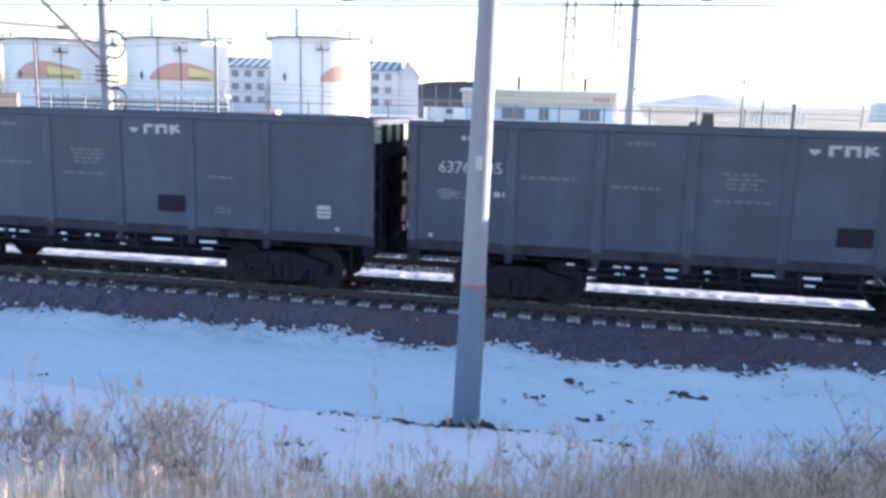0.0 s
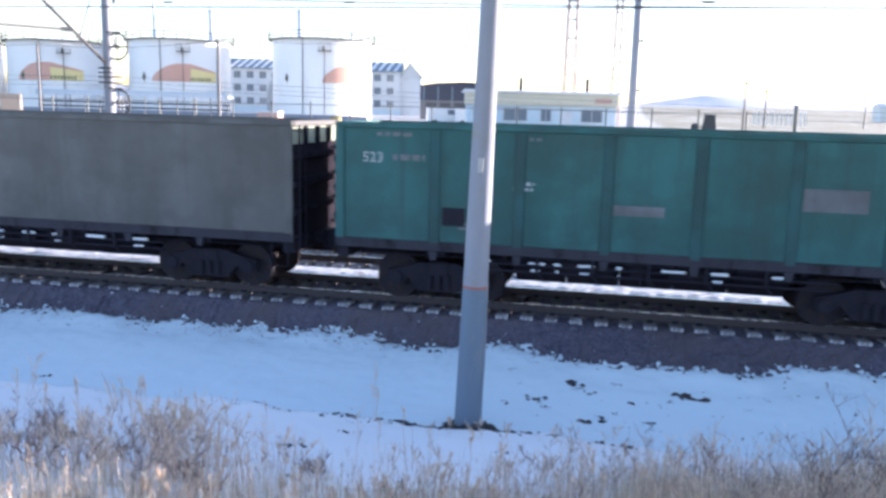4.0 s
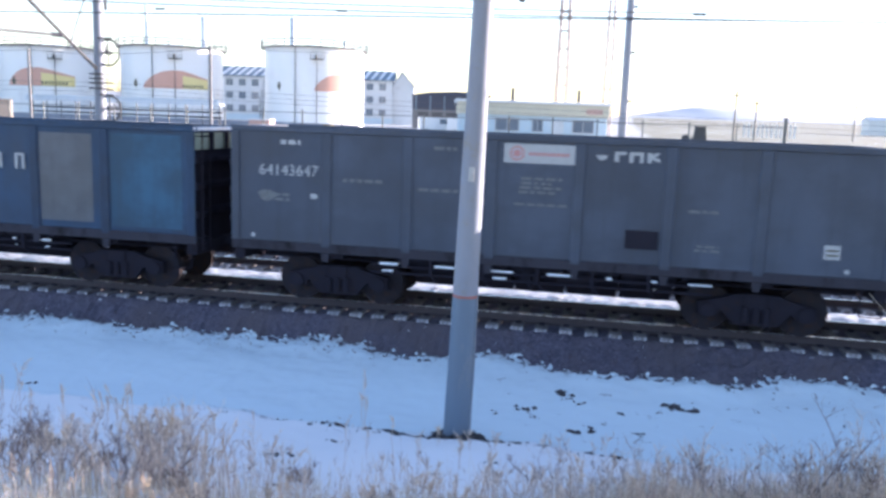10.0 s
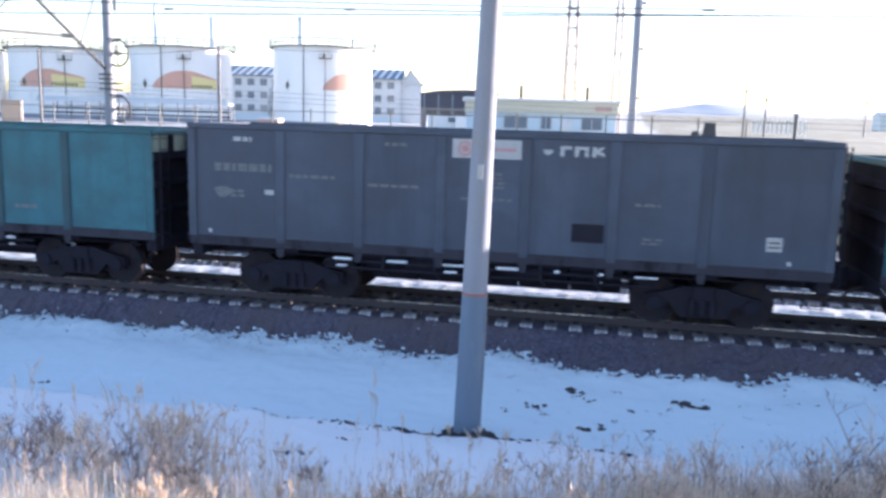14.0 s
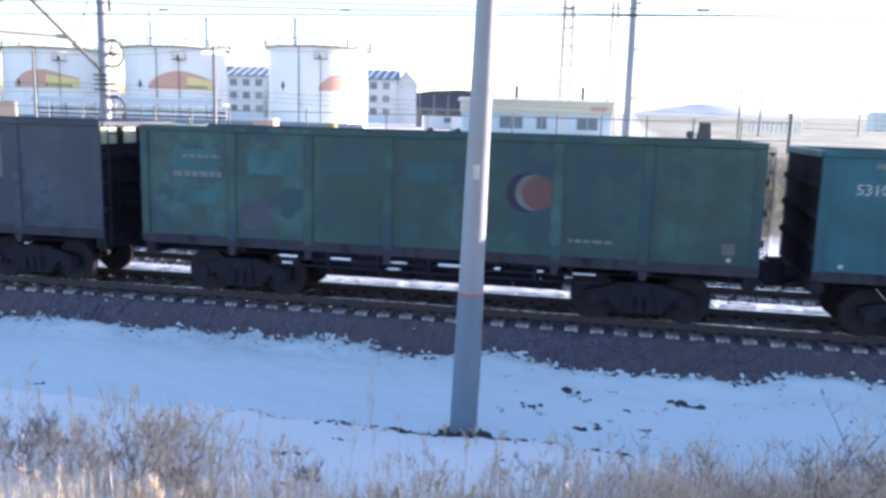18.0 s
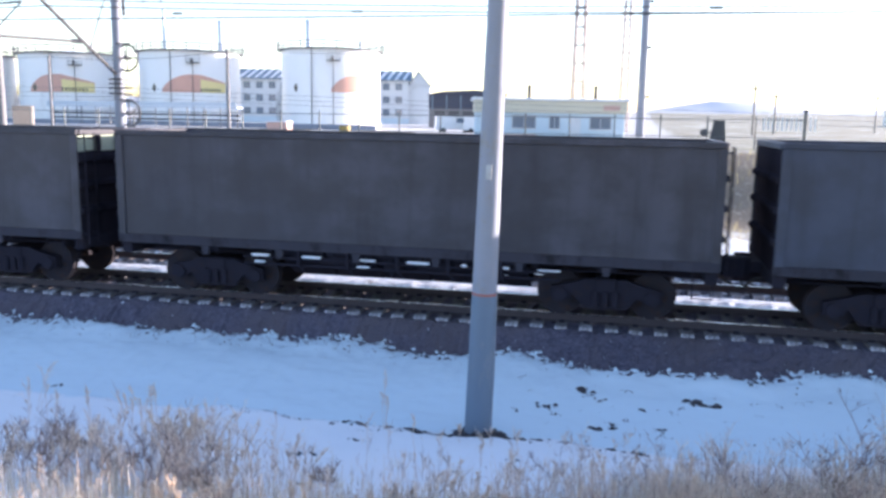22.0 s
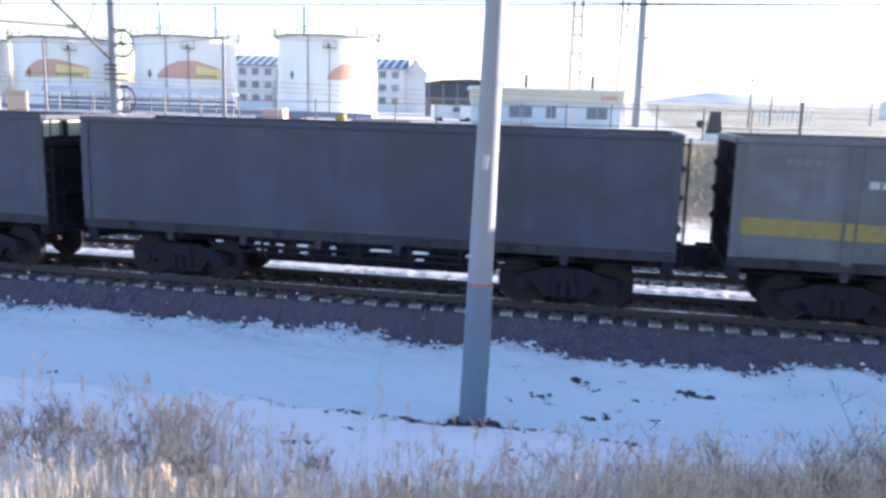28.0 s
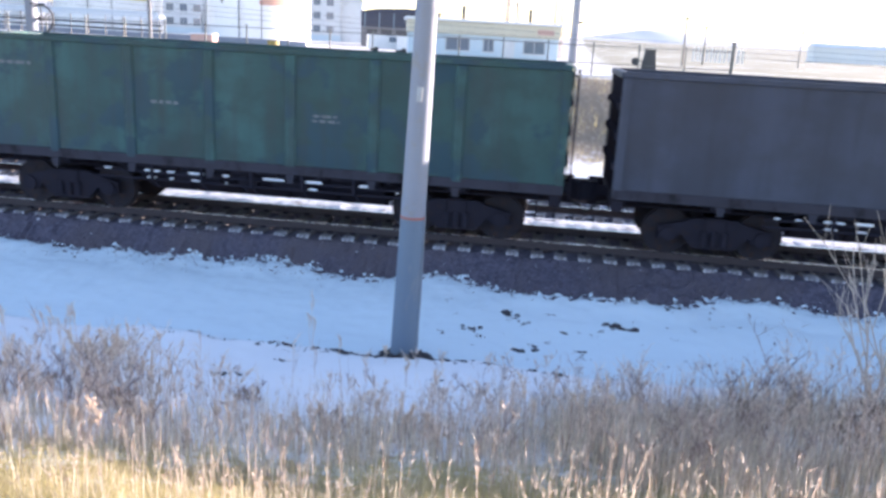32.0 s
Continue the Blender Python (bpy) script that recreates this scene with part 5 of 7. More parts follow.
    for k in range(5):
        part("cross_bearer", shared("cross_bearer", M["steel_dark"], lambda: Shape().prism([(-1.44, low - 0.02), (-1.44, low - 0.1), (-0.3, 0.86), (0.3, 0.86), (1.44, low - 0.1), (1.44, low - 0.02)], "x", -0.05, 0.05)), parent=wg, at=pose(-2.9 + 1.45 * k, 0, 0))
    # drop-bottom hatches slope down between the bogies on either side of the centre sill
    hatch = shared("hatch", M["steel_dark"], lambda: Shape().prism([(-1.40, low - 0.05), (-1.36, low - 0.12), (-0.36, 0.43), (-0.22, 0.42), (-0.22, 0.52)], "x", -0.52, 0.52))
    lever = shared("hatch_lever", M["steel_dark"], lambda: Shape().box(-0.03, 0.03, -1.52, -1.44, 0.8, low, 0.008).tube((0, -1.48, 0.82), (0.16, -1.48, 0.66), 0.018, 5))
    for k in range(5):
        for g in (0, 180):
            h = part("hatch", hatch, parent=wg, at=pose((-2.2 + 1.1 * k), 0, 0, 0, 0, g))
            part("hatch_lever", lever, parent=h)
    # added blocks under the far sill keep low sun off the near snow
    part("gear_casing", shared("gear_casing", M["steel_dark"], lambda: Shape().box(-3.6, 3.6, 1.24, 1.40, 0.46, low - 0.04, 0.02).box(-4.4, 4.4, 1.26, 1.38, 0.9, low - 0.04)), parent=wg, label="long black block added to stop low sun under the wagon")
    # two more added blocks stop the sun that slants past the couplers
    for x in (-1, 1):
        part("step_casing", shared("step_casing%d" % x, M["steel_dark"], lambda: Shape().box(min(x * 5.2, x * (HALF + 0.32)), max(x * 5.2, x * (HALF + 0.32)), 1.40, 1.48, 0.48, low - 0.04, 0.02)), parent=wg)
    part("brake_cylinder", shared("brake_cylinder", M["steel_dark"], lambda: Shape().tube((0.4, -1.2, 0.94), (1.15, -1.2, 0.94), 0.15, 14).tube((1.15, -1.2, 0.94), (1.9, -1.2, 0.94), 0.035, 6)), parent=wg)
    part("air_tank", shared("air_tank", M["steel_dark"], lambda: Shape().tube((-1.75, -1.2, 0.94), (-0.75, -1.2, 0.94), 0.14, 14)), parent=wg)
    part("brake_rod", shared("brake_rod", M["steel_dark"], lambda: Shape().tube((-3.0, -0.95, 0.72), (3.0, -0.95, 0.72), 0.025, 6).tube((-5.9, -1.1, 0.98), (5.9, -1.1, 0.98), 0.02, 6)), parent=wg)
    part("brake_valve", shared("brake_valve", M["steel_dark"], lambda: Shape().box(-0.35, 0.05, -1.3, -1.05, 0.74, 1.05, 0.03).tube((-0.15, -1.36, 0.7), (-0.15, -1.36, 1.05), 0.03, 6)), parent=wg)
    # thin snow caught on the brake gear under the near sill
    def crust():
        rnd, s = random.Random(700 + n % 4), Shape()
        x = -3.3
        while x < 3.2:
            ln = rnd.uniform(0.08, 0.5)
            s.box(x, x + ln, -1.47, -1.40, 0.99, 1.0 + rnd.uniform(0.015, 0.045), 0.006)
            if rnd.random() < 0.4:
                s.box(x + 0.05, x + ln * 0.7, -1.44, -1.38, 0.84, 0.85 + rnd.uniform(0.012, 0.03), 0.005)
            x += ln + rnd.uniform(0.1, 0.9)
        return s
    tagged(part("snow_crust", shared("snow_crust%d" % (n % 4), M["snow"], crust), parent=wg, label="thin snow caught on the underframe"), kind="stuff")
    part("brake_pipe", shared("brake_pipe", M["steel_dark"], lambda: Shape().tube((-3.5, -1.435, 0.965), (3.4, -1.435, 0.965), 0.026, 6).tube((-3.5, -1.41, 0.815), (3.4, -1.41, 0.815), 0.026, 6)), parent=wg)
    WAGONS.append((n, wg))
    return wg


FACE = -1.506


def bar(wg, a, b, z0, z1, mat="white_paint", name="stencil_bar", label="", out=0.004):
    """A flat painted mark on the near side, from a to b metres along the wagon."""
    return part(name, Shape().box(-HALF + a, -HALF + b, FACE - out, FACE + 0.001, z0, z1), M[mat] if mat in M else PAINT[mat], wg, label)


def figures(wg, text, a, z, size=0.32, out=0.004):
    me = lettering(text, size)
    ob = part("painted_number", me, parent=wg, at=pose(-HALF + a, FACE - out + 0.001, z))
    return ob


def rows_of_bars(wg, a, b, z0, z1, n, mat="dull_paint", seed=0):
    rnd = random.Random(seed)
    h = (z1 - z0) / n
    s = Shape()
    for i in range(n):
        x = a + rnd.uniform(0, 0.15) * (b - a)
        e = b - rnd.uniform(0, 0.25) * (b - a)
        while x < e:
            w = rnd.uniform(0.08, 0.22)
            s.box(-HALF + x, -HALF + min(e, x + w), FACE - 0.004, FACE + 0.001, z0 + h * (i + 0.2), z0 + h * (i + 0.78))
            x += w + 0.05
    tagged(part("stencil_text", s, M[mat], wg), kind="stuff")


def fleet_marks(wg, number, placard, seed):
    """The usual stencils of the grey wagons: owner marks, number, data block, sign."""
    rows_of_bars(wg, 1.05, 1.55, 3.38, 3.54, 1, "white_paint", seed)
    if number:
        figures(wg, number, 0.62, 2.76, 0.33)
    else:
        rows_of_bars(wg, 0.55, 1.95, 2.72, 3.0, 1, "dull_paint", seed + 77)
    part("stencil_emblem", Shape().prism([(-HALF + 0.8 + 0.2 * math.cos(t) * (1.2 if t < 3 else 0.8), 2.32 + 0.12 * math.sin(t)) for t in np.linspace(0, 5.8, 14)], "y", FACE - 0.004, FACE), M["dull_paint"], wg)
    rows_of_bars(wg, 0.95, 1.3, 2.2, 2.4, 2, "dull_paint", seed + 1)
    rows_of_bars(wg, 1.75, 1.98, 2.26, 2.44, 1, "white_paint", seed + 2)
    rows_of_bars(wg, 2.3, 3.6, 2.66, 2.78, 1, "dull_paint", seed + 3)
    rows_of_bars(wg, 4.0, 5.2, 2.55, 2.66, 1, "dull_paint", seed + 4)
    rows_of_bars(wg, 4.3, 5.0, 3.4, 3.52, 1, "dull_paint", seed + 5)
    rows_of_bars(wg, 6.12, 7.0, 2.62, 2.98, 4, "dull_paint", seed + 6)
    rows_of_bars(wg, 5.95, 7.2, 2.38, 2.46, 1, "dull_paint", seed + 7)
    # owner's mark: a small arc and three angular blocks
    f0, f1 = FACE - 0.004, FACE
    part("owner_mark", Shape().prism([(-HALF + 7.74 + 0.1 * math.cos(t), 3.46 + 0.1 * math.sin(t)) for t in np.linspace(math.pi, 2 * math.pi, 9)], "y", f0, f1), M["white_paint"], wg, "white owner's mark")
    for out in ([(7.98, 3.34), (8.06, 3.34), (8.06, 3.48), (8.2, 3.48), (8.2, 3.54), (7.98, 3.54)],
                [(8.26, 3.34), (8.34, 3.34), (8.34, 3.48), (8.46, 3.48), (8.46, 3.34), (8.53, 3.34), (8.53, 3.54), (8.26, 3.54)],
                [(8.6, 3.34), (8.68, 3.34), (8.68, 3.41), (8.84, 3.36), (8.84, 3.42), (8.74, 3.45), (8.84, 3.54), (8.76, 3.54), (8.68, 3.49), (8.68, 3.54), (8.6, 3.54)]):
        part("owner_mark", Shape().prism([(-HALF + a, z) for a, z in out], "y", f0, f1), M["white_paint"], wg)
    bar(wg, 8.28, 8.9, 1.66, 2.02, "steel_dark", "hatch_plate", "dark square plate", 0.03)
    rows_of_bars(wg, 9.4, 10.1, 2.4, 2.5, 1, "dull_paint", seed + 8)
    rows_of_bars(wg, 9.6, 10.1, 1.66, 1.82, 2, "dull_paint", seed + 9)
    pl = bar(wg, 11.95, 12.24, 1.68, 1.95, "white_paint", "data_plate", "small white data plate", 0.012)
    rows = Shape()
    for k in range(2):
        rows.box(-HALF + 11.99, -HALF + 12.2, FACE - 0.015, FACE - 0.012, 1.74 + 0.09 * k, 1.78 + 0.09 * k)
    tagged(part("plate_text", rows, M["ink"], pl), kind="stuff")
    bar(wg, 0.45, 0.53, 1.42, 1.5), bar(wg, 12.35, 12.43, 1.42, 1.5)
    if placard:
        sg = bar(wg, 5.82, 7.22, 3.24, 3.62, "white_paint", "sign_board", "white sign board with a red emblem", 0.02)
        for k, (r, mat) in enumerate(((0.15, "sign_red"), (0.11, "white_paint"), (0.075, "sign_red"))):
            part("sign_emblem", Shape().prism([(-HALF + 6.08 + r * math.cos(t), 3.43 + r * math.sin(t)) for t in np.linspace(0, 2 * math.pi, 18, endpoint=False)], "y", FACE - 0.022 - 0.002 * k, FACE - 0.02), M[mat], sg)
        t = Shape()
        for k in range(9):
            t.box(-HALF + 6.32 + 0.09 * k, -HALF + 6.385 + 0.09 * k, FACE - 0.023, FACE - 0.02, 3.39, 3.46)
        tagged(part("sign_lettering", t, M["sign_red"], sg), kind="stuff")


def paint_patch(wg, a, b, z0, z1, seed, mat="turquoise", taper=0.0):
    """A patch of newer paint with an uneven, hand-rolled outline."""
    rnd = random.Random(seed)
    n, ca, cz = 64, (a + b) / 2, (z0 + z1) / 2
    pts = []
    for i in range(n):
        t = 2 * math.pi * i / n
        c, s_ = math.cos(t), math.sin(t)
        k = 1 / max(abs(c), abs(s_)) ** 0.8 * rnd.uniform(0.84, 1.0)
        pts.append((-HALF + ca + (b - a) / 2 * c * k * 0.95 * (1 - taper * (1 - s_ * k) / 2), cz + (z1 - z0) / 2 * s_ * k * 0.95))
    part("paint_patch", Shape().prism(pts, "y", FACE - 0.003, FACE), PAINT[mat], wg, "patch of newer blue-green paint")


GREY = "blue-grey open-top freight wagon with white stencils"
SIGN = "blue-grey open-top freight wagon with a white sign board"
DARK = "sooty dark grey smooth-sided open-top freight wagon"
for n, number, placard in ((-2, "", False), (-1, "", True), (0, "63763635", False), (1, "63875355", False), (2, "64173859", True), (6, "63946263", True), (7, "64316276", True),
                           (8, "", False), (9, "64143407", True), (10, "64143647", True), (14, "", True)):
    fleet_marks(wagon(n, "grey", 3.78, True, SIGN if placard else GREY), number, placard, 10 * n + 40)



def marks(wg, seed, rows):
    """Worn stencil blocks: from, to, foot, head, number of lines, paint."""
    for k, (a, b, z0, z1, n, mat) in enumerate(rows):
        rows_of_bars(wg, a, b, z0, z1, n, mat, seed + k)


WH, DU = "white_paint", "dull_paint"


def dark_plate(wg, a, b, z0, z1):
    bar(wg, a, b, z0, z1, "steel_dark", "hatch_plate", "dark square plate", 0.03)


w = wagon(3, "green", 3.76, True, "dull green ribbed open-top freight wagon with worn stencils")
figures(w, "523", 0.58, 2.95, 0.3)
marks(w, 31, ((1.18, 1.95, 2.96, 3.17, 1, WH), (0.8, 1.65, 3.46, 3.6, 1, DU), (1.64, 1.8, 2.6, 2.74, 1, DU), (2.65, 2.9, 2.91, 3.02, 1, DU), (4.16, 4.48, 3.5, 3.6, 1, DU), (4.92, 5.39, 2.9, 3.0, 1, DU), (4.18, 4.66, 2.52, 2.74, 2, WH), (5.76, 6.23, 2.19, 2.31, 1, DU), (9.15, 10.4, 2.48, 2.76, 3, DU), (11.6, 12.2, 2.62, 2.74, 1, DU)))
bar(w, 0.55, 1.09, 2.54, 2.82, "pale", "worn_patch"), bar(w, 0.58, 0.79, 1.74, 1.96, "pale", "worn_patch")
w = wagon(4, "green", 3.76, True, "dull green open-top freight wagon with a pale repainted patch")
figures(w, "523", 0.58, 2.95, 0.3)
marks(w, 41, ((1.18, 1.95, 2.96, 3.17, 1, DU), (0.8, 1.65, 3.46, 3.6, 1, DU), (3.73, 4.2, 2.46, 2.68, 2, WH), (2.6, 3.3, 1.61, 1.8, 2, DU), (4.0, 4.3, 3.46, 3.56, 1, DU)))
bar(w, 9.2, 10.35, 2.33, 2.76, "pale", "repainted_patch", "pale grey repainted patch"), bar(w, 5.72, 6.7, 2.08, 2.28, "pale", "worn_patch")
dark_plate(w, 2.3, 2.75, 1.7, 2.07)
w = wagon(5, "olive", 3.74, False, "dusty olive-grey smooth open-top freight wagon")
w = wagon(11, "blue", 3.70, True, "blue open-top freight wagon with a pale grey panel")
marks(w, 111, ((0.7, 1.64, 3.24, 3.38, 1, DU), (0.65, 1.9, 2.74, 2.96, 1, DU), (2.5, 2.9, 2.8, 2.94, 1, DU)))
for k in range(9):
    a = 4.03 + 0.5725 * k
    if k != 6:
        for e in (0.0, 0.17):
            bar(w, a + e, a + e + 0.055, 2.62, 2.96, "white_paint", out=0.042)
        bar(w, a + 0.05, a + 0.17, 2.76 + 0.08 * (k % 3), 2.81 + 0.08 * (k % 3), "white_paint", out=0.042)
bar(w, 9.2, 10.5, 1.5, 3.46, "pale", "repainted_panel", "pale grey repainted panel")
bar(w, 10.95, 12.65, 1.45, 3.5, "sky", "repainted_panel", "lighter blue repainted panel")
w = wagon(12, "teal_green", 3.70, True, "green open-top freight wagon with faint stencils")
marks(w, 121, ((0.9, 1.4, 2.95, 3.1, 1, DU), (1.0, 1.25, 2.5, 2.62, 1, DU), (3.2, 3.4, 2.4, 2.6, 1, DU), (2.3, 3.5, 2.6, 2.74, 1, DU), (4.1, 4.75, 3.2, 3.3, 1, DU), (6.55, 6.88, 2.88, 3.08, 2, DU), (7.82, 8.5, 2.26, 2.5, 3, WH), (9.4, 10.56, 2.2, 2.55, 3, DU), (11.0, 11.8, 2.84, 3.0, 2, DU), (11.0, 12.0, 2.3, 2.52, 2, DU), (11.4, 11.65, 1.98, 2.1, 1, DU)))
w = wagon(13, "teal", 3.48, False, "low teal open-top freight wagon with a white number")
figures(w, "53027466", 4.05, 2.44, 0.34)
rows_of_bars(w, 0.72, 1.2, 3.16, 3.3, 1, "white_paint", 131), rows_of_bars(w, 2.3, 2.5, 2.5, 2.66, 1, "dull_paint", 132)
rows_of_bars(w, 4.8, 5.1, 2.08, 2.24, 1, "white_paint", 133), bar(w, 7.86, 8.04, 2.36, 2.76, "scuff_red", "scuff", "worn red scuff"), rows_of_bars(w, 2.56, 2.76, 2.42, 2.6, 1, "dull_paint", 134), rows_of_bars(w, 5.22, 5.44, 2.0, 2.18, 1, "white_paint", 135), bar(w, 0.25, 0.35, 1.5, 1.62)
w = wagon(15, "light_teal", 3.60, True, "light teal ribbed open-top freight wagon with a dark plate")
marks(w, 151, ((2.42, 3.58, 2.78, 3.02, 1, WH), (2.84, 3.07, 2.42, 2.58, 1, WH), (0.99, 1.46, 2.33, 2.42, 1, WH), (1.09, 1.43, 1.88, 1.99, 1, WH), (0.63, 0.97, 3.15, 3.3, 1, WH), (4.55, 5.02, 2.35, 2.5, 2, DU), (4.41, 4.99, 1.64, 1.75, 1, WH), (7.7, 8.6, 2.3, 2.5, 2, DU), (9.4, 10.2, 1.7, 1.84, 1, DU)))
dark_plate(w, 2.62, 3.26, 1.66, 2.14)
w = wagon(16, "grimy_teal", 3.46, True, "low dark teal open-top freight wagon")
for a, b, z0, z1 in ((0.5, 1.95, 2.2, 3.15), (2.35, 3.65, 2.0, 3.0), (4.1, 5.4, 2.7, 3.1), (10.95, 12.4, 1.7, 3.1)):
    paint_patch(w, a, b, z0, z1, int(60 * a + 5 * z0), "faded_teal")
marks(w, 161, ((7.8, 8.39, 1.94, 2.18, 2, DU), (9.36, 10.06, 1.98, 2.14, 2, DU), (4.2, 5.1, 2.9, 3.02, 1, DU)))
w = wagon(17, "teal_blue", 3.62, True, "faded teal-blue open-top freight wagon with a number")
figures(w, "53107075", 0.62, 2.82, 0.29)
marks(w, 171, ((0.83, 1.69, 3.28, 3.44, 1, DU), (4.53, 4.96, 2.86, 3.0, 1, DU), (2.72, 2.97, 2.84, 2.96, 1, DU), (7.7, 8.6, 2.3, 2.5, 2, DU)))
bar(w, 1.76, 1.94, 2.24, 2.4, WH, "small_mark"), bar(w, 0.45, 0.53, 1.42, 1.5), bar(w, 12.35, 12.43, 1.42, 1.5)
w = wagon(18, "dark_green", 3.72, True, "dark green open-top freight wagon with a round emblem")
rows_of_bars(w, 0.9, 1.9, 3.02, 3.14, 1, "dull_paint", 181), rows_of_bars(w, 0.68, 1.95, 2.6, 2.8, 1, "dull_paint", 182), rows_of_bars(w, 9.3, 10.4, 1.62, 1.74, 1, "dull_paint", 183), bar(w, 12.35, 12.43, 1.42, 1.5)
for a, b, z0, z1 in ((2.4, 3.7, 2.7, 3.3), (4.1, 5.2, 2.8, 3.4), (5.8, 7.0, 2.7, 3.15)):
    paint_patch(w, a, b, z0, z1, int(100 * a + 10 * z0), "faded_teal")
paint_patch(w, 0.62, 1.93, 2.6, 3.28, 185, "faded_teal"), paint_patch(w, 0.72, 1.95, 2.02, 2.36, 186, "faded_teal")
paint_patch(w, 2.3, 3.05, 1.5, 2.2, 182, "black"), bar(w, 12.25, 12.5, 1.56, 1.78, "pale", "worn_patch")
for k, (a, z, r, mat) in enumerate(((8.44, 2.60, 0.40, "navy"), (8.58, 2.60, 0.36, "pale"), (8.70, 2.60, 0.34, "maroon"))):
    part("round_emblem", Shape().prism([(-HALF + a + r * math.cos(t), z + r * math.sin(t)) for t in np.linspace(0, 2 * math.pi, 22, endpoint=False)], "y", FACE - 0.003 * (k + 1), FACE - 0.003 * k), PAINT[mat], w, "faded blue, white and red ball emblem")
w = wagon(19, "patchy", 3.76, True, "sooty wagon with turquoise paint patches and a pale painted panel")
for a, b, z0, z1 in ((2.3, 3.68, 3.06, 3.46), (4.05, 5.4, 2.78, 3.38), (3.0, 3.7, 1.58, 1.98), (4.84, 5.41, 1.62, 1.95), (6.02, 6.76, 1.97, 2.4)):
    paint_patch(w, a, b, z0, z1, int(100 * a + 10 * z0))
paint_patch(w, 0.55, 1.98, 2.5, 3.46, 194, "turquoise", 0.6)
for a, b, z0, z1 in ((0.8, 1.3, 1.95, 2.3), (1.2, 1.8, 1.6, 1.95), (2.6, 3.6, 2.6, 3.0), (4.2, 5.2, 2.3, 2.62), (5.8, 6.8, 2.9, 3.3)):
    paint_patch(w, a, b, z0, z1, int(90 * a + 7 * z0), "faded_teal")
bar(w, 9.25, 10.44, 2.43, 3.45, "pale", "painted_panel", "pale panel with a faded drawing", 0.003)
# worn brush strokes that cross at all angles
for k in range(16):
    rnd = random.Random(770 + k)
    t, ca, cz, ln = 2.4 * k, 9.84 + 0.32 * math.cos(1.7 * k) * (0.4 + 0.6 * (k % 3) / 2), 2.95 + 0.30 * math.sin(1.7 * k) * (0.4 + 0.6 * (k % 3) / 2), rnd.uniform(0.10, 0.2)
    a0, a1, z0, z1, up = ca - ln * math.cos(t) / 2, ca + ln * math.cos(t) / 2, cz - ln * math.sin(t) / 2, cz + ln * math.sin(t) / 2, rnd.uniform(-0.04, 0.04)
    top, low = [], []
    for i in range(7):
        u = i / 6
        a, z = a0 + (a1 - a0) * u, z0 + (z1 - z0) * u + up * math.sin(math.pi * u)
        e = (0.028 + 0.03 * math.sin(math.pi * (0.15 + 0.7 * u))) * rnd.uniform(0.7, 1.2)
        dx, dz = a1 - a0, z1 - z0
        d = math.hypot(dx, dz)
        top.append((-HALF + a - dz / d * e, z + dx / d * e))
        low.append((-HALF + a + dz / d * e, z - dx / d * e))
    part("brush_stroke", Shape().prism(top + low[::-1], "y", FACE - 0.006 - 0.0003 * k, FACE - 0.003), PAINT["patchy"], w, "dark worn brush stroke")
rows_of_bars(w, 9.3, 10.4, 2.28, 2.36, 1, "dull_paint", 191)
w = wagon(20, "grimy", 3.74, True, "grimy green wagon with turquoise paint patches")
for a, b, z0, z1 in ((0.5, 1.97, 2.46, 3.4), (2.32, 3.7, 2.63, 3.42), (4.05, 5.28, 2.4, 3.36), (1.23, 1.96, 1.71, 1.98), (2.84, 3.62, 1.54, 2.27), (4.32, 4.83, 1.61, 1.97), (6.03, 6.64, 2.51, 2.88)):
    paint_patch(w, a, b, z0, z1, int(100 * a + 10 * z0), "faded_blue")
wagon(21, "black", 3.68, False, DARK)
wagon(22, "brown", 3.66, False, "brown-grey smooth-sided open-top freight wagon")
wagon(23, "brown", 3.64, False, "brown-grey smooth-sided open-top freight wagon")
w = wagon(24, "teal", 3.66, True, "clean teal open-top freight wagon with a round white mark")
rows_of_bars(w, 2.38, 2.62, 2.62, 2.84, 1, WH, 240), figures(w, "238021", 2.68, 2.62, 0.29)
marks(w, 241, ((9.52, 10.41, 3.0, 3.12, 1, DU), (9.52, 10.52, 2.6, 2.76, 1, DU), (9.55, 10.39, 2.22, 2.4, 2, DU), (1.03, 1.81, 3.28, 3.44, 1, DU), (1.12, 1.82, 2.62, 2.76, 1, DU), (5.89, 6.63, 1.62, 1.81, 2, DU), (3.55, 3.72, 2.26, 2.43, 1, DU), (11.48, 12.05, 2.94, 3.08, 1, WH)))
part("round_mark", Shape().ring((-HALF + 11.19, FACE + 0.005, 3.0), (0, 1, 0), 0.13, 0.05, 18, 6), M["white_paint"], w)
wagon(25, "black", 3.68, False, DARK)
w = wagon(26, "bright_teal", 3.74, True, "bright teal open-top freight wagon with white stencils")
figures(w, "53595272", 0.55, 2.94, 0.31)
marks(w, 261, ((0.95, 1.62, 3.42, 3.57, 1, WH), (4.04, 4.63, 2.48, 2.68, 2, WH), (1.65, 1.88, 2.52, 2.66, 1, WH), (0.65, 1.1, 2.5, 2.7, 2, DU), (2.75, 3.4, 2.9, 3.02, 1, DU), (9.2, 10.5, 2.1, 2.4, 3, DU), (4.75, 5.3, 2.9, 3.02, 1, DU)))
dark_plate(w, 3.12, 3.7, 1.6, 2.05), bar(w, 0.45, 0.53, 1.42, 1.5), bar(w, 12.35, 12.43, 1.42, 1.5)


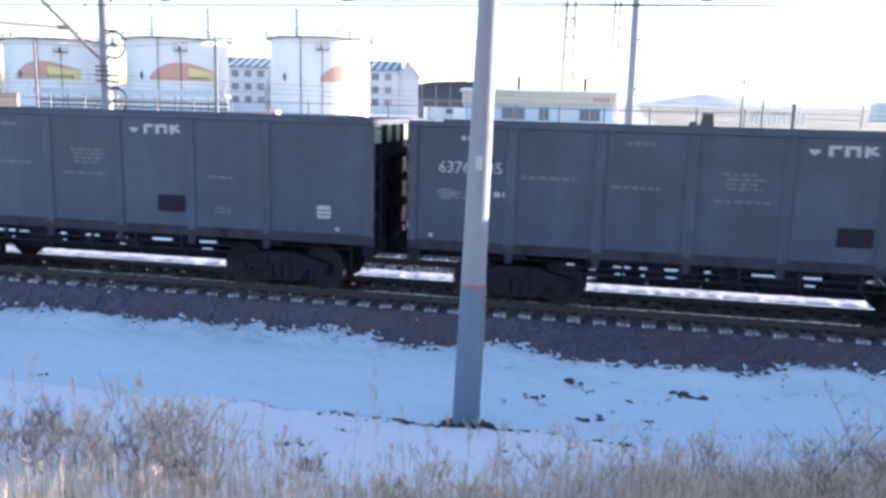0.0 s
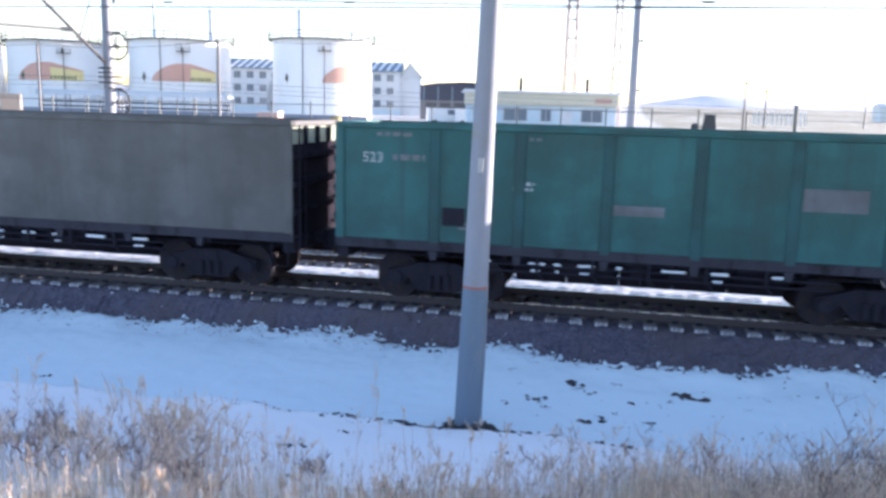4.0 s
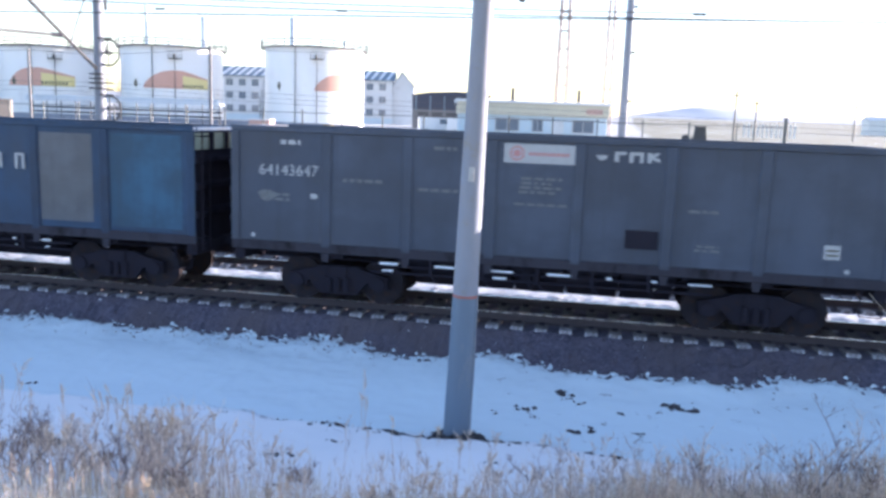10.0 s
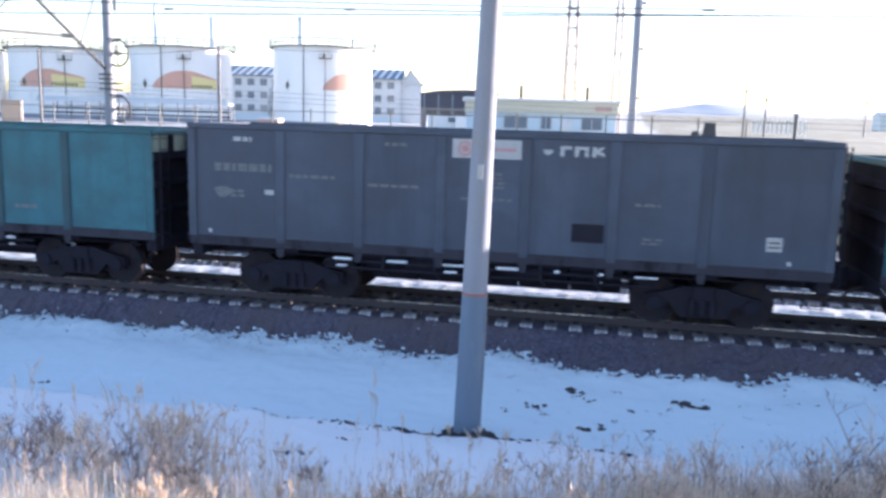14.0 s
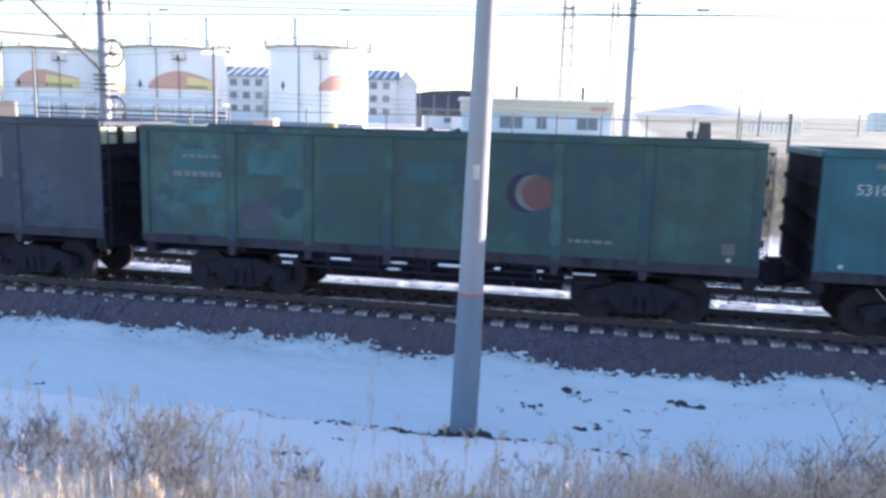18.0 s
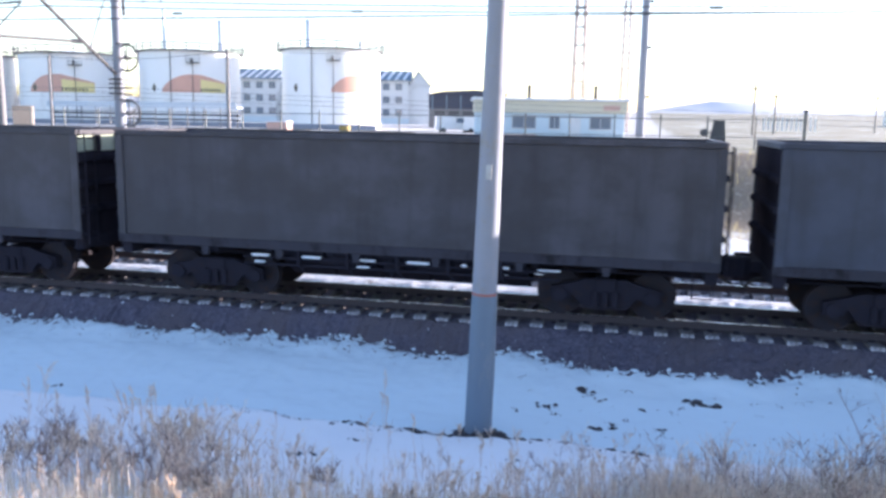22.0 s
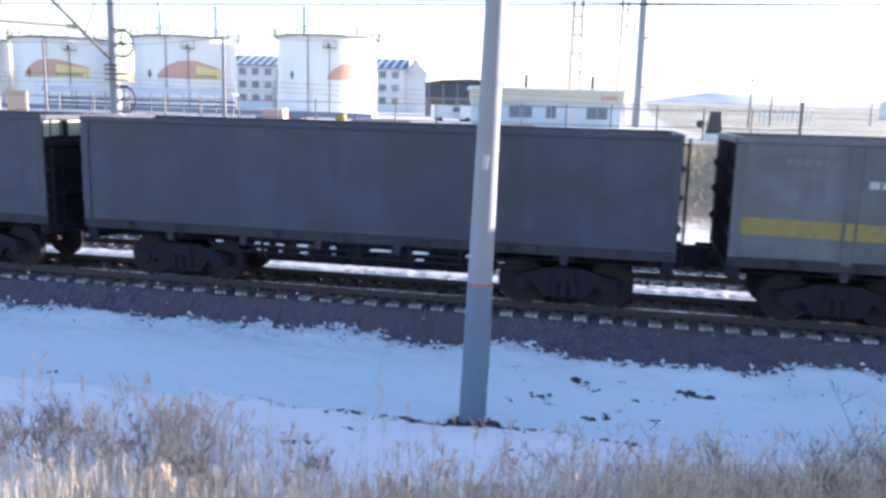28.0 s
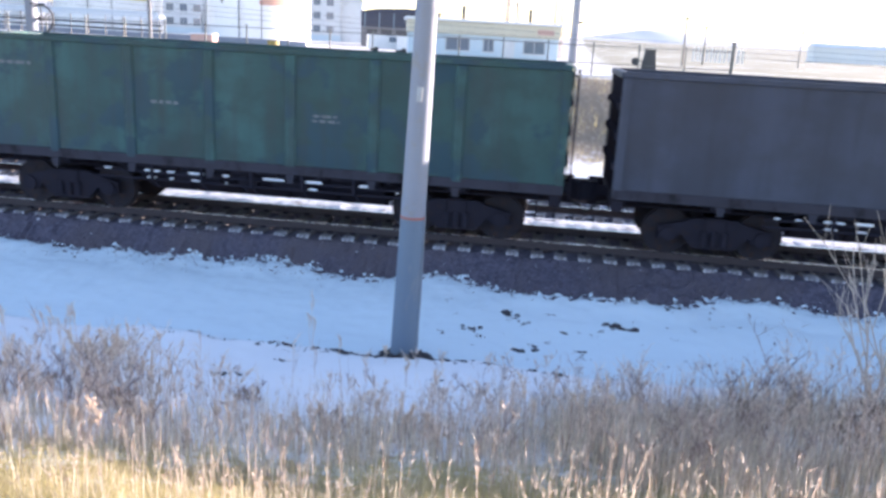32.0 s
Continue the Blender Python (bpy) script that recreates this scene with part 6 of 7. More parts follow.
def yellow_band(wg):
    """A yellow stripe that runs low, climbs, and runs on high along the side."""
    pts = [(0.1, 1.96), (7.2, 1.86), (8.85, 2.98), (12.8, 3.0)]
    cuts = [0.1] + [r - 0.13 for r in RIBS] + [r + 0.13 for r in RIBS] + [7.2, 8.85, 12.8]
    cuts = sorted(cuts)
    for a, b in zip(cuts, cuts[1:]):
        on_rib = any(abs((a + b) / 2 - r) < 0.1 for r in RIBS)
        y = -1.5465 if on_rib else FACE
        a, b = (a + 0.05, b - 0.05) if on_rib else (a, b)
        za, zb = np.interp(a, [p[0] for p in pts], [p[1] for p in pts]), np.interp(b, [p[0] for p in pts], [p[1] for p in pts])
        part("yellow_stripe", Shape().add([(-HALF + a, y - 0.003, za - 0.165), (-HALF + b, y - 0.003, zb - 0.165), (-HALF + b, y - 0.003, zb + 0.165), (-HALF + a, y - 0.003, za + 0.165)], [(0, 1, 2, 3)]), M["yellow_paint"], wg)


w = wagon(27, "silver", 3.64, True, "light grey open-top freight wagon with a yellow stripe")
yellow_band(w)
marks(w, 271, ((2.3, 3.5, 2.7, 2.94, 1, WH), (9.3, 10.46, 2.0, 2.44, 3, DU), (4.3, 5.1, 2.3, 2.5, 1, DU), (0.9, 1.7, 3.1, 3.3, 1, DU)))
part("round_mark", Shape().ring((-HALF + 5.85, FACE + 0.005, 3.1), (0, 1, 0), 0.14, 0.05, 18, 6), M["white_paint"], w), rows_of_bars(w, 6.15, 6.8, 3.02, 3.2, 1, "white_paint", 273)
dark_plate(w, 8.2, 8.86, 1.62, 2.1)
wagon(28, "black", 3.64, False, DARK)
wagon(29, "black", 3.64, False, DARK)
w = wagon(30, "bright_teal", 3.68, True, "bright teal open-top freight wagon with a white number")
figures(w, "5375", 0.58, 3.05, 0.31)
marks(w, 301, ((1.3, 2.0, 3.06, 3.28, 1, WH), (0.9, 1.6, 3.42, 3.54, 1, WH), (0.66, 1.12, 2.6, 2.81, 2, WH), (1.78, 1.95, 2.63, 2.8, 1, WH), (4.17, 4.7, 2.54, 2.77, 2, WH), (4.13, 4.29, 1.72, 1.88, 1, WH), (2.74, 3.5, 2.98, 3.1, 1, DU), (2.75, 3.2, 2.6, 2.7, 1, DU), (9.22, 10.6, 2.04, 2.27, 2, DU), (11.04, 12.35, 2.17, 2.68, 3, DU), (7.3, 7.8, 2.1, 2.3, 1, DU)))
dark_plate(w, 3.2, 3.78, 1.7, 2.14), bar(w, 0.45, 0.53, 1.42, 1.5), bar(w, 12.35, 12.43, 1.42, 1.5)
wagon(31, "black", 3.64, False, DARK)
w = wagon(32, "dark_green", 3.70, True, "dark green ribbed open-top freight wagon")
marks(w, 321, ((0.9, 1.7, 3.05, 3.17, 1, DU), (4.2, 5.1, 2.42, 2.54, 1, DU), (7.7, 8.5, 2.25, 2.45, 2, DU)))
wagon(33, "black", 3.64, False, DARK)
wagon(34, "grey", 3.78, True, GREY)


# where the centre of the first wagon stands, second by second
RUN = (2.61, 15.60, 29.62, 43.10, 56.56, 70.10, 83.75, 97.30, 110.87, 124.03, 138.07, 151.69, 165.21, 178.86, 192.53, 206.19, 219.80, 233.47, 247.08, 260.82, 274.49, 288.11, 301.78, 315.60, 329.73, 343.23, 356.96, 370.49, 384.56, 398.16, 411.90, 425.70, 439.38)


def run(t):
    return float(np.interp(t, range(33), RUN))


def motions():
    """The train rolls past; its wheels turn while they are near."""
    for n, wg in WAGONS:
        walk(wg, [(t, pose(run(t) - PITCH * n, TRACK_Y, 0)) for t in range(33)])
    centre = {wg.name: n for n, wg in WAGONS}
    for wg, x, ws in WHEELS:
        n = centre[wg.name]
        local = ws.location.x
        frames = [k for k in range(0, 961) if -19 < run(k / 30) - PITCH * n + x < 9]
        if not frames:
            continue

        def at(t):
            return pose(local, 0, 0.475, 0, math.degrees(run(t) / 0.475) % 360, 0)
        rows = [(k / 30, at(k / 30)) for k in frames]
        if frames[0] > 0:
            rows.insert(0, (0, rows[0][1]))
        if frames[-1] < 960:
            rows.append((32.0, rows[-1][1]))
        walk(ws, rows)


# ---------------------------------------------------------------- near side of the line
def near_pole():
    """Concrete catenary pole by the line: blue-grey foot, red ring, fittings near the top."""
    x, y = -1.92, 11.9
    z0 = ground_z(x, y)
    m = Matrix.Translation((x, y, 0)) @ Matrix.Rotation(radians(1.25), 4, "Y")
    p = thing("line_pole", "tapered concrete line pole with a red ring and blue-grey foot", "pole", "catenary masts", at=m)

    def r(z):
        return 0.212 - 0.0105 * (z + 0.75)
    part("shaft", Shape().tube((0, 0, 1.46), (0, 0, 10.2), r(1.46), 32, r(10.2)), M["concrete"], p, "grey concrete shaft", smooth=True)
    part("foot", Shape().tube((0, 0, z0 - 0.5), (0, 0, 1.42), r(z0 - 0.5), 32, r(1.42)), M["pole_paint"], p, "blue-grey painted foot", smooth=True)
    part("red_ring", Shape().tube((0, 0, 1.42), (0, 0, 1.46), r(1.42) + 0.002, 32), M["red_paint"], p, "thin red ring")
    part("plate", Shape().box(-0.035, 0.05, -r(3.27) - 0.012, -r(3.27) + 0.02, 3.17, 3.38, 0.006), M["white_paint"], p, "small pale number plate")
    part("ground_wire", Shape().path([(0.20, -0.06, z0), (0.215, -0.05, 0.2), (0.20, -0.05, 1.5)], 0.008, 5), M["galv"], p)
    cl = part("clamp", Shape().tube((0, 0, 5.77), (0, 0, 5.91), r(5.9) + 0.025, 20).box(-0.24, -0.12, -0.1, 0.1, 5.75, 5.94, 0.02), M["iron"], p, "dark steel clamp")
    part("arm", Shape().box(0.1, 0.62, -0.035, 0.035, 5.79, 5.87, 0.01).box(0.5, 0.6, -0.05, 0.05, 5.74, 6.05, 0.02), M["iron"], cl)
    part("arm_insulator", stack(Shape(), (0.56, 0, 6.0), (0.56, 0, 6.35), 0.085, 4), M["insulator"], cl)
    part("arm_insulator", stack(Shape(), (0.4, 0.1, 5.87), (0.4, 0.1, 6.25), 0.08, 4), M["insulator"], cl)
    # trampled soil round the foot
    rnd = random.Random(5)
    s = Shape()
    for _ in range(150):
        a, d = rnd.uniform(0, 6.28), rnd.uniform(0.18, 0.40)
        q = (x + d * math.cos(a), y + 0.8 * d * math.sin(a))
        z = ground_z(*q)
        k = rnd.uniform(0.03, 0.09)
        s.add([(q[0] + rnd.uniform(-k, k) * 2, q[1] + rnd.uniform(-k, k) * 2, z + rnd.uniform(-0.02, k)) for _ in range(4)], [(0, 1, 2), (0, 3, 1), (1, 3, 2), (2, 3, 0)])
    tagged(part("bare_soil", s, M["clod"]), "dark bare soil round the foot of the pole", "soil", kind="stuff")


def clods():
    rnd = random.Random(21)
    spots = [(-0.96, 13.47, 0.13), (-0.85, 13.2, 0.08), (1.57, 14.2, 0.17), (1.75, 14.1, 0.1), (-0.45, 14.3, 0.15), (-0.3, 14.1, 0.08), (-0.1, 13.9, 0.1), (0.6, 13.7, 0.08), (0.3, 14.4, 0.07), (-3.6, 10.9, 0.1), (-4.1, 10.0, 0.16), (2.6, 15.05, 0.12), (-0.1, 12.8, 0.13), (0.1, 13.0, 0.09), (0.9, 13.0, 0.08),
             (-5.9, 12.0, 0.08), (-5.5, 11.95, 0.1), (-5.1, 11.9, 0.09), (-4.7, 11.85, 0.07), (-4.0, 11.75, 0.16), (-3.8, 11.72, 0.14), (-3.0, 11.65, 0.2), (-2.85, 11.63, 0.16), (-2.45, 11.6, 0.15), (-2.25, 11.62, 0.2), (-1.3, 11.65, 0.16), (-1.0, 11.7, 0.14),
             (-0.6, 11.7, 0.1), (0.1, 11.65, 0.16), (0.45, 11.6, 0.15), (-7.6, 11.9, 0.12), (-6.3, 11.4, 0.06), (-1.2, 10.7, 0.1), (-9.8, 12.4, 0.1)]
    spots += [(-7.2, 9.5, 0.2), (-7.0, 9.35, 0.16), (-6.7, 9.3, 0.12), (-3.4, 8.9, 0.12), (-3.5, 8.5, 0.1), (-1.9, 9.9, 0.08)]
    for k in range(26):
        x = -6.0 + 8.0 * (k + rnd.uniform(-0.3, 0.3)) / 26
        spots.append((x, 11.72 + 0.25 * nz(x, 0, 0.7, 71) + rnd.uniform(-0.08, 0.08), rnd.uniform(0.03, 0.085)))
    for k in range(60):
        spots.append((rnd.uniform(-2.0, 4.5), rnd.uniform(12.3, 15.2), rnd.uniform(0.02, 0.06)))
    for x, y, r in spots:
        s, r = Shape(), (1.3 * r if y > 12.3 else r)
        along = 2.6 if 11.4 < y < 12.1 else 1.3
        for _ in range(int(5 + 60 * r)):
            k, e, d = 7, r * rnd.uniform(0.12, 0.40), r * abs(rnd.gauss(0, 0.6))
            t = rnd.uniform(0, 6.28)
            cx, cy = x + along * d * math.cos(t), y + 0.8 * d * math.sin(t)
            b = len(s.v)
            s.v.append((cx, cy, ground_z(cx, cy) + e * rnd.uniform(0.3, 0.8)))
            for i in range(k):
                q = 2 * math.pi * i / k
                g = e * rnd.uniform(0.4, 1.5)
                px, py = cx + 1.3 * g * math.cos(q), cy + g * math.sin(q)
                s.v.append((px, py, ground_z(px, py) - 0.015))
            s.f += [(b, b + 1 + i, b + 1 + (i + 1) % k) for i in range(k)]
        tagged(part("earth_clod", s, M["clod"]), "dark frozen crumbs of earth and stubble on the snow", "soil", "soil on the snow", "stuff")


def blade(s, x, y, z, h, w, lean, turn, k=3):
    """One bent grass blade as a tapering strip."""
    dx, dy = math.cos(turn), math.sin(turn)
    px, py = -dy * w / 2, dx * w / 2
    b = len(s.v)
    for i in range(k):
        u = i / k
        o, ww = lean * h * u * u, 1 - 0.6 * u
        cx, cy, cz = x + dx * o, y + dy * o, z + h * u * (1 - 0.25 * lean * u)
        s.v += [(cx - px * ww, cy - py * ww, cz), (cx + px * ww, cy + py * ww, cz)]
    s.v.append((x + dx * lean * h, y + dy * lean * h, z + h * (1 - 0.25 * lean)))
    for i in range(k - 1):
        s.f.append((b + 2 * i, b + 2 * i + 1, b + 2 * i + 3, b + 2 * i + 2))
    s.f.append((b + 2 * k - 2, b + 2 * k - 1, b + 2 * k))


def quick_mesh(s, name, mat):
    me = bpy.data.meshes.new(name)
    me.from_pydata(s.v, [], s.f)
    me.materials.append(mat)
    return me


def curl(s, p, way, ln, w, rnd):
    """A thin curling twig or leaf that starts at p."""
    way = Vector(way).normalized()
    side = way.cross(Vector((rnd.uniform(-1, 1), rnd.uniform(-1, 1), rnd.uniform(-1, 1)))).normalized()
    bend = Vector((rnd.uniform(-0.6, 0.6), rnd.uniform(-0.6, 0.6), rnd.uniform(-0.5, 0.4)))
    b = len(s.v)
    for u, k in ((0.0, 1.0), (0.5, 0.85)):
        c = p + way * (ln * u) + bend * (ln * u * u)
        s.v += [tuple(c - side * (w * k / 2)), tuple(c + side * (w * k / 2))]
    s.v.append(tuple(p + way * ln + bend * ln))
    s.f += [(b, b + 1, b + 3, b + 2), (b + 2, b + 3, b + 4)]


def patchy(x, y):
    return nz(x, y, 0.8, 41) + 0.7 * nz(x, y, 2.2, 42)


def cover(x, y):
    """How thick the dry growth stands at a spot of the bank: 0 bare snow, 1 closed."""
    v, d = y - 0.33 * x, patchy(x, y)
    left = step(9.8, 7.7, v + 0.9 * d) * (0.3 + 0.7 * step(-0.3, 0.3, d))
    right = step(-0.9, 0.8, x) * step(10.5, 9.0, v + 0.7 * d) * (0.45 + 0.55 * step(-0.4, 0.2, d))
    return max(left, right) + 0.012 * step(11.4, 10.4, v)


def inside(x, y):
    return -0.86 * y - 0.8 < x < 0.52 * y + 0.8


def sunny(x, y):
    """Where the short golden turf grows."""
    return step(7.9, 6.9, y - 0.33 * x + 0.5 * nz(x, y, 0.9, 44) + 0.7 * step(-1.5, 1.0, x))


def grass():
    rnd = random.Random(31)
    tall, gold, stalk = Shape(), Shape(), Shape()
    n = 0
    while n < 25000:
        x, y = rnd.uniform(-9.5, 7.0), 4.2 + 7.6 * rnd.random()
        if not inside(x, y) or rnd.random() > cover(x, y) * (1 - 0.85 * sunny(x, y)):
            continue
        h = rnd.uniform(0.10, 0.40) * (1.4 if x > 0.3 else 1.1) * (0.85 + 0.4 * max(0, patchy(x, y)))
        w = rnd.uniform(0.004, 0.010)
        if rnd.random() < 0.15:
            blade(tall, x, y, ground_z(x, y) - 0.02, 0.7 * h, w, rnd.uniform(0.7, 1.6), rnd.uniform(0, 6.28), 4)
        else:
            blade(tall, x, y, ground_z(x, y) - 0.02, h, w, abs(rnd.gauss(0, 0.22)), rnd.uniform(0, 6.28))
        n += 1
    n = 0
    while n < 52000:
        x, y = rnd.uniform(-7.5, 3.0), 2.2 + 6.2 * rnd.random()
        if not inside(x, y) or rnd.random() > sunny(x, y) * step(2.2, 4.0, y):
            continue
        blade(gold, x, y, ground_z(x, y) - 0.02, rnd.uniform(0.05, 0.19), rnd.uniform(0.003, 0.007), rnd.uniform(0.4, 1.5), rnd.uniform(0, 6.28))
        n += 1
    n = 0
    while n < 3400:
        x, y = rnd.uniform(-9.5, 6.8), 4.6 + 6.6 * rnd.random()
        if not inside(x, y) or rnd.random() > cover(x, y) * (1 - 0.7 * sunny(x, y)):
            continue
        z, h = ground_z(x, y) - 0.02, rnd.uniform(0.22, 0.68) * (1.3 if x > 0.3 else 1.0)
        lean, t = abs(rnd.gauss(0, 0.2)), rnd.uniform(0, 6.28)
        blade(stalk, x, y, z, h, rnd.uniform(0.004, 0.009), lean, t)
        for _ in range(rnd.randint(4, 10)):
            u = rnd.uniform(0.3, 1.0)
            o = lean * h * u * u
            curl(stalk, Vector((x + math.cos(t) * o, y + math.sin(t) * o, z + h * u * 0.95)), (rnd.gauss(0, 0.4), rnd.gauss(0, 0.4), rnd.gauss(0.9, 0.3)), rnd.uniform(0.03, 0.10), rnd.uniform(0.003, 0.006), rnd)
        n += 1
    for mesh_, name, mat, lab, cat in ((tall, "dry_grass", M["straw"], "tall dry straw-coloured grass on the bank", "grass"), (gold, "short_grass", M["straw_gold"], "short golden grass on the sunlit bank", "grass"),
                                       (stalk, "weed_stalks", M["weed"], "thin brown branching weed stalks among the grass", "weeds")):
        tagged(new(name, quick_mesh(mesh_, name, mat)), lab, cat, kind="stuff")


def weed(x, y, h, bushy, seed, kind="plume"):
    """A dead weed: stiff stems that rise from one root, each with upright side twigs or a feathery plume."""
    rnd = random.Random(seed)
    label = {"plume": "dead feathery weed with pale seed plumes", "weed": "dead brown branching weed on the snowy bank", "brush": "low tangle of dark dead brush on the snow"}[kind]
    w = thing("dry_weed", label, "weed", "weeds on the bank", at=pose(x, y, ground_z(x, y) - 0.03))
    wood = M["brush"] if kind == "brush" else M["weed"]
    for i in range(bushy):
        stem, head = Shape(), Shape()
        t, ln = rnd.uniform(0, 6.28), (rnd.uniform(0.0, 0.45) if kind != "brush" else rnd.uniform(0.2, 1.0)) * (1 if bushy > 2 else 0.2)
        hh = h * rnd.uniform(0.5, 1.0)
        b0 = Vector((rnd.uniform(-0.16, 0.16), rnd.uniform(-0.16, 0.16), 0)) if bushy > 2 else Vector((0, 0, 0))
        line = [b0 + Vector((math.cos(t) * ln * hh * u * u + rnd.gauss(0, 0.012), math.sin(t) * ln * hh * u * u, hh * u)) for u in (0, 0.3, 0.6, 0.85, 1.0)]
        stem.path(line, 0.0036, 4)

        def on(u):
            k = min(3, int(u * 4))
            return line[k].lerp(line[k + 1], u * 4 - k)
        if kind == "plume":
            for _ in range(46):
                curl(head, on(0.55 + 0.45 * rnd.random()), (rnd.gauss(0, 0.5), rnd.gauss(0, 0.5), rnd.gauss(0.9, 0.4)), rnd.uniform(0.03, 0.085), rnd.uniform(0.005, 0.010), rnd)
        else:
            for _ in range(7):
                u, q = rnd.uniform(0.2, 0.95), rnd.uniform(0, 6.28)
                p, way, e = on(u), Vector((math.cos(q) * 0.6, math.sin(q) * 0.6, 1.0)).normalized(), rnd.uniform(0.15, 0.4) * hh
                curl(head, p, way, e, rnd.uniform(0.006, 0.010), rnd)
                for _ in range(3):
                    curl(head, p + way * e * rnd.uniform(0.3, 0.8), way + Vector((rnd.gauss(0, 0.5), rnd.gauss(0, 0.5), 0.2)), rnd.uniform(0.04, 0.12), rnd.uniform(0.005, 0.009), rnd)
        sm = part("stem", stem, wood, w)
        tagged(part("plume" if kind == "plume" else "twig_spray", quick_mesh(head, "plume", M["plume"] if kind == "plume" else wood), parent=sm), kind="stuff")


def weeds():
    rows = [(-3.35, 11.6, 1.25, 1, "plume"), (-3.37, 11.6, 1.0, 1, "plume"), (-3.32, 11.61, 0.8, 1, "plume"), (-2.1, 11.2, 0.45, 2, "plume"), (-1.7, 11.3, 0.3, 3, "weed"), (-1.35, 11.2, 0.4, 3, "weed"), (-2.9, 10.2, 0.8, 1, "weed"), (-2.5, 10.1, 0.75, 1, "plume"), (-2.2, 10.3, 0.5, 2, "weed"), (-1.6, 10.2, 0.55, 2, "plume"), (-8.0, 9.9, 1.15, 1, "weed"), (-7.8, 9.85, 1.0, 1, "plume"), (-8.4, 10.0, 0.9, 1, "weed"), (-6.15, 9.5, 1.05, 5, "plume"), (-6.6, 9.9, 0.9, 3, "plume"), (-8.7, 10.6, 0.8, 3, "plume"), (-7.6, 10.3, 0.75, 2, "plume"), (-4.1, 9.2, 0.75, 1, "weed"), (-3.0, 9.5, 1.0, 1, "weed"),
            (-3.6, 9.1, 0.35, 4, "weed"), (-2.4, 9.4, 0.4, 4, "weed"), (-1.3, 9.9, 0.5, 3, "plume"), (-0.3, 10.6, 0.6, 2, "weed"), (0.4, 10.5, 0.6, 2, "plume"), (1.0, 10.9, 0.7, 2, "weed"), (1.6, 11.1, 0.7, 2, "weed"),
            (2.2, 11.0, 0.8, 3, "weed"), (2.9, 10.9, 0.8, 3, "plume"), (3.4, 11.1, 0.9, 4, "weed"), (4.3, 11.2, 1.0, 5, "weed"), (4.8, 11.2, 1.0, 5, "plume"), (5.2, 11.5, 1.0, 5, "weed"), (-0.5, 11.4, 0.35, 3, "weed"), (0.2, 11.9, 0.3, 3, "weed"),
            (-5.25, 9.0, 0.75, 9, "plume"), (-5.05, 9.1, 0.85, 7, "plume"), (-7.3, 9.3, 0.3, 14, "brush"), (-7.0, 9.2, 0.25, 12, "brush"), (-3.3, 8.75, 0.22, 12, "brush"), (-5.6, 8.3, 0.3, 12, "brush"),
            (-4.5, 7.9, 0.28, 12, "brush"), (-2.1, 8.3, 0.2, 10, "brush"), (0.9, 9.6, 0.25, 12, "brush"), (2.0, 9.9, 0.25, 12, "brush"), (2.6, 9.2, 0.3, 14, "brush")]
    rnd = random.Random(91)
    for k in range(27):
        rows.append((-4.95 + rnd.gauss(0, 0.8), 8.25 + rnd.gauss(0, 0.45), rnd.uniform(0.4, 0.9), rnd.randint(3, 6), rnd.choice(("plume", "weed", "weed"))))
    for k in range(11):
        rows.append((-6.5 + rnd.gauss(0, 0.9), 8.5 + rnd.gauss(0, 0.5), rnd.uniform(0.35, 0.65), rnd.randint(4, 6), rnd.choice(("weed", "weed", "brush"))))
    for k in range(8):
        rows.append((-1.8 + rnd.gauss(0, 0.45), 8.7 + rnd.gauss(0, 0.3), rnd.uniform(0.4, 0.65), rnd.randint(3, 5), rnd.choice(("plume", "weed"))))
    for k in range(84):
        x = rnd.uniform(-0.6, 5.4)
        rows.append((x, 0.33 * x + rnd.uniform(7.0, 9.9), rnd.uniform(0.45, 0.85) + 0.06 * max(0, x), rnd.randint(3, 6), rnd.choice(("plume", "weed", "weed", "brush"))))
    for k in range(22):
        x = rnd.uniform(-4.5, -0.4)
        rows.append((x, 0.33 * x + rnd.uniform(7.4, 8.7), rnd.uniform(0.3, 0.6), rnd.randint(3, 5), rnd.choice(("plume", "weed"))))
    for k in range(26):
        rows.append((rnd.uniform(-7.6, -3.6), rnd.uniform(7.0, 8.0), rnd.uniform(0.3, 0.6), rnd.randint(3, 6), rnd.choice(("plume", "weed", "brush"))))
    for k in range(7):
        rows.append((-5.15 + rnd.gauss(0, 0.16), 8.9 + rnd.gauss(0, 0.15), rnd.uniform(0.7, 0.95), 4, "plume"))
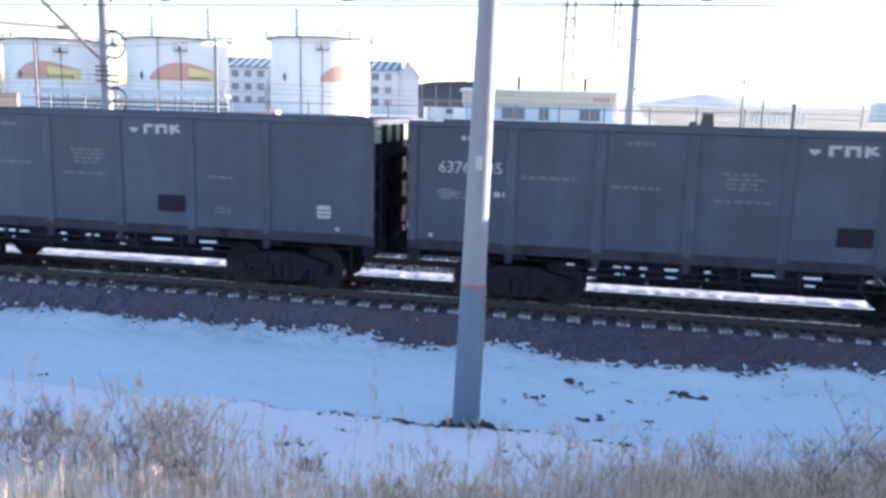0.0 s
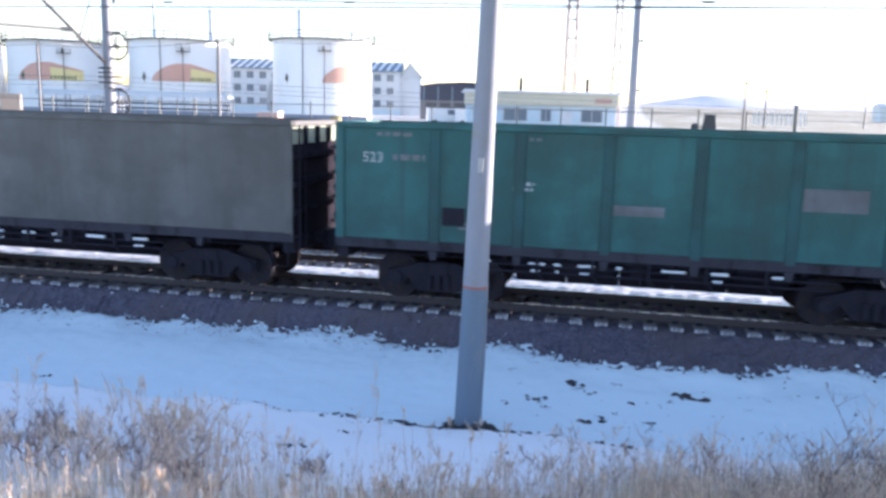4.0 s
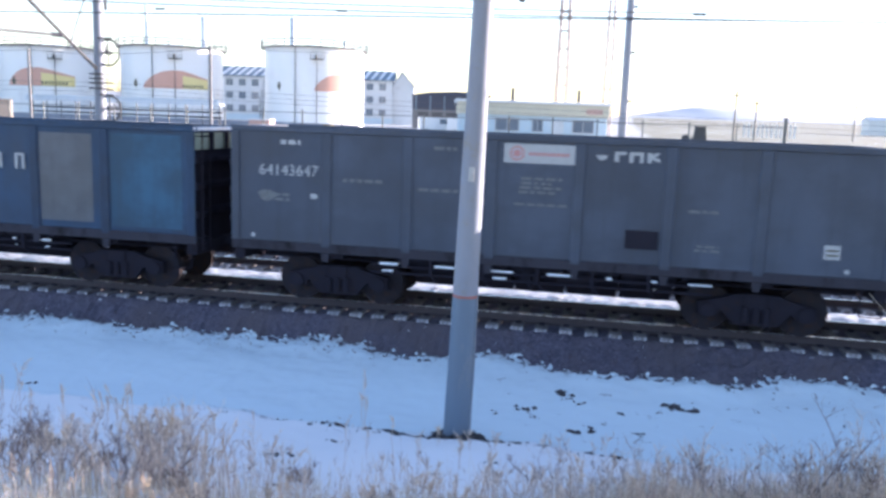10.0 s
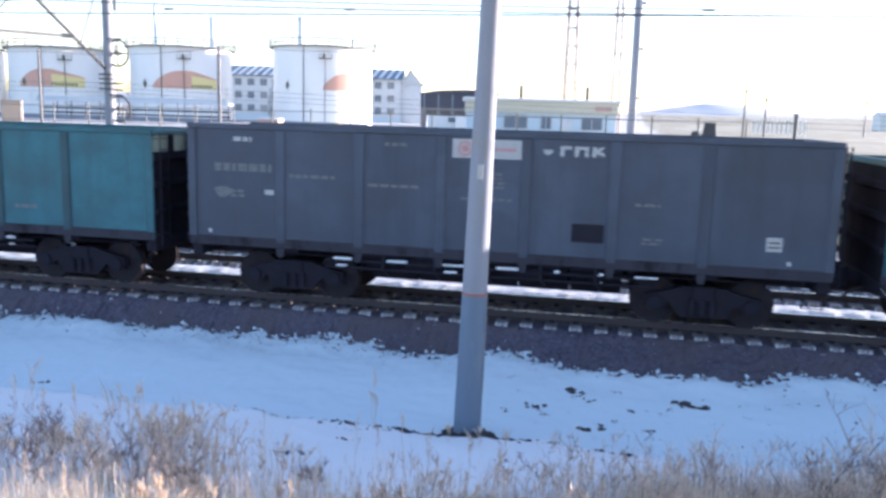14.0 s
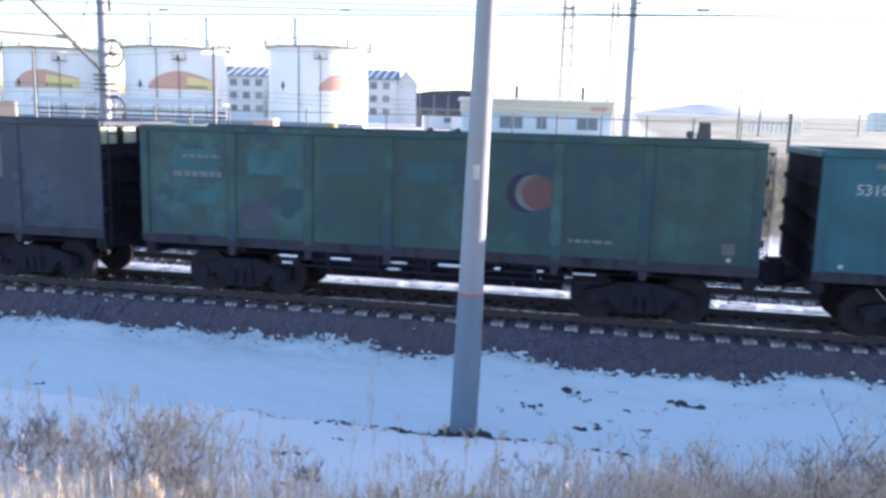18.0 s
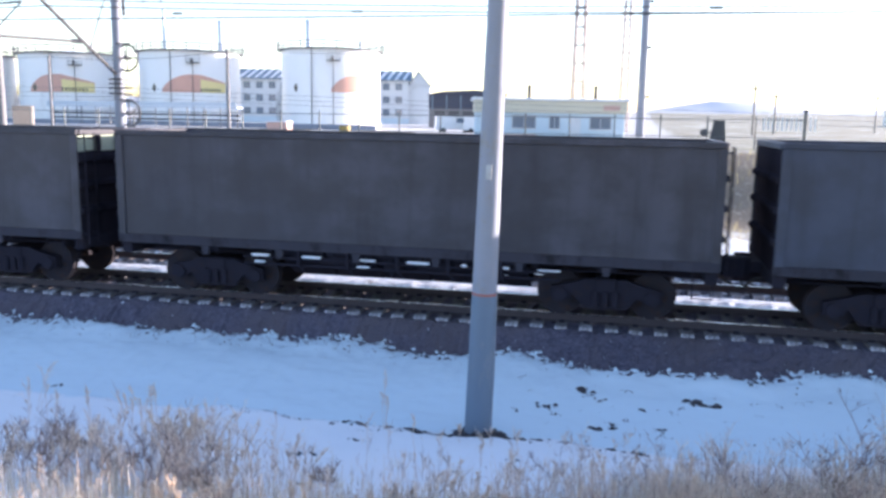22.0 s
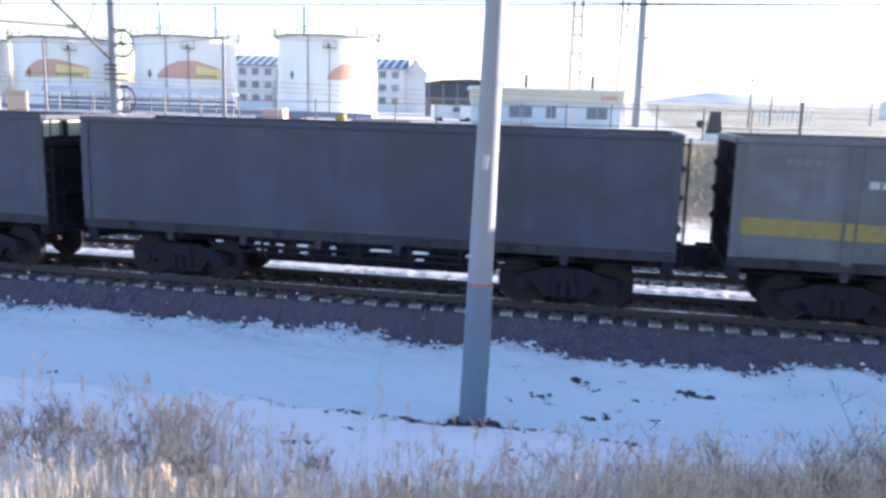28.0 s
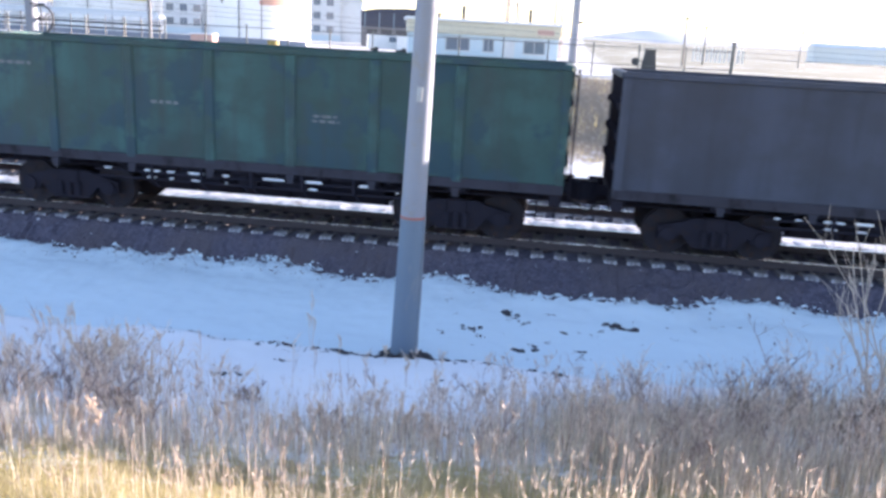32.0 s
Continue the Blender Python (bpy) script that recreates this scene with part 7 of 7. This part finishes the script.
    for i, (x, y, h, k, kd) in enumerate(rows):
        weed(x, y, h, k, 500 + i, kd)


def shrub():
    """A bare young shrub with forking grey branches."""
    x, y = 4.75, 10.9
    z = ground_z(x, y) - 0.05
    b = thing("bare_shrub", "leafless young shrub with forking grey twigs", "shrub", at=pose(x, y, z))
    rnd = random.Random(66)

    def limb(s, p, way, ln, r, depth):
        q = p + way * ln
        s.tube(p, q, r, 5, r * 0.7)
        if depth == 0:
            return
        for k in range(rnd.randint(2, 3)):
            w = (way + Vector((rnd.uniform(-0.55, 0.55), rnd.uniform(-0.45, 0.45), rnd.uniform(0.0, 0.35)))).normalized()
            limb(s, p.lerp(q, rnd.uniform(0.45, 1.0)), w, ln * rnd.uniform(0.55, 0.85), r * 0.62, depth - 1)
    for i, (wx, wy, ln, r) in enumerate(((-0.14, 0.0, 1.45, 0.017), (0.10, 0.05, 1.55, 0.018), (0.36, 0.0, 1.2, 0.014), (-0.38, 0.1, 1.1, 0.013), (0.02, -0.2, 1.2, 0.013), (-0.25, -0.1, 1.3, 0.013))):
        s = Shape()
        limb(s, Vector((0.05 * i - 0.1, 0, 0)), Vector((wx, wy, 1)).normalized(), ln, r, 3)
        part("branch", s, M["bark"], b)


def slope_grass():
    """Dry tussocks on the slope beyond the second track, seen between the wagons."""
    rnd = random.Random(58)
    s = Shape()
    n = 0
    while n < 9000:
        x, y = rnd.uniform(-45, 25), 25.0 + 19 * rnd.random()
        if rnd.random() > step(-0.15, 0.3, nz(x, y, 0.35, 51) + 0.5 * nz(x, y, 1.2, 52)) + 0.15 * step(30, 36, y):
            continue
        blade(s, x, y, ground_z(x, y) - 0.03, rnd.uniform(0.15, 0.5), rnd.uniform(0.012, 0.03), rnd.uniform(0.1, 0.9), rnd.uniform(0, 6.28), 2)
        n += 1
    tagged(new("slope_grass", quick_mesh(s, "slope_grass", M["straw_gold"])), "dry brown tussock grass on the far slope", "grass", kind="stuff")


near_pole()
clods()
slope_grass()
grass()
weeds()
shrub()


motions()
